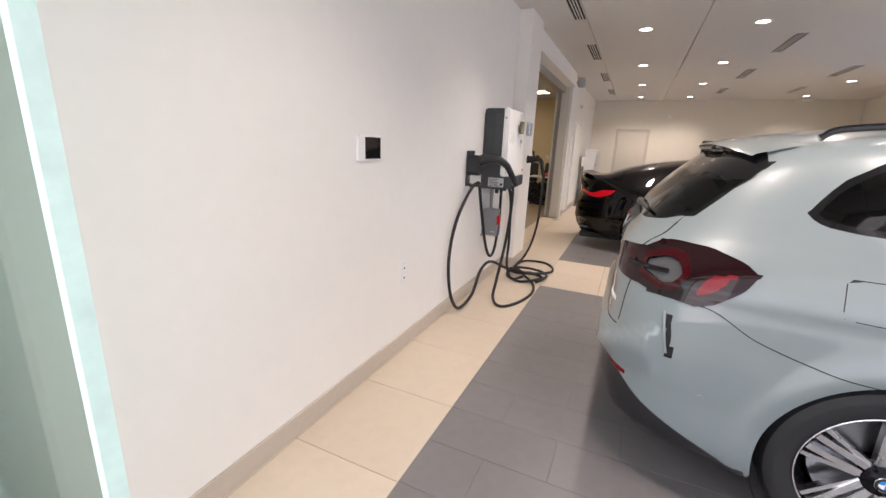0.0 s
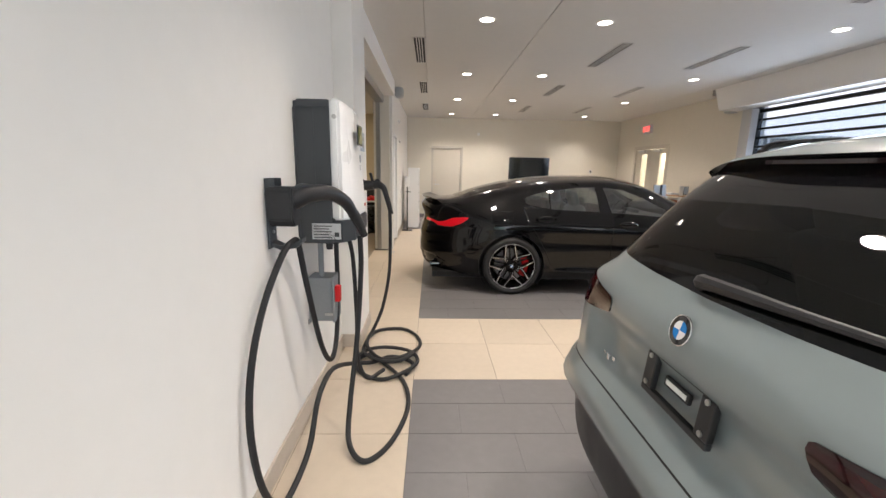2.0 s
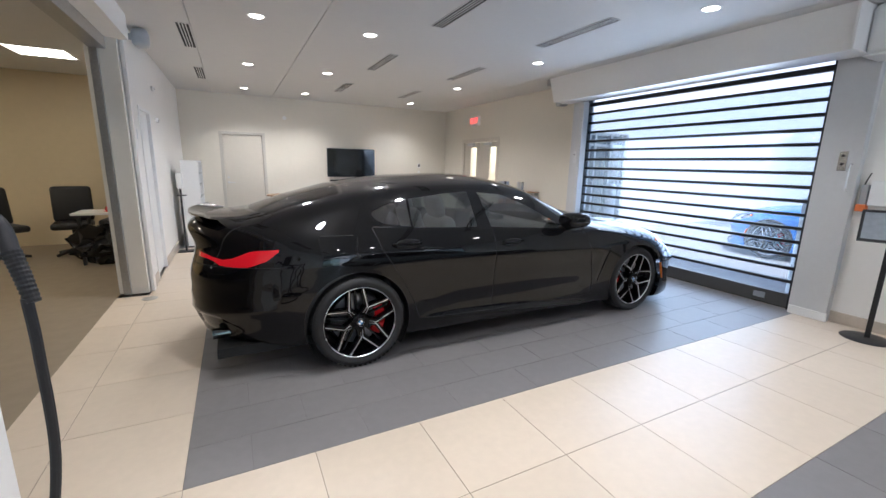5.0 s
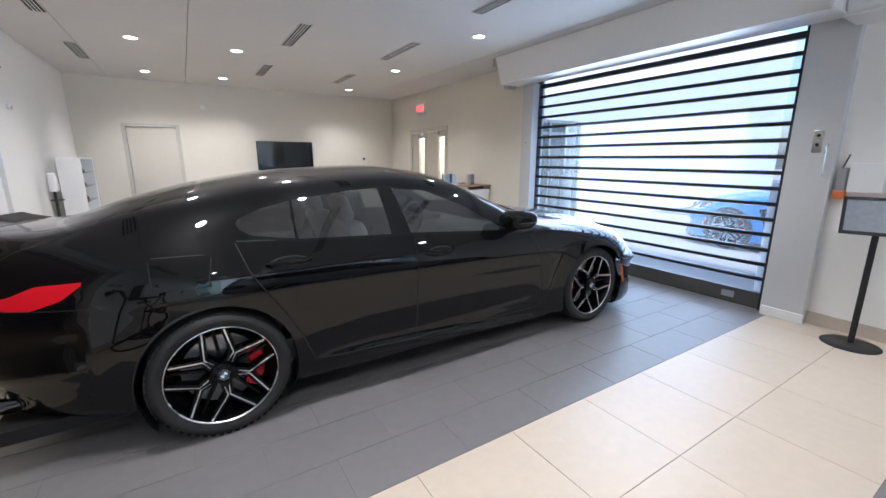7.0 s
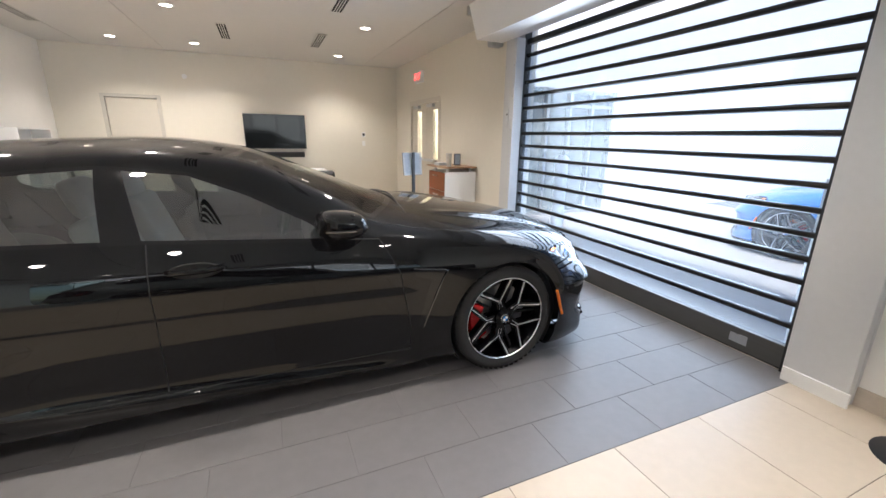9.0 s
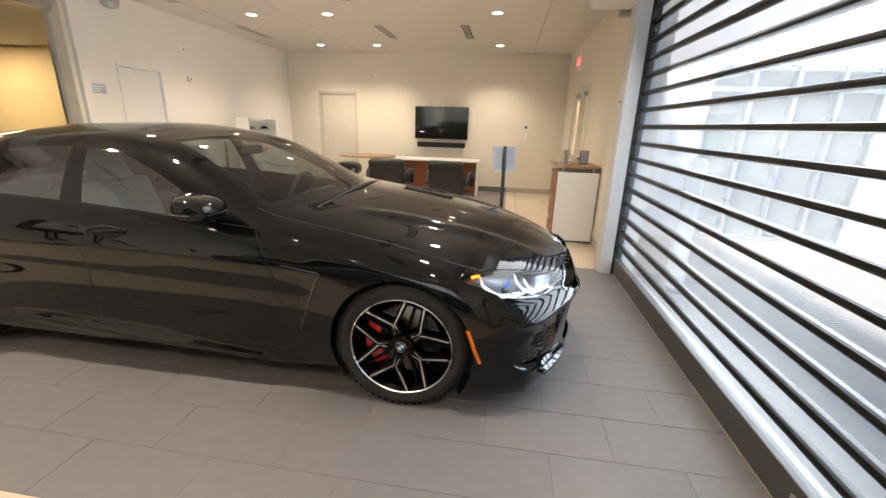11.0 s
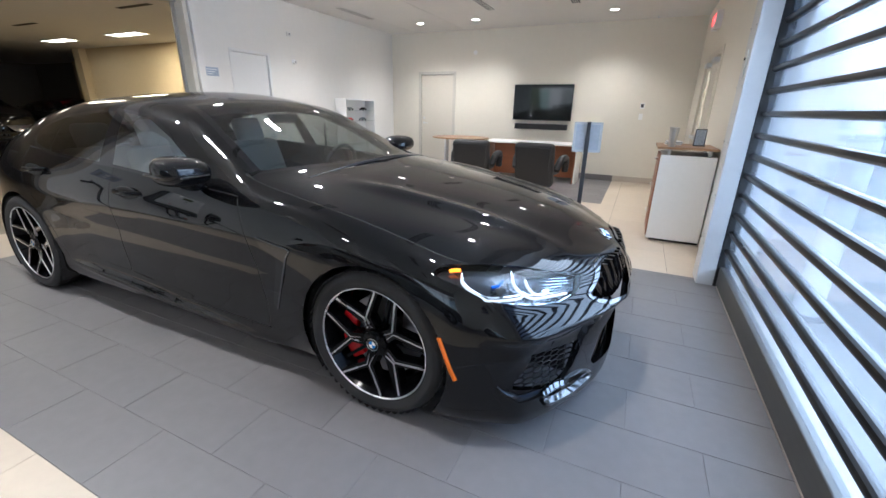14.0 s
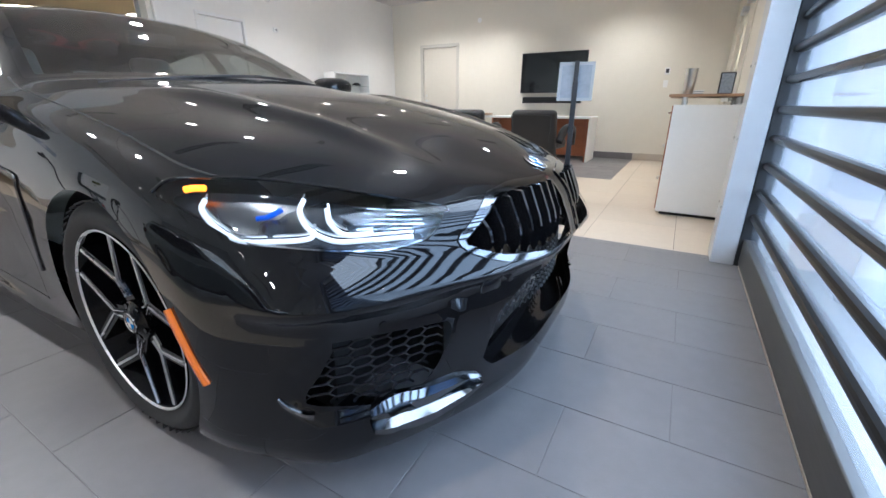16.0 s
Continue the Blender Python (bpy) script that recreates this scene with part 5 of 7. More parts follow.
    f_lip = lambda x, y, z: ok(y > 0.5, np.minimum(np.hypot(x - RA, z - ZC) - 0.47, np.hypot(x - FA, z - ZC) - 0.47), big)
    f_dlo = lambda x, y, z: ok(side(y), dlo(x, z), big)
    f_gl = lambda x, y, z: f_dlo(x, y, z) + 0.022
    f_rear = lambda x, y, z: ok(x < -0.45, rear(y, z), big)
    f_under = lambda x, y, z: np.maximum(under(y, z), x - np.minimum(z - 1.96, -0.50))
    f_tail = lambda x, y, z: ok(x < 0.0, tail(-x - y, z), big)
    f_wedge = lambda x, y, z: ok(x < 0.0, wedge(-x - y, z), big)
    f_hex = lambda x, y, z: ok(x < 0.0, hexa(-x - y, z), big)
    f_hex2 = lambda x, y, z: f_hex(x, y, z) + 0.030
    f_slot = lambda x, y, z: ok(x < -0.4, slot(-x - y, z), big)
    f_flap = lambda x, y, z: ok(y > 0.8, flap(x, z), big)
    f_refl = lambda x, y, z: ok(x < -0.8, refl(y, z), big)
    f_band = lambda x, y, z: ok(x < 0.0, np.minimum.reduce([b(-x - y, z) for b in bands]), big)
    low_edge = curve(((-1.08, 0.60), (-0.98, 0.575), (-0.93, 0.53), (-0.85, 0.455), (-0.78, 0.408), (-0.47, 0.275)))
    f_dif = lambda x, y, z: ok(x < -0.42, z - low_edge(x), big)
    hatch_y = lambda z: 0.752 - 0.10 * np.clip((z - 0.95) / 0.27, 0, 1)
    f_hatch = lambda x, y, z: ok((x < -0.5) & (z > 0.73), y - hatch_y(z), big)
    f_hbot = lambda x, y, z: ok((x < -0.5) & (y < 0.76), z - 0.73, big)
    f_rd = lambda x, y, z: ok(side(y), doors(x, z), big)
    f_fd = lambda x, y, z: ok(side(y), fdoor(x, z), big)
    f_ws = lambda x, y, z: ok(z > 1.1, np.maximum(np.maximum(y - 0.66, 1.50 - x), x - 2.32), big)
    f_low = lambda x, y, z: z - 0.36
    bump_line = curve(((-0.95, 0.93), (-0.658, 0.918), (-0.465, 0.825), (-0.231, 0.765), (0.0, 0.745)))
    f_bline = lambda x, y, z: ok((y > 0.76) & (x < -0.1) & (z < 0.93), z - bump_line(x), big)
    fields = [f_arch, f_lip, lambda x, y, z: f_lip(x, y, z) + G, f_dlo, f_gl, f_rear, f_under, f_tail, f_wedge, f_hex, f_hex2, f_band, f_slot, f_flap, lambda x, y, z: f_flap(x, y, z) + 1.2 * G, f_refl, f_dif,
              f_hatch, lambda x, y, z: f_hatch(x, y, z) + 2 * G, f_hbot, lambda x, y, z: f_hbot(x, y, z) + 2 * G,
              f_rd, lambda x, y, z: f_rd(x, y, z) + 2 * G, f_fd, lambda x, y, z: f_fd(x, y, z) + 2 * G, f_ws, f_low,
              f_bline, lambda x, y, z: f_bline(x, y, z) + 1.5 * G]

    def name_of(x, y, z):
        if f_arch(x, y, z) < 0:
            return None
        if f_dlo(x, y, z) < 0:
            return "side_window" if f_gl(x, y, z) < 0 else "window_trim"
        if f_rear(x, y, z) < 0:
            return "rear_screen"
        if f_under(x, y, z) < 0:
            return "spoiler_underside"
        if f_ws(x, y, z) < 0:
            return "windscreen"
        if f_tail(x, y, z) < 0:
            if f_hex(x, y, z) < 0:
                return "lamp_core" if f_hex2(x, y, z) < 0 else "lamp_ring"
            if f_wedge(x, y, z) < 0:
                return "lamp_wedge"
            return "lamp_band" if f_band(x, y, z) < 0 else "tail_light"
        if f_slot(x, y, z) < 0:
            return "air_slot"
        if f_flap(x, y, z) < 0:
            return "fuel_flap" if f_flap(x, y, z) < -1.2 * G else "gap"
        if f_refl(x, y, z) < 0:
            return "reflector"
        if x < -0.42 and f_dif(x, y, z) < 0:
            return "diffuser"
        if x < -0.5 and z > 0.73 and f_hatch(x, y, z) < 0 and z < 1.56:
            return "tailgate" if f_hatch(x, y, z) < -2 * G else "gap"
        if x < -0.5 and y < 0.755 and 0.73 - 2 * G < z < 0.73:
            return "gap"
        if f_rd(x, y, z) < 0:
            return "rear_door" if f_rd(x, y, z) < -2 * G else "gap"
        if f_fd(x, y, z) < 0:
            return "front_door" if f_fd(x, y, z) < -2 * G else "gap"
        if y > 0.76 and x < -0.1 and z < 0.93:
            d = f_bline(x, y, z)
            if d < 0:
                return "rear_bumper" if d < -1.5 * G else "gap"
        if x < -0.5 and z < 0.73:
            return "rear_bumper"
        if z < 0.36 and x > -0.4:
            return "sill"
        return "body_shell"

    hull.cut(fields, name_of)
    for nm, m, lab in (("body_shell", M_GREYPAINT, ""), ("gap", M_GAP, "dark panel gaps"), ("rear_screen", M_TINT, "dark tinted rear screen"), ("windscreen", M_CARGLASS, "clear windscreen"), ("spoiler_underside", M_GLOSSK, "gloss black spoiler underside"), ("tailgate", M_GREYPAINT, ""),
                       ("diffuser", M_BLACKP, "black lower bumper"), ("rear_bumper", M_GREYPAINT, ""), ("sill", M_BLACKP, "black sill trim")):
        if nm in hull.out:
            ms(hull.mesh(nm), nm, m, car, lab)
    for s in (1, -1):
        lamp = ms(hull.mesh("tail_light", s, 0.004), "tail_light", M_TAILDARK, car, "dark red tail light")
        ms(hull.mesh("lamp_wedge", s, 0.004), "lamp_wedge", M_WEDGE, lamp, "bright red reflector wedge")
        ms(hull.mesh("lamp_band", s, 0.004), "lamp_band", M_REDRING, lamp, "dark red light band")
        ms(hull.mesh("lamp_ring", s, 0.008), "lamp_ring", M_REDRING, lamp, "red light ring")
        ms(hull.mesh("lamp_core", s, -0.006), "lamp_core", M_LAMPCORE, lamp, "grey lamp core")
        for nm, m, lab in (("front_door", M_GREYPAINT, ""), ("rear_door", M_GREYPAINT, ""), ("window_trim", M_GLOSSK, "gloss black window trim"), ("side_window", M_TINT, "dark tinted side window"),
                           ("reflector", M_WEDGE, "red reflector strip"), ("fuel_flap", M_GREYPAINT, "")):
            if nm in hull.out:
                ms(hull.mesh(nm, s), nm, m, car, lab)
        slit = ms(hull.mesh("air_slot", s, -0.012), "air_slot", M_BLACKP, car, "black vertical air slot")
        edge = [hull.at(lambda p: -p[:, 0] - p[:, 1], lambda p: p[:, 2], q, z, 0.001, s, lambda p: p[:, 0] > -0.4)[0] for q, z in ((-0.072, 0.862), (-0.088, 0.80), (-0.108, 0.73), (-0.122, 0.690))]
        part("slot_edge", tube(bmesh.new(), edge, 0.006, 8, 6), M_GREYPAINT, slit, smooth=True)
        NN = hull.N.reshape(-1, 3)
        PP = hull.P.reshape(-1, 3)
        rod = []
        for q, z in ((0.26, 1.022), (0.12, 1.024), (-0.02, 1.026)):
            k = np.argmin((-PP[:, 0] - PP[:, 1] - q) ** 2 + (PP[:, 2] - z) ** 2 + np.where(PP[:, 0] > -0.3, 9, 0))
            p = PP[k] + NN[k] * 0.004
            rod.append((p[0], p[1] * s, p[2]))
        part("lamp_rod", tube(bmesh.new(), rod, 0.010, 8, 6), M_GLOSSK, lamp, "gloss black rod", smooth=True)
        well(car, RA, 0.405, ZC, 0.55, 0.920, s)
        well(car, FA, 0.405, ZC, 0.55, 0.900, s)
        wheel_parts(car, RA, 0.775 * s, 0.366, 0.262, 0.25, ZC, "double", s, None)
        wheel_parts(car, FA, 0.775 * s, 0.366, 0.262, 0.25, ZC, "double", s, None)
        part("roof_rail", tube(bmesh.new(), [(-0.36, 0.605 * s, 1.572), (-0.24, 0.612 * s, 1.612), (0.4, 0.622 * s, 1.642), (1.1, 0.615 * s, 1.620), (1.3, 0.60 * s, 1.585)], 0.014, 8, 8), M_GLOSSK, car, "black roof rail", smooth=True)
        seat(car, 1.25, 0.37 * s, 0.55)
        seat(car, 0.30, 0.37 * s, 0.58)
        bm = tube(bmesh.new(), [(-0.80, 0.60 * s, 0.41), (-0.955, 0.60 * s, 0.405)], 0.045, 20, 2)
        part("exhaust_tip", bm, M_CHROMEK, car, "dark chrome exhaust tip", smooth=True)
        bm = bmesh.new()
        P = hull.P.reshape(-1, 3)
        k = np.argmin((P[:, 0] + 0.62) ** 2 + (P[:, 2] - 0.53) ** 2 + np.where(P[:, 1] < 0.6, 9, 0))
        p, n = Vector(P[k]), Vector(hull.N.reshape(-1, 3)[k])
        p.y, n.y = p.y * s, n.y * s
        cyl(bm, p - n * 0.004, p + n * 0.002, 0.011, seg=16)
        part("parking_sensor", bm, M_GREYPAINT, car, smooth=True)
    # roof spoiler: painted top, black underside and cheeks
    bm = bmesh.new()
    rows = []
    for yy in np.linspace(-0.60, 0.60, 25):
        e = abs(yy) / 0.60
        drop, pull = 0.05 * e ** 3, 0.10 * e ** 3
        rows.append([bm.verts.new(v) for v in ((-0.30, yy * 0.97, 1.614 - drop), (-0.50 + pull, yy, 1.592 - drop), (-0.640 + pull, yy, 1.556 - drop), (-0.655 + pull, yy, 1.546 - drop), (-0.64 + pull, yy, 1.530 - drop), (-0.50 + pull, yy, 1.50 - drop), (-0.40, yy * 0.97, 1.47 - drop))])
    dark = bmesh.new()
    for a, b in zip(rows, rows[1:]):
        for i in range(6):
            if i < 3:
                bm.faces.new((a[i], b[i], b[i + 1], a[i + 1]))
            else:
                dark.faces.new([dark.verts.new(v.co) for v in (a[i], b[i], b[i + 1], a[i + 1])])
    bmesh.ops.remove_doubles(dark, verts=dark.verts, dist=0.0002)
    spoiler = part("roof_spoiler", bm, M_GREYPAINT, car, "painted roof spoiler", smooth=True)
    part("spoiler_lip", dark, M_GLOSSK, spoiler, "gloss black underside", smooth=True)
    part("brake_light", B(-0.648, -0.630, -0.22, 0.22, 1.522, 1.533), M_TAILDARK, car, "dark red high brake light")
    # plate carrier with a blank plate, badge, lettering bars, wiper
    tilt = Matrix.Translation((-0.938, 0.012, 0.908)) @ Matrix.Rotation(radians(6), 4, "Y")
    bm = bmesh.new()
    box(bm, -0.03, -0.010, -0.150, 0.150, 0.050, 0.074, bevel=0.004, m=tilt)
    box(bm, -0.03, -0.010, -0.150, 0.150, -0.074, -0.054, bevel=0.004, m=tilt)
    box(bm, -0.03, -0.010, -0.150, -0.10, -0.055, 0.051, bevel=0.004, m=tilt)
    box(bm, -0.03, -0.010, 0.10, 0.150, -0.055, 0.051, bevel=0.004, m=tilt)
    frame_ob = part("plate_carrier", bm, M_BLACKP, car, "black plastic plate carrier without a plate")
    part("plate_bar", B(-0.024, -0.012, -0.055, 0.055, -0.012, 0.018, bevel=0.003, m=tilt), M_BLACKP, frame_ob)
    part("plate_bar_face", B(-0.0255, -0.0235, -0.045, 0.045, -0.004, 0.010, m=tilt), M_WHITEP, frame_ob)
    for sy in (-1, 1):
        for zz in (-0.042, 0.042):
            bm = bmesh.new()
            cyl(bm, tilt @ Vector((-0.028, 0.126 * sy, zz)), tilt @ Vector((-0.034, 0.126 * sy, zz)), 0.008, seg=12)
            part("screw", bm, M_STEEL, frame_ob)
    P = hull.P.reshape(-1, 3)
    k = np.argmin((P[:, 1]) ** 2 * 4 + (P[:, 2] - 1.09) ** 2 + np.where(P[:, 0] > -0.6, 9, 0))
    xe = P[k, 0]
    roundel(car, 0.041, Matrix.Translation((xe - 0.005, 0, 1.09)) @ Matrix.Rotation(radians(-74), 4, "Y"))
    for y1, n, z0 in ((-0.52, 7, 0.83), (0.46, 3, 0.805)):
        for i in range(n):
            y0 = y1 - 0.028 * i
            k = np.argmin((P[:, 1] - abs(y0)) ** 2 + (P[:, 2] - z0) ** 2 + np.where(P[:, 0] > -0.6, 9, 0))
            part("letter_bar", B(P[k, 0] - 0.005, P[k, 0] + 0.003, y0 - 0.009, y0 + 0.009, z0 - 0.012, z0 + 0.012, bevel=0.002), M_CHROME, car)
    bm = tube(bmesh.new(), [(-0.905, 0.045, 1.205), (-0.920, 0.015, 1.215), (-0.918, -0.13, 1.222), (-0.908, -0.28, 1.226), (-0.892, -0.50, 1.234)], (0.024, 0.007), 8, 8)
    part("rear_wiper", bm, M_BLACKP, car, "black rear wiper", smooth=True)
    part("underbody", B(-0.85, 3.5, -0.72, 0.72, 0.28, 0.36), M_GAP, car, "dark underbody")
    part("dashboard", B(1.75, 2.2, -0.74, 0.74, 0.78, 1.08, bevel=0.05, seg=3), M_GREYP, car)
    part("load_floor", B(-0.8, 0.0, -0.70, 0.70, 0.60, 0.72), M_GREYP, car)
    return car


M_WEDGE = mat("red_wedge_lens", (0.16, 0.004, 0.008), 0.10, coat=0.3, spec=0.25, vary=0.0)
M_REDRING = mat("red_ring_lens", (0.032, 0.0015, 0.003), 0.10, coat=0.3, spec=0.25, vary=0.0)
M_LAMPCORE = mat("smoked_lamp_core", (0.075, 0.077, 0.08), 0.15, coat=0.4, vary=0.2, scale=30)
SUV = grey_suv()


# ---- cars in the hall and outside ----
def recolour(car, paint):
    for o in car.children_recursive:
        for sl in o.material_slots:
            if sl.material in (M_GREYPAINT, M_BLACKPAINT):
                sl.link = "OBJECT"
                sl.material = paint
    return car


M_BLUEPAINT = mat("blue_car_paint", (0.06, 0.20, 0.55), 0.3, coat=1.0, vary=0.03)
M_DARKPAINT = mat("dark_car_paint", (0.004, 0.004, 0.0045), 0.3, coat=1.0, vary=0.03, spec=0.05)
c = copy_thing(SUV, pose(-13.6, 4.6, 0, 0, 0, 8))
tagged(recolour(c, M_DARKPAINT), "black utility car parked in the dim hall", "car")
c = copy_thing(COUPE, pose(-13.2, 7.3, 0, 0, 0, 4))
tagged(recolour(c, M_DARKPAINT), "black saloon car parked in the dim hall", "car")
c = copy_thing(COUPE, pose(10.6, -1.25, -0.06, 0, 0, 90))
tagged(recolour(c, M_BLUEPAINT), "blue saloon car parked on the forecourt", "car")



# ---- the glazed roller shutter, its case and posts ----
def shutter():
    t = thing("roller_shutter", "closed roller shutter of clear sheets between dark metal bars", "shutter")
    y0, y1, x = 0.075, 3.275, 6.508
    pitch, first = 0.1503, 0.310
    n = 15
    bm = B(x - 0.03, x + 0.03, y0 - 0.01, y1 + 0.01, 0.012, 0.172, bevel=0.006)
    part("bottom_rail", bm, M_RAIL, t, "grey aluminium bottom rail")
    part("bottom_seal", B(x - 0.022, x + 0.022, y0, y1, 0.0, 0.012), M_RUBBER, t, "black rubber seal")
    for k in range(n):
        z = first + pitch * k
        bm = bmesh.new()
        prism(bm, [(x - 0.030, z + 0.006), (x - 0.026, z + 0.017), (x - 0.012, z + 0.021), (x + 0.018, z + 0.018), (x + 0.018, z - 0.016), (x - 0.010, z - 0.020), (x - 0.027, z - 0.013), (x - 0.031, z - 0.004)], "y", y0, y1)
        # outline given as (x, z) pairs about the bar's axis
        part("bar", bm, M_SHUT, t)
        if k < n:
            lo = 0.172 if k == 0 else first + pitch * (k - 1) + 0.018
            if z - 0.018 > lo:
                o = part("pane", B(x - 0.002, x + 0.002, y0, y1, lo, z - 0.016), M_POLY, t)
                o.visible_shadow = False
    part("top_rail", B(x - 0.03, x + 0.03, y0, y1, first + pitch * n - 0.03, first + pitch * n + 0.03, bevel=0.006), M_SHUT, t)
    part("lift_plate", B(x - 0.034, x - 0.030, 0.30, 0.42, 0.06, 0.13, bevel=0.003), M_ALU, t, "small grey lift plate")
    for yy in (y0 - 0.022, y1 + 0.004):
        part("guide", B(x - 0.048, x + 0.035, yy - 0.003, yy + 0.021, 0.0, 2.70), M_SHUTK, t, "black guide channel")


M_RAIL = mat("grey_rail_aluminium", (0.13, 0.127, 0.12), 0.45, metal=0.6, vary=0.10, scale=6, stretch=(1, 0.2, 3))
M_SHUT = mat("dark_bronze_aluminium", (0.034, 0.032, 0.03), 0.30, metal=0.7, vary=0.10, scale=8, stretch=(1, 0.2, 4))
M_SHUTK = mat("black_guide", (0.02, 0.02, 0.02), 0.5, vary=0.1)
shutter()
case = thing("shutter_case", "white boxed case over the roller shutter", "shutter case")
bm = bmesh.new()
prism(bm, [(5.86, 2.968), (5.98, 2.60), (6.34, 2.60), (6.34, 2.968)], "y", -0.24, 3.62)
part("case_body", bm, M_WHITEM, case)
part("case_end", B(5.84, 6.36, -0.262, -0.24, 2.58, 2.968, bevel=0.004), M_WHITEM, case)
cover = thing("motor_cover", "white rounded motor cover high on the wall", "motor cover")
part("cover_body", B(6.06, EX, -0.78, -0.265, 2.55, 2.965, bevel=0.05, seg=4), M_WHITEM, cover, smooth=True)
part("cover_lip", B(6.05, EX, -0.785, -0.262, 2.535, 2.553, bevel=0.004), M_WHITEM, cover)
# threshold
solid("shutter_sill", B(6.482, 6.74, -0.05, 3.42, -0.05, 0.003), M_BASE, "beige stone threshold under the shutter", "threshold", "structure")
# key switch, pull handle, seam on the near post
t = thing("key_switch", "steel key switch plate on the guide post", "switch")
part("plate", B(6.377, 6.385, -0.205, -0.135, 1.545, 1.735, bevel=0.003), M_ALU, t)
part("key_barrel", cyl(bmesh.new(), (6.383, -0.17, 1.69), (6.367, -0.17, 1.69), 0.012, seg=16), M_BLACKP, t)
part("button", cyl(bmesh.new(), (6.383, -0.17, 1.61), (6.370, -0.17, 1.61), 0.014, seg=16), M_BLACKP, t)
t = thing("pull_handle", "slim steel pull handle on the guide post", "handle")
part("grip", tube(bmesh.new(), [(6.385, -0.245, 1.61), (6.34, -0.245, 1.595), (6.337, -0.245, 1.39), (6.385, -0.245, 1.35)], 0.008, 8, 6), M_ALU, t, smooth=True)
t = thing("key_switch", "steel key switch plate on the far guide post", "switch")
part("plate", B(6.322, 6.33, 3.36, 3.41, 1.60, 1.80, bevel=0.003), M_ALU, t)
part("key_barrel", cyl(bmesh.new(), (6.328, 3.385, 1.74), (6.314, 3.385, 1.74), 0.010, seg=16), M_BLACKP, t)
for z in (0.35, 0.75, 1.15, 1.55, 1.95, 2.3):
    for yy in (3.295, 3.475):
        t = thing("bolt_head", "small dark bolt head on the guide post", "bolt", "guide post bolts")
        part("head", cyl(bmesh.new(), (6.331, yy, z), (6.325, yy, z), 0.007, seg=8), M_STEEL, t)


# ---- outside, beyond the shutter and the entrance ----
solid("ground", B(-60, 80, -80, 60, -0.30, -0.07), mat("pale_concrete", (0.30, 0.285, 0.265), 0.85, vary=0.12, scale=0.6, bump=0.3, bscale=20), "pale concrete forecourt", "ground", "structure")
M_GLEDGE = mat("glass_edge", (0.50, 0.68, 0.63), 0.2, vary=0.15, scale=6)
M_RENDER = mat("white_render", (0.74, 0.75, 0.76), 0.7, vary=0.03, scale=1)
M_ASPHALT = mat("asphalt", (0.13, 0.135, 0.15), 0.85, vary=0.2, scale=2, bump=0.4, bscale=60)
solid("road", B(13.6, 40, -40, 40, -0.069, -0.06), M_ASPHALT, "grey asphalt drive", "road", "structure")
bm = B(6.8, 8.0, 5.5, 5.9, -0.07, 6.0)
box(bm, 8.0, 10.25, 5.5, 5.9, 2.38, 6.0)
box(bm, 10.25, 22.0, 5.5, 5.9, -0.07, 6.0)
neigh = thing("building", "white rendered wing with a glazed shopfront", "building")
part("wall", bm, M_RENDER, neigh)
M_SHOP = mat("shopfront_glass", (0.22, 0.25, 0.245), 0.10, vary=0.25, scale=1.2)
shop = part("shopfront", B(8.0, 10.25, 5.66, 5.69, -0.07, 2.38), M_SHOP, neigh, "grey green shop glass")
for xx in (8.0, 8.55, 9.1, 9.65, 10.19):
    part("mullion", B(xx, xx + 0.06, 5.54, 5.67, -0.07, 2.38), M_ALU, shop)
for zz in (-0.07, 2.05, 2.32):
    part("transom", B(8.06, 10.19, 5.56, 5.67, zz, zz + 0.06), M_ALU, shop)
for cx, cy in ((7.05, 3.15), (7.05, 0.25)):
    col = thing("bollard", "stout white painted bollard outside the shutter", "bollard", "shutter bollards")
    part("post", cyl(bmesh.new(), (cx, cy, -0.07), (cx, cy, 1.25), 0.085, seg=28, bevel=0.03), M_RENDER, col, smooth=True)
    part("foot_ring", cyl(bmesh.new(), (cx, cy, -0.07), (cx, cy, -0.05), 0.13, seg=28), M_STEEL, col)

# ---- entrance behind the first steps: glass leaves, frame, roof ----
t = thing("glass_door", "frameless sliding glass door leaf standing open", "glass door", "entrance doors")
o = part("leaf", B(0.06, 1.030, -5.446, -5.434, 0.02, 2.40), M_PANEG, t, "green tinted glass leaf")
o.visible_shadow = False
part("stile", B(1.030, 1.042, -5.448, -5.432, 0.02, 2.40), M_GLEDGE, t, "pale green polished glass edge")
part("stile", B(0.62, 0.64, -5.452, -5.446, 0.02, 2.40), M_GLEDGE, t)
part("bottom_rail", B(0.06, 1.030, -5.455, -5.425, 0.0, 0.09, bevel=0.003), M_ALU, t)
t = thing("glass_door", "frameless sliding glass door leaf beside the way in", "glass door", "entrance doors")
o = part("leaf", B(1.66, 3.0, -5.506, -5.494, 0.02, 2.40), M_PANEC, t, "clear glass leaf")
o.visible_shadow = False
part("bottom_rail", B(1.66, 3.0, -5.515, -5.485, 0.0, 0.06, bevel=0.003), M_ALU, t)
t = tagged(new("window_entrance"), "tall glazed entrance front in aluminium frames", "window", kind="structure")
for xx in (3.0, 4.2, 5.4):
    o = part("pane", B(xx + 0.06, xx + 1.14, -5.57, -5.56, 0.06, 2.46), M_PANE, t)
    o.visible_shadow = False
    part("window_frame", B(xx, xx + 0.06, -5.60, -5.53, 0.0, 2.50), M_ALU, t)
part("head_frame", B(-0.25, 6.73, -5.60, -5.53, 2.50, 2.56), M_ALU, t)
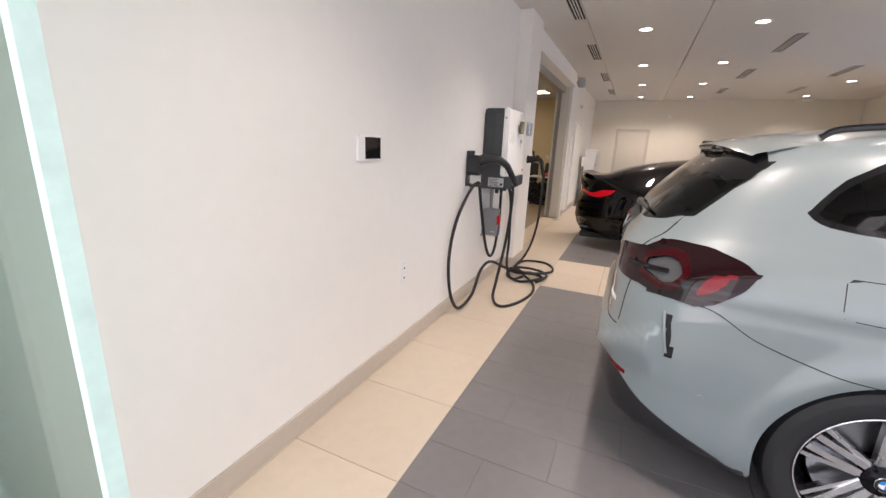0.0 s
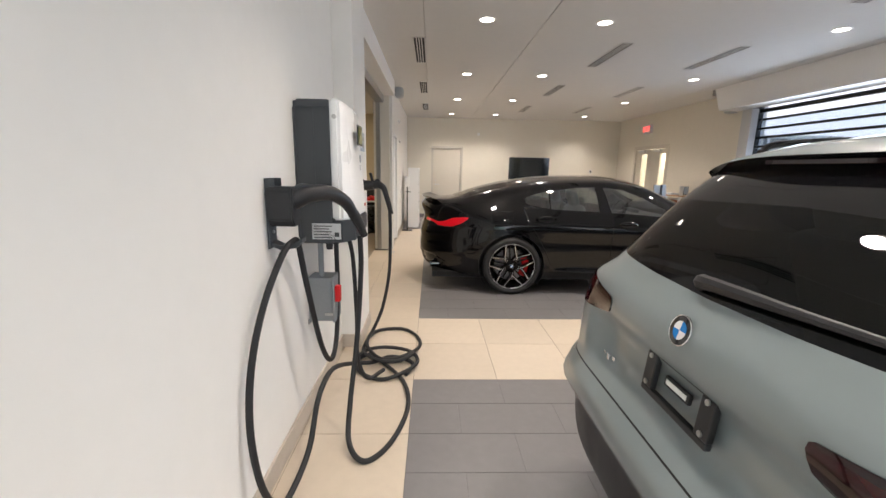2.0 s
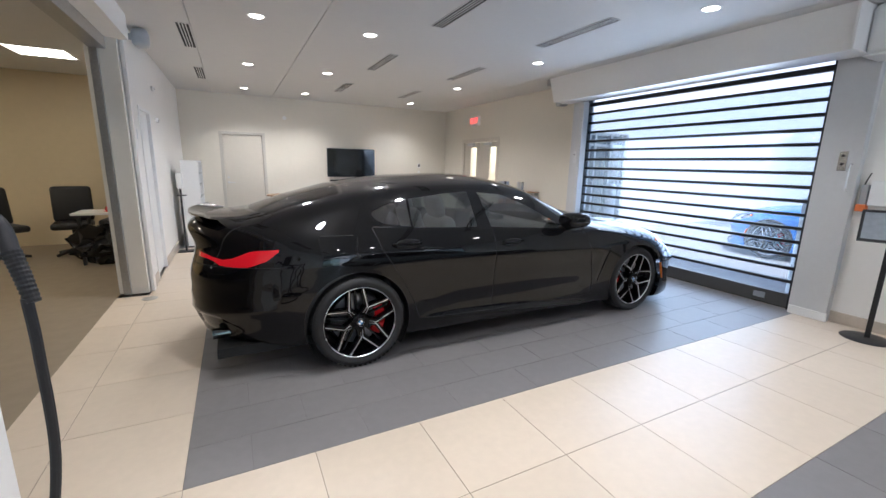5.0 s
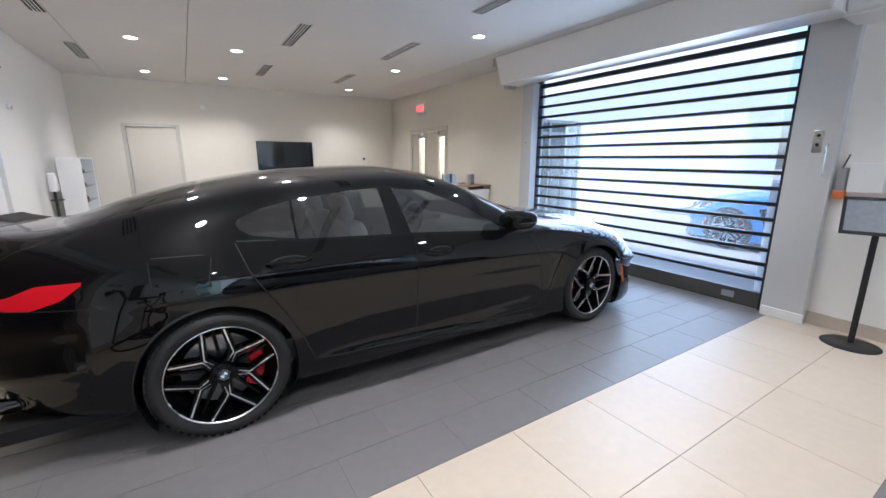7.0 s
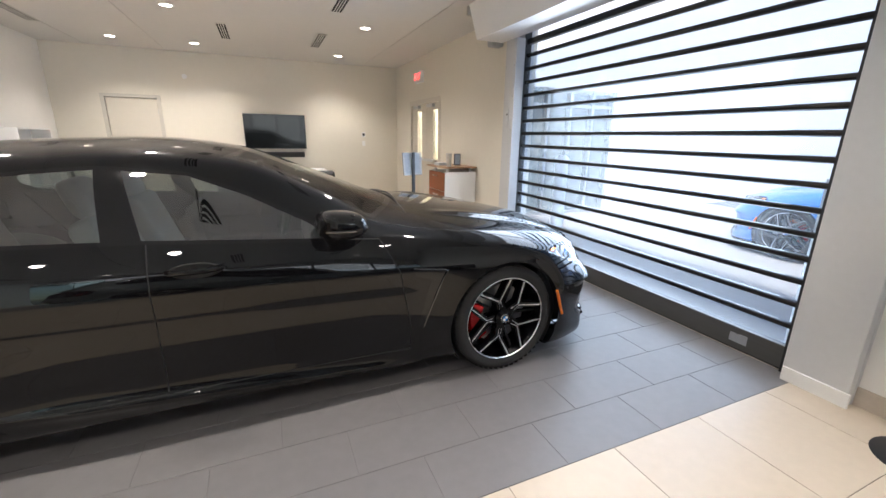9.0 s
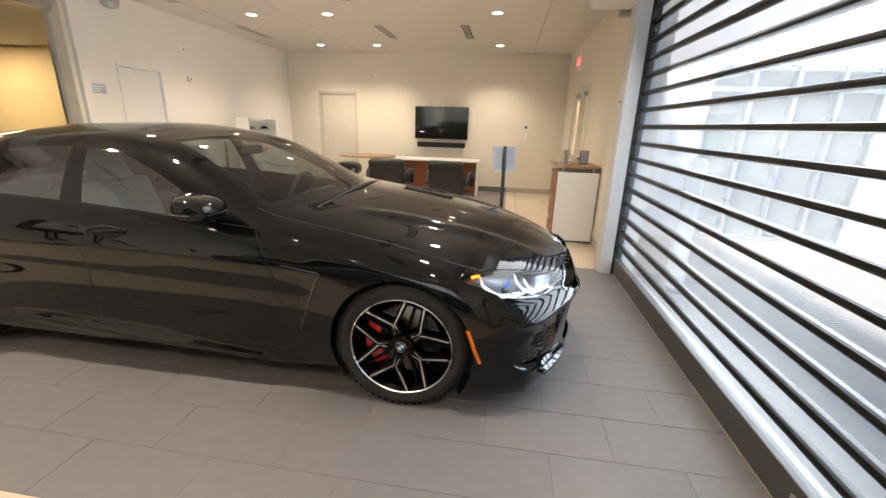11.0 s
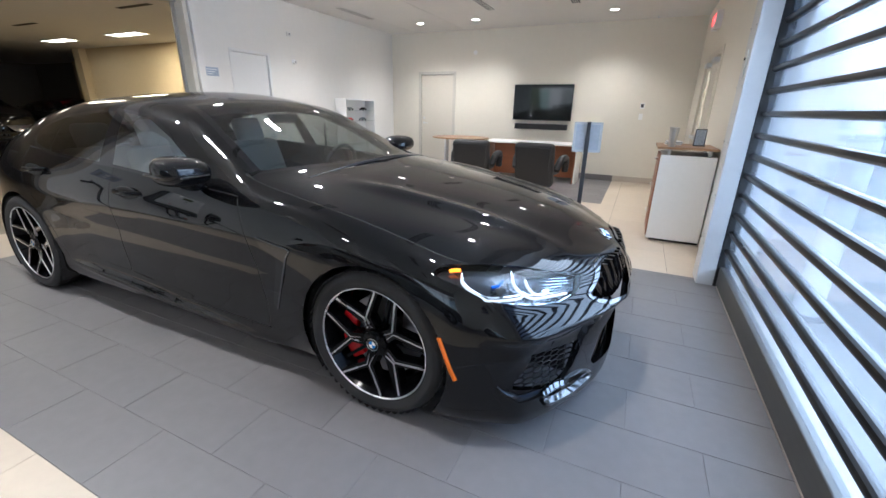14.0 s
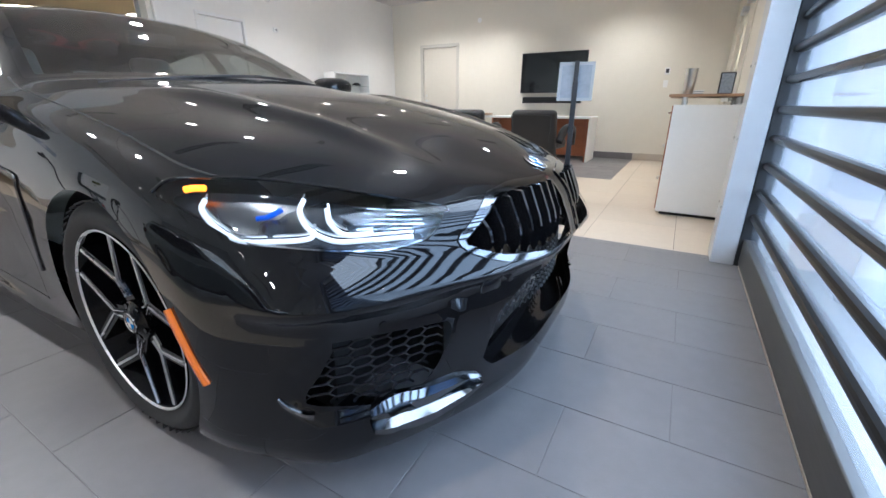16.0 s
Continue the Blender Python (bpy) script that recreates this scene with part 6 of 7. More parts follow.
part("sill_frame", B(3.06, 6.73, -5.60, -5.53, 0.0, 0.06), M_ALU, t)
solid("wall_south_top", B(-0.25, 6.73, -5.70, -5.50, 2.56, 3.10), M_WALL, "white wall over the entrance", "wall", "structure")
solid("entrance_roof", B(-3.0, 9.0, -10.0, -5.7, 3.1, 3.2), M_RENDER, "white roof over the entrance", "roof", "structure")
solid("roof", B(-0.3, 6.9, -5.7, 8.9, 3.12, 3.3), M_RENDER, "flat roof over the showroom", "roof", "structure")
solid("pavement_entrance", B(-3.0, 9.0, -10.0, -5.5, -0.06, -0.004), M_TILE, "beige paved entrance", "pavement", "structure")

# ---- the hall past the wide opening ----
HZ = 2.88
M_HFLOOR = mat("worn_hall_floor", (0.25, 0.205, 0.15), 0.45, vary=0.12, scale=1.5, bump=0.15, bscale=60)
M_HWALL = mat("hall_wall_paint", (0.66, 0.55, 0.36), 0.6, vary=0.03, scale=2)
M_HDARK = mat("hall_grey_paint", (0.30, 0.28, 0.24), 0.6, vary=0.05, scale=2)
solid("floor_hall", B(-20, -0.25, -6, 10, -0.06, -0.004), M_HFLOOR, "worn brown hall floor", "floor", "structure")
solid("ceiling_hall", B(-20, -0.25, -6, 10, HZ, HZ + 0.1), M_CEIL, "off-white panelled hall ceiling", "ceiling", "structure")
solid("wall_hall_north", B(-10.5, -0.25, 7.3, 7.5, 0, HZ), M_HWALL, "yellow cream hall wall", "wall", "structure")
solid("wall_hall_step", B(-10.7, -10.5, 7.3, 10.0, 0, HZ), M_HWALL, "cream hall wall return", "wall", "structure")
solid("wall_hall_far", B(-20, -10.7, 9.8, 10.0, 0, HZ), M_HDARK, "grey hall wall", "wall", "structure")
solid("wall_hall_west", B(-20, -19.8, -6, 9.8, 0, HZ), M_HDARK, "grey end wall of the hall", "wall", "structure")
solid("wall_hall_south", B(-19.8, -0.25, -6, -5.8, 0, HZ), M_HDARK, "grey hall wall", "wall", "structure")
for xx in (-10.6, -13.2, -16.2):
    solid("hall_pilaster", B(xx, xx + 0.35, 9.6 if xx < -11 else 7.1, 9.82 if xx < -11 else 7.31, 0, HZ), M_HWALL, "cream pilaster on the hall wall", "pilaster", "structure")
for px, py, h in ((-2.55, 2.92, 0.6), (-5.75, 3.0, 0.6), (-8.85, 6.06, 0.6), (-5.77, 6.04, 0.6), (-1.15, 5.58, 0.3), (-8.9, 3.0, 0.6), (-12.0, 3.0, 0.6)):
    t = thing("ceiling_panel_light", "rectangular ceiling light in the hall, lit", "ceiling light", "hall lights", at=pose(px, py, HZ))
    g, e = h + 0.02, (0.15 if h > 0.4 else 0.28)
    part("frame", box(box(box(B(-g, g, -e - 0.02, -e, -0.012, 0), -g, g, e, e + 0.02, -0.012, 0), -g, -h, -e, e, -0.012, 0), h, g, -e, e, -0.012, 0), M_WHITEP, t)
    part("diffuser", B(-h, h, -e, e, -0.006, -0.001), M_PANEL, t, "glowing warm diffuser")
for px, py, w in ((-5.77, 6.04, 26), (-2.55, 2.92, 16)):
    area_lamp("hall_light", (px, py, HZ - 0.03), (px, py + 0.001, 0), 1.2, 0.3, w, (1.0, 0.80, 0.50))
for px, py in ((-2.34, 4.3), (-6.6, 4.5)):
    t = thing("ceiling_vent", "small dark slot outlet in the hall ceiling", "ceiling vent", "hall outlets", at=pose(px, py, HZ))
    part("slot", B(-0.45, 0.45, -0.05, 0.05, -0.006, -0.001), M_DARKV, t)



# ---- things on the charger wall ----
def charger():
    t = thing("charging_station", "white and grey wall-mounted car charging station", "charger")
    body = part("cabinet", B(WX, 0.240, -1.65, -1.10, 1.065, 1.835, bevel=0.006), M_GREYP, t, "dark grey steel cabinet")
    part("back_flange", B(WX, WX + 0.012, -1.662, -1.09, 1.10, 1.80, bevel=0.002), M_GREYP, body)
    part("top_cap", B(WX + 0.02, 0.238, -1.656, -1.095, 1.802, 1.843, bevel=0.005), M_GREYP, body)
    part("side_rib", B(0.150, 0.156, -1.653, -1.648, 1.21, 1.795), M_GREYP, body)
    bm = bmesh.new()
    prism(bm, [(-1.655, 0.240), (-1.655, 0.292), (-1.58, 0.352), (-1.17, 0.352), (-1.09, 0.292), (-1.09, 0.240)], "z", 1.195, 1.850)
    for v in bm.verts:
        v.co.x, v.co.y = v.co.y, v.co.x
        if v.co.z > 1.8 and v.co.x > 0.30:
            v.co.x -= 0.045
            v.co.z -= 0.02
    bmesh.ops.recalc_face_normals(bm, faces=bm.faces[:])
    bmesh.ops.bevel(bm, geom=bm.edges[:], offset=0.014, segments=4, affect="EDGES")
    cover = part("cover", bm, M_WHITEP, t, "white plastic cover", smooth=True)
    part("display", B(0.344, 0.3535, -1.420, -1.280, 1.620, 1.738, bevel=0.002), M_SCREEN, cover, "dark green display")
    part("display_glow", B(0.353, 0.3550, -1.407, -1.293, 1.632, 1.726), M_LCD, cover)
    part("card_mark", cyl(bmesh.new(), (0.351, -1.365, 1.543), (0.3532, -1.365, 1.543), 0.024, seg=24), M_LGREY, cover)
    for k in range(3):
        part("text_bar", B(0.351, 0.3532, -1.388, -1.344 - 0.01 * (k % 2), 1.500 - 0.012 * k, 1.504 - 0.012 * k), M_LGREY, cover)
    part("red_mark", B(0.351, 0.3535, -1.235, -1.195, 1.243, 1.262), M_RED, cover)
    part("lock", cyl(bmesh.new(), (0.268, -1.664, 1.755), (0.268, -1.65, 1.755), 0.012, seg=16), M_STEEL, t)
    bm = bmesh.new()
    prism(bm, [(-1.652, 0.238), (-1.652, 0.290), (-1.578, 0.356), (-1.168, 0.356), (-1.092, 0.290), (-1.092, 0.238)], "z", 1.070, 1.197)
    for v in bm.verts:
        v.co.x, v.co.y = v.co.y, v.co.x
        if v.co.z < 1.1 and v.co.x > 0.25:
            v.co.z += 0.030 * (v.co.y + 1.652) / 0.56
    bmesh.ops.recalc_face_normals(bm, faces=bm.faces[:])
    bmesh.ops.bevel(bm, geom=bm.edges[:], offset=0.006, segments=2, affect="EDGES")
    part("chin", bm, M_GREYP, t, "dark grey lower housing")
    plate = part("rating_plate", B(0.125, 0.285, -1.6555, -1.6515, 1.090, 1.180), M_ALU, t, "silver rating plate")
    for k in range(5):
        part("text_bar", B(0.135, 0.235 - 0.016 * (k % 2), -1.6565, -1.6553, 1.163 - 0.016 * k, 1.168 - 0.016 * k), M_BLACKP, plate)
    part("code_patch", B(0.250, 0.275, -1.6565, -1.6553, 1.105, 1.13), M_GREYP, plate)
    for y in (-1.58, -1.42, -1.30):
        part("gland", cyl(bmesh.new(), (0.20, y, 1.066), (0.20, y, 1.02), 0.022, 0.018, seg=16), M_BLACKP, t, smooth=True)
    return t


def holster(m, name_label, hooked):
    """A wall holder: x away from its wall, y along it, z from the plate's middle."""
    t = thing("cable_holder", name_label, "cable holder", at=m)
    if hooked:
        plate = part("back_plate", B(0, 0.010, -0.045, 0.045, -0.165, 0.155, bevel=0.002), M_GREYP, t)
        part("plate_fold", B(0.010, 0.045, -0.045, -0.040, 0.115, 0.155, bevel=0.001), M_GREYP, plate)
        part("plate_fold", B(0.010, 0.045, 0.040, 0.045, 0.115, 0.155, bevel=0.001), M_GREYP, plate)
        bm = bmesh.new()
        prism(bm, [(0.0, -0.150), (0.05, -0.172), (0.12, -0.162), (0.150, -0.135), (0.150, -0.118), (0.11, -0.142), (0.05, -0.152), (0.0, -0.128)], "y", -0.028, 0.036)
        part("hook", bm, M_GREYP, t, "grey folded steel cable hook")
        for z in (-0.09, 0.13):
            part("bolt", cyl(bmesh.new(), (0.010, 0.0, z), (0.016, 0.0, z), 0.008, seg=8), M_STEEL, t)
    else:
        bm = bmesh.new()
        lathe(bm, [(0.0, 0.0), (0.050, 0.0), (0.050, 0.008), (0.043, 0.016), (0.040, 0.085), (0.034, 0.094), (0.0, 0.094)], 28, Matrix.Translation((0, 0, 0.015)) @ Matrix.Rotation(radians(90), 4, "Y"))
        part("socket", bm, M_BLACKP, t, "round black connector socket", smooth=True)
        return
    bm = bmesh.new()
    prism(bm, [(-0.055, 0.118), (0.040, 0.118), (0.062, 0.092), (0.062, -0.035), (0.030, -0.062), (-0.030, -0.062), (-0.062, -0.030), (-0.062, 0.10)], "x", 0.010, 0.125)
    bmesh.ops.bevel(bm, geom=bm.edges[:], offset=0.006, segments=2, affect="EDGES")
    part("socket", bm, M_BLACKP, t, "black connector socket")


def connector(points, label, radii, latch=False):
    """A connector's grip with its trigger and a ribbed cable end."""
    t = thing("charging_connector", label, "connector", "charging connectors")
    part("grip", tube(bmesh.new(), points, radii, 16, 8), M_BLACKP, t, smooth=True)
    a, b = Vector(points[0]), Vector(points[1])
    part("trigger", tube(bmesh.new(), [a + Vector((0.0, 0.0, radii[0] * 0.7)), a.lerp(b, 0.5) + Vector((0, 0, radii[0] + 0.006)), b + Vector((0, 0, radii[0] * 0.75))], 0.012, 8, 6), M_GREYP, t, smooth=True)
    if latch:
        bm = B(-0.011, 0.011, -0.017, 0.017, 0.0, 0.095, bevel=0.008, seg=3, m=Matrix.Translation(a + Vector((-0.012, 0, radii[0] * 0.3))) @ Matrix.Rotation(radians(-14), 4, "Y"))
        part("latch", bm, M_BLACKP, t, "black upright thumb latch", smooth=True)
    d = (Vector(points[-1]) - Vector(points[-2])).normalized()
    p = Vector(points[-1])
    part("strain_relief", tube(bmesh.new(), [p - d * 0.01, p + d * 0.06 + Vector((0, 0, -0.01)), p + d * 0.12 + Vector((0, 0, -0.035))], (radii[1] + 0.001, 0.018), 14, 12, ridges=0.003), M_RUBBER, t, smooth=False)


charger()
holster(pose(WX, -2.045, 1.283), "dark grey wall holder with a charging connector in it", True)
holster(pose(0.20, -0.375, 1.325), "black holder on the pillar beside the charging station", False)
connector([(0.15, -2.05, 1.335), (0.22, -2.00, 1.365), (0.29, -1.90, 1.365), (0.345, -1.80, 1.315), (0.378, -1.75, 1.245)], "black charging connector with a ribbed cable end", (0.047, 0.027))
connector([(0.30, -0.375, 1.345), (0.345, -0.385, 1.345), (0.385, -0.41, 1.315), (0.412, -0.44, 1.245)], "black charging connector hanging beside the station", (0.036, 0.021), True)
C_R = 0.0145
t = thing("charging_cable", "thick black charging cable looped over the holder to the floor", "cable", "charging cables")
part("hose", tube(bmesh.new(), [(0.20, -1.42, 1.04), (0.205, -1.44, 0.78), (0.21, -1.53, 0.46), (0.21, -1.68, 0.375), (0.195, -1.82, 0.53), (0.175, -1.96, 0.92), (0.165, -2.02, 1.125), (0.155, -2.06, 1.152),
                                (0.13, -2.14, 1.10), (0.10, -2.30, 0.92), (0.085, -2.42, 0.70), (0.085, -2.47, 0.45), (0.11, -2.46, 0.19), (0.15, -2.40, 0.045), (0.17, -2.27, 0.030), (0.19, -2.09, 0.10),
                                (0.20, -1.93, 0.28), (0.22, -1.70, 0.32), (0.27, -1.35, 0.18), (0.36, -1.08, 0.05), (0.50, -0.97, C_R + 0.03), (0.66, -1.02, C_R), (0.62, -1.2, C_R)], C_R, 10, 8), M_RUBBER, t, smooth=True)
t = thing("charging_cable", "thick black charging cable dropping in a loop on the tiles", "cable", "charging cables")
part("hose", tube(bmesh.new(), [(0.402, -1.715, 1.12), (0.400, -1.70, 0.92), (0.375, -1.74, 0.52), (0.350, -1.85, 0.20), (0.37, -2.0, 0.05), (0.47, -2.09, C_R), (0.59, -1.93, C_R), (0.660, -1.60, C_R),
                                (0.61, -1.30, C_R), (0.46, -1.05, C_R), (0.32, -0.90, C_R + 0.01), (0.235, -0.98, C_R), (0.28, -1.16, C_R), (0.45, -1.27, C_R), (0.62, -1.2, C_R + 0.028), (0.70, -1.04, C_R + 0.028),
                                (0.63, -0.87, C_R + 0.028), (0.45, -0.80, C_R + 0.028), (0.30, -0.84, C_R + 0.028), (0.24, -0.98, C_R + 0.04)], C_R, 10, 8), M_RUBBER, t, smooth=True)
t = thing("charging_cable", "thick black charging cable coiled on the beige tiles", "cable", "charging cables")
part("hose", tube(bmesh.new(), [(0.440, -0.485, 1.12), (0.443, -0.485, 0.95), (0.43, -0.47, 0.60), (0.37, -0.46, 0.28), (0.295, -0.50, 0.09), (0.26, -0.62, 0.045), (0.29, -0.84, 0.06), (0.42, -1.03, 0.055), (0.58, -0.98, 0.05),
                                (0.705, -0.76, 0.03), (0.68, -0.52, C_R), (0.57, -0.36, C_R), (0.44, -0.335, C_R), (0.31, -0.42, C_R + 0.01), (0.25, -0.57, C_R), (0.245, -0.80, C_R), (0.30, -0.98, C_R + 0.05), (0.42, -1.10, C_R + 0.06), (0.56, -1.08, C_R + 0.05), (0.66, -0.96, C_R + 0.045)], C_R, 10, 8), M_RUBBER, t, smooth=True)
t = thing("charging_cable", "short black cable hanging from the charging station", "cable", "charging cables")
part("hose", tube(bmesh.new(), [(0.24, -1.28, 1.07), (0.27, -1.26, 0.9), (0.29, -1.28, 0.5), (0.30, -1.32, 0.2), (0.36, -1.30, C_R + 0.03), (0.46, -1.18, C_R + 0.03)], C_R, 10, 8), M_RUBBER, t, smooth=True)
t = thing("isolator_switch", "grey wall box with a red switch handle", "switch box")
part("box", B(WX, 0.195, -1.55, -1.40, 0.56, 0.835, bevel=0.006), M_LGREYB, t)
part("back_strap", B(WX, WX + 0.006, -1.565, -1.39, 0.545, 0.575), M_LGREYB, t)
part("lid", B(0.195, 0.212, -1.557, -1.393, 0.553, 0.845, bevel=0.006), M_LGREYB, t)
part("latch", B(0.150, 0.20, -1.558, -1.551, 0.60, 0.612), M_STEEL, t)
part("red_handle", B(0.212, 0.245, -1.552, -1.51, 0.685, 0.785, bevel=0.006), M_RED, t, "red switch handle")
part("conduit", tube(bmesh.new(), [(0.125, -1.50, 0.835), (0.125, -1.50, 0.95), (0.125, -1.50, 1.07)], 0.017, 12, 4), M_LGREYB, t, smooth=True)
t = thing("wall_tablet", "white framed wall tablet with a black screen", "wall tablet")
part("surround", B(WX, WX + 0.016, -3.735, -3.50, 1.378, 1.523, bevel=0.006), M_WHITEP, t)
part("screen", B(WX + 0.0155, WX + 0.0175, -3.670, -3.518, 1.391, 1.511), M_SCREEN, t, "glossy black screen")
t = thing("socket_outlet", "white double wall socket", "socket")
part("plate", B(WX, WX + 0.009, -3.240, -3.165, 0.520, 0.655, bevel=0.003), M_WHITEP, t)
for z in (0.550, 0.62):
    part("insert", B(WX + 0.0088, WX + 0.011, -3.223, -3.183, z - 0.018, z + 0.018, bevel=0.001), M_WHITEP, t)
    part("slot", B(WX + 0.0108, WX + 0.0114, -3.212, -3.194, z - 0.006, z + 0.006), M_DARKV, t)
t = thing("notice", "small blue and grey notice on the pillar", "notice", "small notices")
part("sheet", B(0.20, 0.2025, -0.57, -0.265, 1.625, 1.78), M_PAPER, t)
for k in range(6):
    y, z = -0.505 + 0.085 * (k % 3), 1.725 - 0.055 * (k // 3)
    part("figure_patch", B(0.2025, 0.2032, y - 0.024, y + 0.026, z - 0.019, z + 0.018 + 0.004 * (k % 2)), (M_LGREY, M_WHITEP, M_LGREYB)[k % 3], t)
part("heading_bar", B(0.2025, 0.2032, -0.55, -0.40, 1.760, 1.768), M_WHITEP, t)

# ---- the wide opening ----
t = thing("opening_frame", "galvanised steel door track round the wide opening", "door track")
part("far_track", B(-0.20, -0.125, 3.485, 3.56, 0.0, 2.72, bevel=0.004), M_STEEL, t)
part("near_track", B(-0.20, -0.055, -0.16, -0.085, 0.0, 2.72, bevel=0.004), M_STEEL, t)
part("head_track", B(-0.20, -0.055, -0.085, 3.485, 2.60, 2.72, bevel=0.004), M_STEEL, t)
part("track_lip", B(-0.145, -0.125, 3.455, 3.485, 0.0, 2.60), M_STEEL, t)
for z in (0.25, 0.9, 1.55, 2.2):
    part("bolt", cyl(bmesh.new(), (-0.175, 3.485, z), (-0.175, 3.478, z), 0.01, seg=8), M_STEEL, t)
solid("jamb_far", B(-0.125, 0.035, 3.50, 3.56, 0.0, 2.72, bevel=0.004), M_WALLC, "cream painted door jamb", "jamb", "structure")
solid("corner_trim", B(0.035, 0.085, 3.56, 3.66, 0.0, 2.9, bevel=0.006), M_WALL, "white painted corner casing", "trim", "structure")
t = thing("floor_drain", "round dark metal floor cover", "drain cover")
part("lid", cyl(bmesh.new(), (0.075, 3.255, 0.0005), (0.075, 3.255, 0.004), 0.075, seg=32), M_STEEL, t)
# flush panel door in the west wall
d = tagged(new("door_west"), "white flush panel door in the wall", "door", kind="structure")
part("leaf", B(-0.02, 0.022, 4.135, 4.805, 0.01, 2.095, bevel=0.003), M_WHITEM, d)
part("door_frame", box(box(B(-0.10, 0.062, 4.09, 4.13, 0, 2.14, bevel=0.003), -0.10, 0.062, 4.81, 4.85, 0, 2.14, bevel=0.003), -0.10, 0.062, 4.13, 4.81, 2.10, 2.14, bevel=0.003), M_WHITEM, d)
part("door_back", B(-0.12, -0.10, 4.09, 4.85, 0, 2.14), M_WHITEM, d)
t = thing("notice", "small blue and grey notice on the white wall", "notice", "small notices")
part("sheet", B(WX, WX + 0.003, 3.668, 3.878, 1.73, 1.845), M_PAPER, t)
for k in range(3):
    part("text_bar", B(WX + 0.003, WX + 0.004, 3.69, 3.85 - 0.03 * k, 1.81 - 0.03 * k, 1.82 - 0.03 * k), M_WHITEP, t)
t = thing("wall_speaker", "pale grey rounded loudspeaker high on the wall", "speaker")
bm = bmesh.new()
bmesh.ops.create_icosphere(bm, subdivisions=4, radius=1)
for v in bm.verts:
    q = [math.copysign(abs(c) ** 0.6, c) for c in v.co]
    v.co = Vector((0.17 + 0.085 * q[0], 4.05 + 0.095 * q[1], 2.865 + 0.10 * q[2]))
part("housing", bm, M_SPEAK, t, smooth=True)
part("bracket", B(WX, 0.12, 4.02, 4.08, 2.84, 2.90), M_SPEAK, t)
for y, z, nm, lab in ((5.30, 2.49, "wall_sensor", "small white sensor on the wall"), (5.39, 2.07, "wall_thermostat", "small round white control on the wall")):
    t = thing(nm, lab, "sensor")
    part("housing", B(WX, WX + 0.035, y - 0.045, y + 0.045, z - 0.035, z + 0.035, bevel=0.012, seg=3), M_WHITEP, t, smooth=True)
    part("lens", cyl(bmesh.new(), (WX + 0.034, y, z), (WX + 0.040, y, z), 0.016, seg=16), M_LGREY, t)

# ---- display case and dispenser ----
t = thing("display_case", "white display case with glass shelves and model cars", "display case")
part("side_panel", B(0.21, 0.47, 6.22, 6.25, 0.02, 1.50, bevel=0.003), M_WHITEM, t)
part("side_panel", B(0.21, 0.47, 7.17, 7.20, 0.02, 1.50, bevel=0.003), M_WHITEM, t)
part("back_panel", B(0.21, 0.23, 6.25, 7.17, 0.02, 1.50), M_WHITEM, t)
part("top_panel", B(0.21, 0.47, 6.25, 7.17, 1.475, 1.50), M_WHITEM, t)
part("plinth", B(0.21, 0.47, 6.22, 7.20, 0.0, 0.02), M_BLACKP, t)
part("base_drawer", B(0.23, 0.468, 6.25, 7.17, 0.02, 0.40, bevel=0.003), M_WHITEM, t)
for z in (0.62, 0.86, 1.08, 1.28):
    part("shelf", B(0.23, 0.465, 6.25, 7.17, z - 0.008, z), M_PANE, t, "clear glass shelf")
M_TOY = (M_GREYPAINT, M_BLACKPAINT, M_RED)
for k, (y, z) in enumerate(((6.50, 1.28), (6.95, 1.28), (6.48, 1.08), (6.92, 1.08), (6.55, 0.86), (6.95, 0.86))):
    c = thing("model_car", "small die-cast model car on a glass shelf", "model car", "model cars")
    bm = B(0.30, 0.37, y - 0.09, y + 0.09, z + 0.015, z + 0.04, bevel=0.008)
    box(bm, 0.305, 0.365, y - 0.045, y + 0.05, z + 0.036, z + 0.062, bevel=0.012)
    part("body", bm, M_TOY[k % 3], c, smooth=True)
    for wy in (-0.055, 0.055):
        for wx in (0.302, 0.368):
            part("wheel", cyl(bmesh.new(), (wx - 0.006, y + wy, z + 0.0152), (wx + 0.006, y + wy, z + 0.0152), 0.015, seg=14), M_RUBBER, c)
t = thing("dispenser_stand", "slim black stand with a white hand gel dispenser", "dispenser")
part("base", B(0.09, 0.33, 5.76, 5.98, 0.0, 0.012, bevel=0.003), M_BLACKP, t)
part("pole", B(0.195, 0.225, 5.855, 5.885, 0.012, 1.05, bevel=0.003), M_BLACKP, t)
part("dispenser", B(0.165, 0.255, 5.82, 5.93, 1.05, 1.30, bevel=0.02, seg=3), M_WHITEP, t, smooth=True)
part("drip_tray", B(0.16, 0.29, 5.82, 5.93, 0.93, 0.945, bevel=0.003), M_BLACKP, t)

# ---- the end wall ----
M_FRAMED = mat("painted_door_frame", (0.56, 0.53, 0.47), 0.42, vary=0.03, scale=3)
d = tagged(new("door_north"), "closed cream painted door with a steel lever handle", "door", kind="structure")
part("leaf", B(0.845, 1.655, FAR + 0.02, FAR + 0.065, 0.01, 2.085, bevel=0.003), M_DOOR, d)
part("door_frame", box(box(B(0.775, 0.84, FAR - 0.015, FAR + 0.10, 0, 2.15, bevel=0.003), 1.66, 1.725, FAR - 0.015, FAR + 0.10, 0, 2.15, bevel=0.003), 0.84, 1.66, FAR - 0.015, FAR + 0.10, 2.09, 2.15, bevel=0.003), M_FRAMED, d)
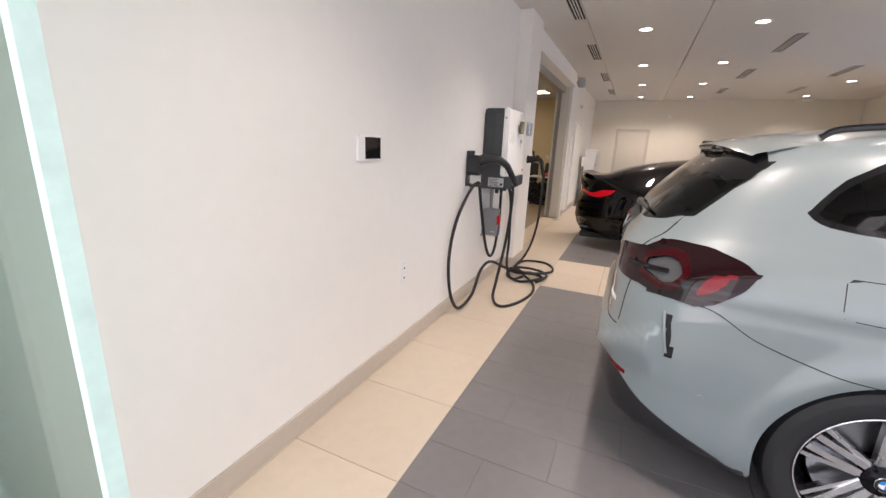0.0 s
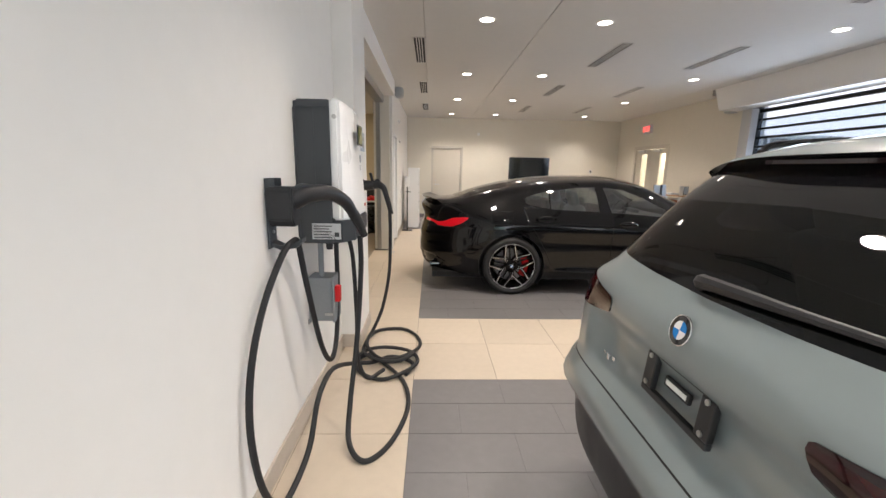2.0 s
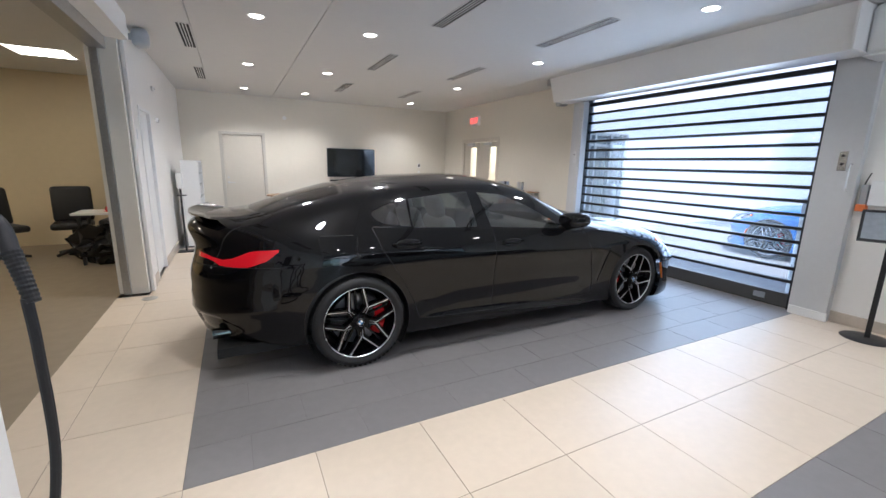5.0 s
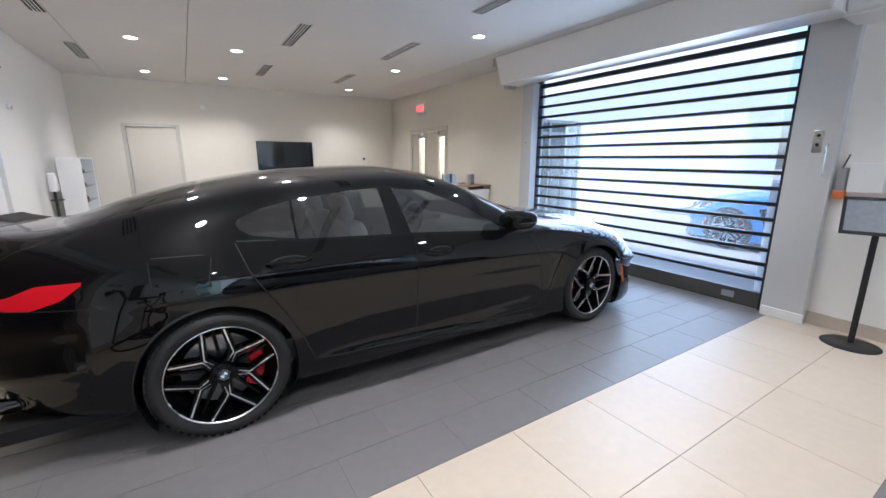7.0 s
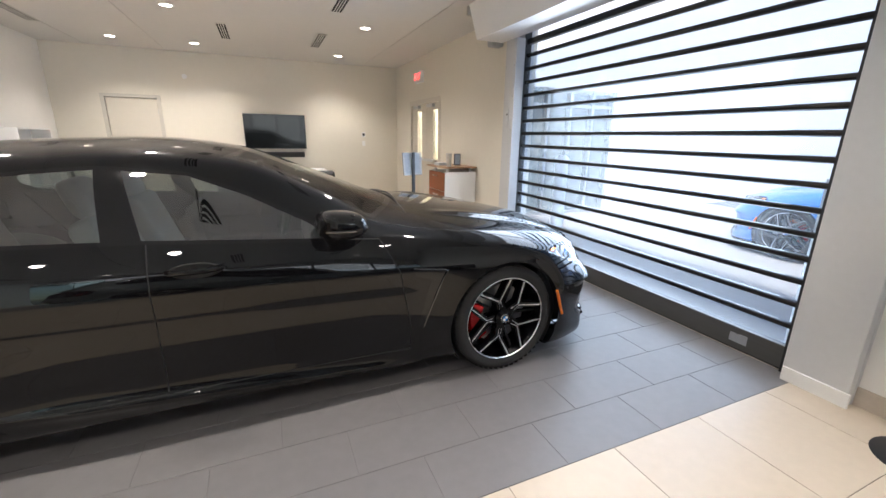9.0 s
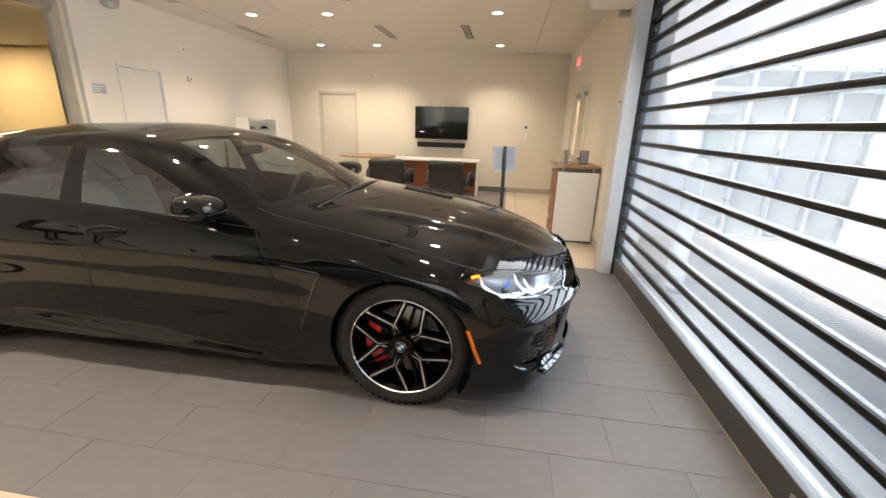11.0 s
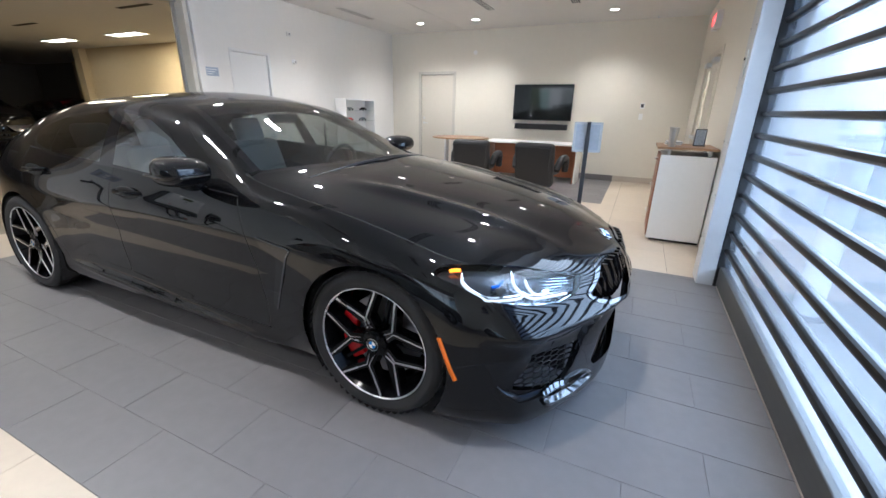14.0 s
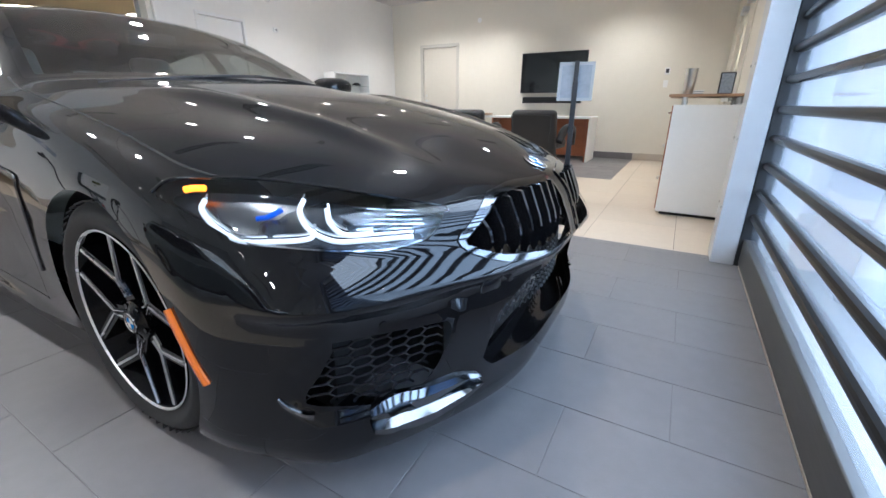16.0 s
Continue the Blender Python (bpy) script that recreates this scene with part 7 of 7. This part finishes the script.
part("door_back", B(0.83, 1.67, FAR + 0.10, FAR + 0.12, 0, 2.1), M_DOOR, d)
part("handle_rose", cyl(bmesh.new(), (0.905, FAR + 0.02, 1.02), (0.905, FAR + 0.005, 1.02), 0.026, seg=20), M_ALU, d)
part("door_handle", tube(bmesh.new(), [(0.905, FAR + 0.01, 1.02), (0.905, FAR - 0.035, 1.02), (0.93, FAR - 0.045, 1.02), (1.03, FAR - 0.045, 1.015)], 0.009, 10, 6), M_ALU, d, smooth=True)
part("lock", cyl(bmesh.new(), (0.905, FAR + 0.02, 1.13), (0.905, FAR + 0.005, 1.13), 0.022, seg=20), M_ALU, d)
for z in (0.25, 1.05, 1.85):
    part("hinge", cyl(bmesh.new(), (1.658, FAR + 0.008, z - 0.05), (1.658, FAR + 0.008, z + 0.05), 0.008, seg=10), M_ALU, d)
t = thing("television", "large black flat screen on the end wall, switched off", "television")
part("bezel", B(3.13, 4.36, FAR - 0.065, FAR - 0.03, 1.155, 1.865, bevel=0.004), M_BLACKP, t)
part("screen", B(3.142, 4.348, FAR - 0.0665, FAR - 0.0645, 1.172, 1.853), M_SCREEN, t, "glossy dark screen")
part("bracket", B(3.5, 4.0, FAR - 0.03, FAR, 1.3, 1.7), M_BLACKP, t)
part("logo_bar", B(3.715, 3.775, FAR - 0.067, FAR - 0.0645, 1.160, 1.168), M_ALU, t)
t = thing("soundbar", "black soundbar under the screen", "soundbar")
part("housing", B(3.19, 4.31, FAR - 0.09, FAR, 0.97, 1.085, bevel=0.012, seg=3), M_BLACKP, t, smooth=True)
part("grille", B(3.22, 4.28, FAR - 0.0925, FAR - 0.0895, 0.985, 1.07), M_FABRIC, t)
t = thing("thermostat", "white thermostat with a dark display on the end wall", "thermostat")
part("housing", B(5.62, 5.70, FAR - 0.02, FAR, 1.42, 1.53, bevel=0.004), M_WHITEP, t)
part("display", B(5.635, 5.685, FAR - 0.0215, FAR - 0.0195, 1.445, 1.51), M_BLACKP, t)
t = thing("light_switch", "white light switch plate on the end wall", "switch")
part("plate", B(5.625, 5.695, FAR - 0.007, FAR, 1.22, 1.335, bevel=0.002), M_WHITEP, t)
part("rocker", B(5.645, 5.675, FAR - 0.011, FAR - 0.0065, 1.245, 1.31, bevel=0.001), M_WHITEP, t)
t = thing("smoke_sensor", "small white sensor disc on the end wall", "sensor")
part("disc", cyl(bmesh.new(), (2.18, FAR, 2.52), (2.18, FAR - 0.02, 2.52), 0.045, seg=24, bevel=0.005), M_WHITEP, t)


# ---- meeting corner ----
def armchair(x, y, turn):
    t = thing("armchair", "black leather armchair with padded arms at the table", "chair", "meeting chairs", at=pose(x, y, 0, 0, 0, turn))
    part("seat", B(-0.27, 0.27, -0.26, 0.30, 0.34, 0.48, bevel=0.05, seg=4), M_LEATHER, t, smooth=True)
    bm = B(-0.315, 0.315, -0.085, 0.085, -0.22, 0.46, bevel=0.06, seg=4, m=Matrix.Translation((0, -0.27, 0.415)) @ Matrix.Rotation(radians(9), 4, "X"))
    back = part("backrest", bm, M_LEATHER, t, smooth=True)
    part("piping", tube(bmesh.new(), [(-0.27, -0.40, 0.45), (-0.285, -0.425, 0.74), (-0.24, -0.43, 0.80), (0.24, -0.43, 0.80), (0.285, -0.425, 0.74), (0.27, -0.40, 0.45)], 0.006, 6, 6), M_LEATHER, back, smooth=True)
    for s in (-1, 1):
        part("arm", tube(bmesh.new(), [(0.34 * s, -0.22, 0.46), (0.37 * s, -0.12, 0.61), (0.38 * s, 0.05, 0.635), (0.37 * s, 0.20, 0.59), (0.35 * s, 0.26, 0.40)], 0.055, 12, 8), M_LEATHER, t, smooth=True)
    part("stem", cyl(bmesh.new(), (0, 0, 0.10), (0, 0, 0.37), 0.03, seg=20), M_STEEL, t, smooth=True)
    for k in range(5):
        a = 2 * math.pi * k / 5
        leg = part("leg", tube(bmesh.new(), [(0, 0, 0.11), (0.16 * math.cos(a), 0.16 * math.sin(a), 0.095), (0.29 * math.cos(a), 0.29 * math.sin(a), 0.07)], (0.024, 0.016), 8, 4), M_BLACKP, t, smooth=True)
        part("castor", cyl(bmesh.new(), (0.29 * math.cos(a) - 0.018, 0.29 * math.sin(a), 0.028), (0.29 * math.cos(a) + 0.018, 0.29 * math.sin(a), 0.028), 0.028, seg=16), M_BLACKP, leg)


armchair(3.15, 6.36, 4)
armchair(4.28, 6.36, -6)
t = thing("desk", "cherry wood meeting desk with a white top", "desk")
part("desktop", B(2.75, 4.68, 7.72, 8.42, 0.715, 0.745, bevel=0.004), M_WHITEM, t, "white desk top")
part("front_panel", B(2.95, 4.62, 7.98, 8.01, 0.08, 0.715), M_WOOD, t)
for x in (2.9, 4.635):
    part("side_panel", B(x - 0.015, x + 0.015, 7.76, 8.38, 0.0, 0.715, bevel=0.003), M_WOOD, t)
bm = bmesh.new()
prism(bm, [(2.25 + 0.62 * math.cos(a), 7.75 + 0.50 * math.sin(a)) for a in np.linspace(0, 2 * math.pi, 41)[:-1]], "z", 0.762, 0.79)
part("round_top", bm, M_WOODL, t, "rounded walnut table end")
part("pedestal", cyl(bmesh.new(), (1.95, 7.70, 0.0), (1.95, 7.70, 0.762), 0.045, seg=24), M_ALU, t, smooth=True)
part("pedestal_foot", cyl(bmesh.new(), (1.95, 7.70, 0.0), (1.95, 7.70, 0.015), 0.25, seg=32), M_ALU, t)
part("end_panel", B(4.651, 4.676, 7.74, 8.40, 0.0, 0.714, bevel=0.003), M_WHITEM, t, "white end panel")


def sign_stand(x, y, zc, turn, lean, w, h, base_r, label, light):
    t = thing("sign_stand", label, "sign stand", at=pose(x, y, 0, 0, 0, turn))
    bm = bmesh.new()
    lathe(bm, [(0.001, 0.016), (base_r * 0.5, 0.014), (base_r * 0.96, 0.007), (base_r, 0.003), (base_r, 0.0)], 40)
    part("base", bm, M_BLACKP, t, smooth=True)
    part("pole", B(-0.02, 0.02, -0.012, 0.012, 0.012, zc, bevel=0.003), M_BLACKP, t)
    m = Matrix.Translation((0, -0.03, zc)) @ Matrix.Rotation(radians(lean), 4, "X")
    f = part("sign_frame", box(box(box(B(-w / 2, w / 2, -0.012, 0.012, -h / 2, -h / 2 + 0.022, m=m), -w / 2, w / 2, -0.012, 0.012, h / 2 - 0.022, h / 2, m=m), -w / 2, -w / 2 + 0.022, -0.012, 0.012, -h / 2 + 0.022, h / 2 - 0.022, m=m),
                               w / 2 - 0.022, w / 2, -0.012, 0.012, -h / 2 + 0.022, h / 2 - 0.022, m=m), light, t)
    part("sheet", B(-w / 2 + 0.022, w / 2 - 0.022, -0.006, 0.004, -h / 2 + 0.022, h / 2 - 0.022, m=m), M_SHEET, f, "grey printed sheet")
    return t


s = sign_stand(5.245, 3.88, 1.11, 190, 8, 0.27, 0.29, 0.17, "black pole stand with a grey framed sheet", M_LGREY)
part("pole_top", B(-0.017, 0.017, -0.010, 0.010, 1.108, 1.26, bevel=0.003), M_BLACKP, s)
sign_stand(6.20, -0.68, 1.06, -72, -24, 0.44, 0.30, 0.19, "black sign stand with a round foot and grey sheet", M_BLACKP)

# ---- cabinet by the side wall ----
t = thing("cabinet", "white cabinet with cherry drawer fronts and a raised walnut top", "cabinet")
part("end_panel", B(5.945, 6.46, 4.43, 4.455, 0.03, 0.94, bevel=0.003), M_WHITEM, t)
part("body", B(5.96, 6.46, 4.455, 5.08, 0.03, 0.94), M_WHITEM, t)
part("plinth", B(5.98, 6.46, 4.47, 5.06, 0.0, 0.03), M_BLACKP, t)
for z0, z1 in ((0.05, 0.34), (0.35, 0.64), (0.65, 0.93)):
    dr = part("drawer", B(5.935, 5.96, 4.46, 5.075, z0, z1, bevel=0.003), M_WOOD, t, "cherry wood drawer front")
    part("handle", tube(bmesh.new(), [(5.935, 4.70, z1 - 0.06), (5.91, 4.70, z1 - 0.06), (5.91, 4.84, z1 - 0.06), (5.935, 4.84, z1 - 0.06)], 0.006, 8, 3), M_ALU, dr, smooth=True)
for px in (6.02, 6.40):
    for py in (4.52, 5.0):
        part("standoff", cyl(bmesh.new(), (px, py, 0.94), (px, py, 1.0), 0.022, seg=16), M_ALU, t, smooth=True)
part("raised_top", B(5.90, 6.46, 4.40, 5.10, 1.0, 1.022, bevel=0.004), M_WOODL, t, "walnut raised top")
t = thing("tumbler", "tall brushed steel tumbler", "tumbler")
bm = bmesh.new()
lathe(bm, [(0.001, 0.0), (0.032, 0.0), (0.034, 0.004), (0.045, 0.19), (0.046, 0.195), (0.042, 0.195), (0.038, 0.18), (0.001, 0.178)], 28, Matrix.Translation((6.03, 4.50, 1.022)))
part("cup", bm, M_ALU, t, smooth=True)
t = thing("brochure_holder", "dark framed brochure holder on the cabinet", "brochure holder")
part("holder", B(6.25, 6.36, 4.78, 4.80, 1.022, 1.20, bevel=0.003, m=Matrix.Identity(4)), M_GREYP, t)
part("foot", B(6.25, 6.36, 4.74, 4.84, 1.022, 1.03), M_GREYP, t)
part("card", B(6.26, 6.35, 4.776, 4.78, 1.035, 1.19), M_PAPER, t)
t = thing("brochure_stack", "stack of blue and white brochures", "brochures")
for k in range(5):
    part("brochure", B(5.98 + 0.004 * k, 6.14 + 0.003 * k, 4.78 - 0.003 * k, 4.98, 1.022 + 0.008 * k, 1.0295 + 0.008 * k), M_PAPER if k % 2 else M_WHITEP, t)

# ---- side wall: exit sign, glazed double door, speaker ----
t = thing("exit_sign", "lit red and white exit sign on the side wall", "exit sign")
part("housing", B(6.40, EX, 6.76, 7.08, 2.48, 2.70, bevel=0.006), M_WHITEP, t)
face = part("face", B(6.397, 6.401, 6.775, 7.065, 2.495, 2.685), M_WHITEP, t)
fc = bpy.data.curves.new("exit_letters", "FONT")
fc.body, fc.size, fc.align_x, fc.align_y, fc.extrude = "EXIT", 0.17, "CENTER", "CENTER", 0.001
fo = new("letters_tmp", fc)
fm = bpy.data.meshes.new_from_object(fo.evaluated_get(bpy.context.evaluated_depsgraph_get()))
bpy.data.objects.remove(fo)
fm.materials.append(M_EXIT)
lt = new("letters", fm)
lt.matrix_world = Matrix.Translation((6.395, 6.92, 2.59)) @ Matrix.Rotation(radians(-90), 4, "Z") @ Matrix.Rotation(radians(90), 4, "X")
lt.parent = t
tagged(lt, "glowing red letters")
d = tagged(new("door_east"), "cream double door with narrow window lights", "door", kind="structure")
for y0, y1, wy in ((6.0, 6.745, 6.05), (6.755, 7.50, 6.92)):
    w0, w1 = wy, wy + 0.28
    bm = B(EX + 0.02, EX + 0.065, y0, w0, 0.01, 2.07)
    box(bm, EX + 0.02, EX + 0.065, w1, y1, 0.01, 2.07)
    box(bm, EX + 0.02, EX + 0.065, w0, w1, 0.01, 1.02)
    box(bm, EX + 0.02, EX + 0.065, w0, w1, 1.96, 2.07)
    leaf = part("leaf", bm, M_DOOR, d)
    o = part("window_light", B(EX + 0.04, EX + 0.046, w0, w1, 1.02, 1.96), M_PANE, leaf, "narrow clear window light")
    o.visible_shadow = False
    part("closer", B(EX - 0.05, EX + 0.02, (y0 + y1) / 2 - 0.14, (y0 + y1) / 2 + 0.14, 2.0, 2.06, bevel=0.006), M_ALU, d)
    part("push_bar", B(EX - 0.05, EX + 0.02, y0 + 0.08, y1 - 0.08, 0.98, 1.03, bevel=0.006), M_ALU, leaf)
part("door_frame", box(box(B(EX - 0.012, EX + 0.1, 5.90, 5.99, 0, 2.17, bevel=0.003), EX - 0.012, EX + 0.1, 7.51, 7.60, 0, 2.17, bevel=0.003), EX - 0.012, EX + 0.1, 5.99, 7.51, 2.08, 2.17, bevel=0.003), M_DOOR, d)
bm = B(8.2, 8.3, 5.7, 8.0, 0, 2.6)
box(bm, EX + 0.25, 8.2, 5.7, 5.8, 0, 2.6)
box(bm, EX + 0.25, 8.2, 7.9, 8.0, 0, 2.6)
solid("wall_corridor", bm, M_WALLC, "cream walls of the corridor behind the double door", "wall", "structure")
solid("floor_corridor", B(EX + 0.25, 8.2, 5.8, 7.9, -0.06, 0.0), M_HFLOOR, "brown corridor floor", "floor", "structure")
solid("ceiling_corridor", B(EX + 0.25, 8.3, 5.7, 8.0, 2.6, 2.7), M_CEIL, "white corridor ceiling", "ceiling", "structure")
# panel and lamp out of view, added so the window lights look bright
t = thing("ceiling_panel_light", "unseen corridor ceiling light, added to brighten the door's window lights", "ceiling light", at=pose(7.5, 6.85, 2.6))
part("frame", B(-0.32, 0.32, -0.62, 0.62, -0.03, 0.0, bevel=0.004), M_WHITEP, t)
part("diffuser", B(-0.30, 0.30, -0.60, 0.60, -0.034, -0.028), M_PANEL, t, "glowing warm diffuser")
area_lamp("corridor_fill", (7.5, 6.85, 2.555), (7.5, 6.851, 0), 0.6, 1.2, 20, (1.0, 0.88, 0.70))
t = thing("wall_speaker", "small grey loudspeaker on the side wall", "speaker")
part("housing", B(6.30, EX, 3.80, 3.95, 2.60, 2.85, bevel=0.03, seg=3), M_SPEAK, t, smooth=True)
part("bracket", B(6.44, EX, 3.84, 3.91, 2.85, 2.9), M_SPEAK, t)
t = thing("ceiling_bracket", "small metal bracket above the far post", "bracket")
part("arm", B(5.86, 6.2, 3.63, 3.68, 2.86, 2.966, bevel=0.004), M_STEEL, t)
t = thing("alarm_panel", "white wall box with two handheld phones in chargers", "wall box")
part("box", B(EX - 0.06, EX, -0.62, -0.40, 1.22, 1.46, bevel=0.006), M_WHITEP, t)
for y in (-0.36, -0.70):
    h = part("handset", B(EX - 0.05, EX, y - 0.03, y + 0.03, 1.22, 1.42, bevel=0.01), M_LGREY, t, "grey handset with antenna")
    part("antenna", cyl(bmesh.new(), (EX - 0.03, y + 0.015, 1.41), (EX - 0.035, y - 0.02, 1.53), 0.006, seg=8), M_BLACKP, h)
    part("holder", B(EX - 0.07, EX, y - 0.04, y + 0.04, 1.16, 1.23, bevel=0.01), M_ORANGE, h, "orange charger cup")



# ---- office corner seen through the opening ----
def task_chair(x, y, turn):
    t = thing("office_chair", "dark office chair in the hall corner", "chair", "hall chairs", at=pose(x, y, 0, 0, 0, turn))
    part("seat", B(-0.25, 0.25, -0.24, 0.24, 0.42, 0.52, bevel=0.04, seg=3), M_LEATHER, t, smooth=True)
    part("backrest", B(-0.25, 0.25, -0.05, 0.05, 0.0, 0.56, bevel=0.05, seg=3, m=Matrix.Translation((0, 0.25, 0.50)) @ Matrix.Rotation(radians(-8), 4, "X")), M_LEATHER, t, smooth=True)
    part("stem", cyl(bmesh.new(), (0, 0, 0.08), (0, 0, 0.42), 0.03, seg=16), M_BLACKP, t)
    for k in range(5):
        a = 2 * math.pi * k / 5
        part("leg", tube(bmesh.new(), [(0, 0, 0.09), (0.28 * math.cos(a), 0.28 * math.sin(a), 0.024)], (0.026, 0.022), 8, 2), M_BLACKP, t, smooth=True)


task_chair(-1.30, 6.25, 10)
task_chair(-2.05, 6.0, 40)
task_chair(-0.75, 6.55, -5)
t = thing("work_table", "pale work table with papers on it", "table")
part("tabletop", B(-1.05, -0.30, 5.25, 5.80, 0.72, 0.75, bevel=0.004), M_WHITEM, t)
for xx in (-1.0, -0.36):
    for yy in (5.30, 5.74):
        part("leg", B(xx, xx + 0.04, yy, yy + 0.04, 0.0, 0.72), M_BLACKP, t)
t = thing("cloth_heap", "heap of red cloth and papers on the table", "cloth")
bm = bmesh.new()
bmesh.ops.create_icosphere(bm, subdivisions=4, radius=1)
for v in bm.verts:
    k = 1 + 0.35 * noise.noise(v.co * 2.3)
    v.co = Vector((-0.58 + 0.13 * v.co.x * k, 5.50 + 0.16 * v.co.y * k, max(0.751, 0.76 + 0.09 * v.co.z * k)))
part("cloth", bm, M_RED, t, smooth=True)
t = thing("bag_heap", "heap of dark plastic bags under the table", "bags")
bm = bmesh.new()
bmesh.ops.create_icosphere(bm, subdivisions=4, radius=1)
for v in bm.verts:
    k = 1 + 0.45 * noise.noise(v.co * 3.1) + 0.1 * noise.noise(v.co * 9)
    v.co = Vector((-0.72 + 0.40 * v.co.x * k, 5.45 + 0.25 * v.co.y * k, max(0.001, 0.26 + 0.30 * v.co.z * k)))
part("bag", bm, M_GLOSSK, t, smooth=True)
t = thing("socket_outlet", "white wall socket on the hall wall", "socket")
part("plate", B(-1.05, -0.97, 7.293, 7.30, 1.15, 1.27, bevel=0.002), M_WHITEP, t)



# ---- floors, tile by tile ----
def tiled(name, label, material, x0, x1, y0, y1, xs, ys, z=0.0, slab=True):
    """A floor of pieces. xs(row) gives the joints along x of one row, ys the row joints."""
    floor = solid(name, B(x0, x1, y0, y1, -0.06, z - 0.0025), M_GROUTD if material is M_DTILE else M_GROUT, label, "floor", "structure")
    shared = {}
    rows = [y0] + [y for y in sorted(ys) if y0 + 0.02 < y < y1 - 0.02] + [y1]
    for r, (a, b) in enumerate(zip(rows, rows[1:])):
        cuts = [x0] + [x for x in xs(r) if x0 + 0.02 < x < x1 - 0.02] + [x1]
        for c, d in zip(cuts, cuts[1:]):
            w, h = round(d - c, 3), round(b - a, 3)
            if (w, h) not in shared:
                me = bpy.data.meshes.new("tile")
                bm = bmesh.new()
                g = 0.0016
                lo = [bm.verts.new((sx * (w / 2 - g), sy * (h / 2 - g), -0.02)) for sx, sy in ((-1, -1), (1, -1), (1, 1), (-1, 1))]
                mid = [bm.verts.new((v.co.x, v.co.y, -0.001)) for v in lo]
                top = [bm.verts.new((v.co.x - math.copysign(0.001, v.co.x), v.co.y - math.copysign(0.001, v.co.y), 0)) for v in lo]
                for k in range(4):
                    q = (k + 1) % 4
                    bm.faces.new((lo[k], lo[q], mid[q], mid[k]))
                    bm.faces.new((mid[k], mid[q], top[q], top[k]))
                bm.faces.new(top)
                bm.to_mesh(me)
                bm.free()
                me.materials.append(material)
                shared[(w, h)] = me
            o = new("tile", shared[(w, h)])
            o.parent = floor
            o.location = ((c + d) / 2, (a + b) / 2, z)
    return floor


def beige_x(r):
    return [0.677 + 0.6055 * k for k in range(-2, 11)]


def dark_x(r):
    return [0.98 + 0.61 * k + (0.305 if r % 2 else 0.0) for k in range(-1, 11)]


DX, DY0, DY1 = 0.677, -0.03, -1.24             # edges of the dark bays
aisle_y = [DY1 - 0.611 * k for k in range(0, 8)]
tiled("floor_aisle", "beige porcelain tile floor along the charger wall", M_TILE, WX, DX, -5.5, DY0, beige_x, aisle_y + [-0.633])
tiled("floor_middle", "beige porcelain tile floor between two dark bays", M_TILE, DX, EX, DY1, DY0, beige_x, [-0.633])
tiled("floor_aisle_far", "beige porcelain tile floor beside the black car", M_TILE, -0.25, DX, DY0, 3.4, lambda r: [0.055], [0.04 + 0.607 * k for k in range(1, 6)])
tiled("floor_far", "beige porcelain tile floor before the meeting corner", M_TILE, WX, EX, 3.4, 6.15, beige_x, [3.4 + 0.61 * k for k in range(1, 6)])
tiled("floor_far_side", "beige porcelain tile floor along the side wall", M_TILE, 5.32, EX, 6.15, FAR, beige_x, [3.4 + 0.61 * k for k in range(1, 10)])
tiled("floor_meeting", "charcoal porcelain tile floor under the meeting table", M_DTILE, WX, 5.32, 6.15, FAR, dark_x, [6.15 + 0.305 * k for k in range(1, 9)])
tiled("floor_bay_far", "charcoal porcelain tile bay under the black car", M_DTILE, DX, EX, DY0, 3.4, dark_x, [DY0 + 0.305 * k for k in range(1, 12)])
tiled("floor_bay_near", "charcoal porcelain tile bay under the grey car", M_DTILE, DX, EX, -5.5, DY1, dark_x, [DY1 - 0.305 * k for k in range(14, 0, -1)])
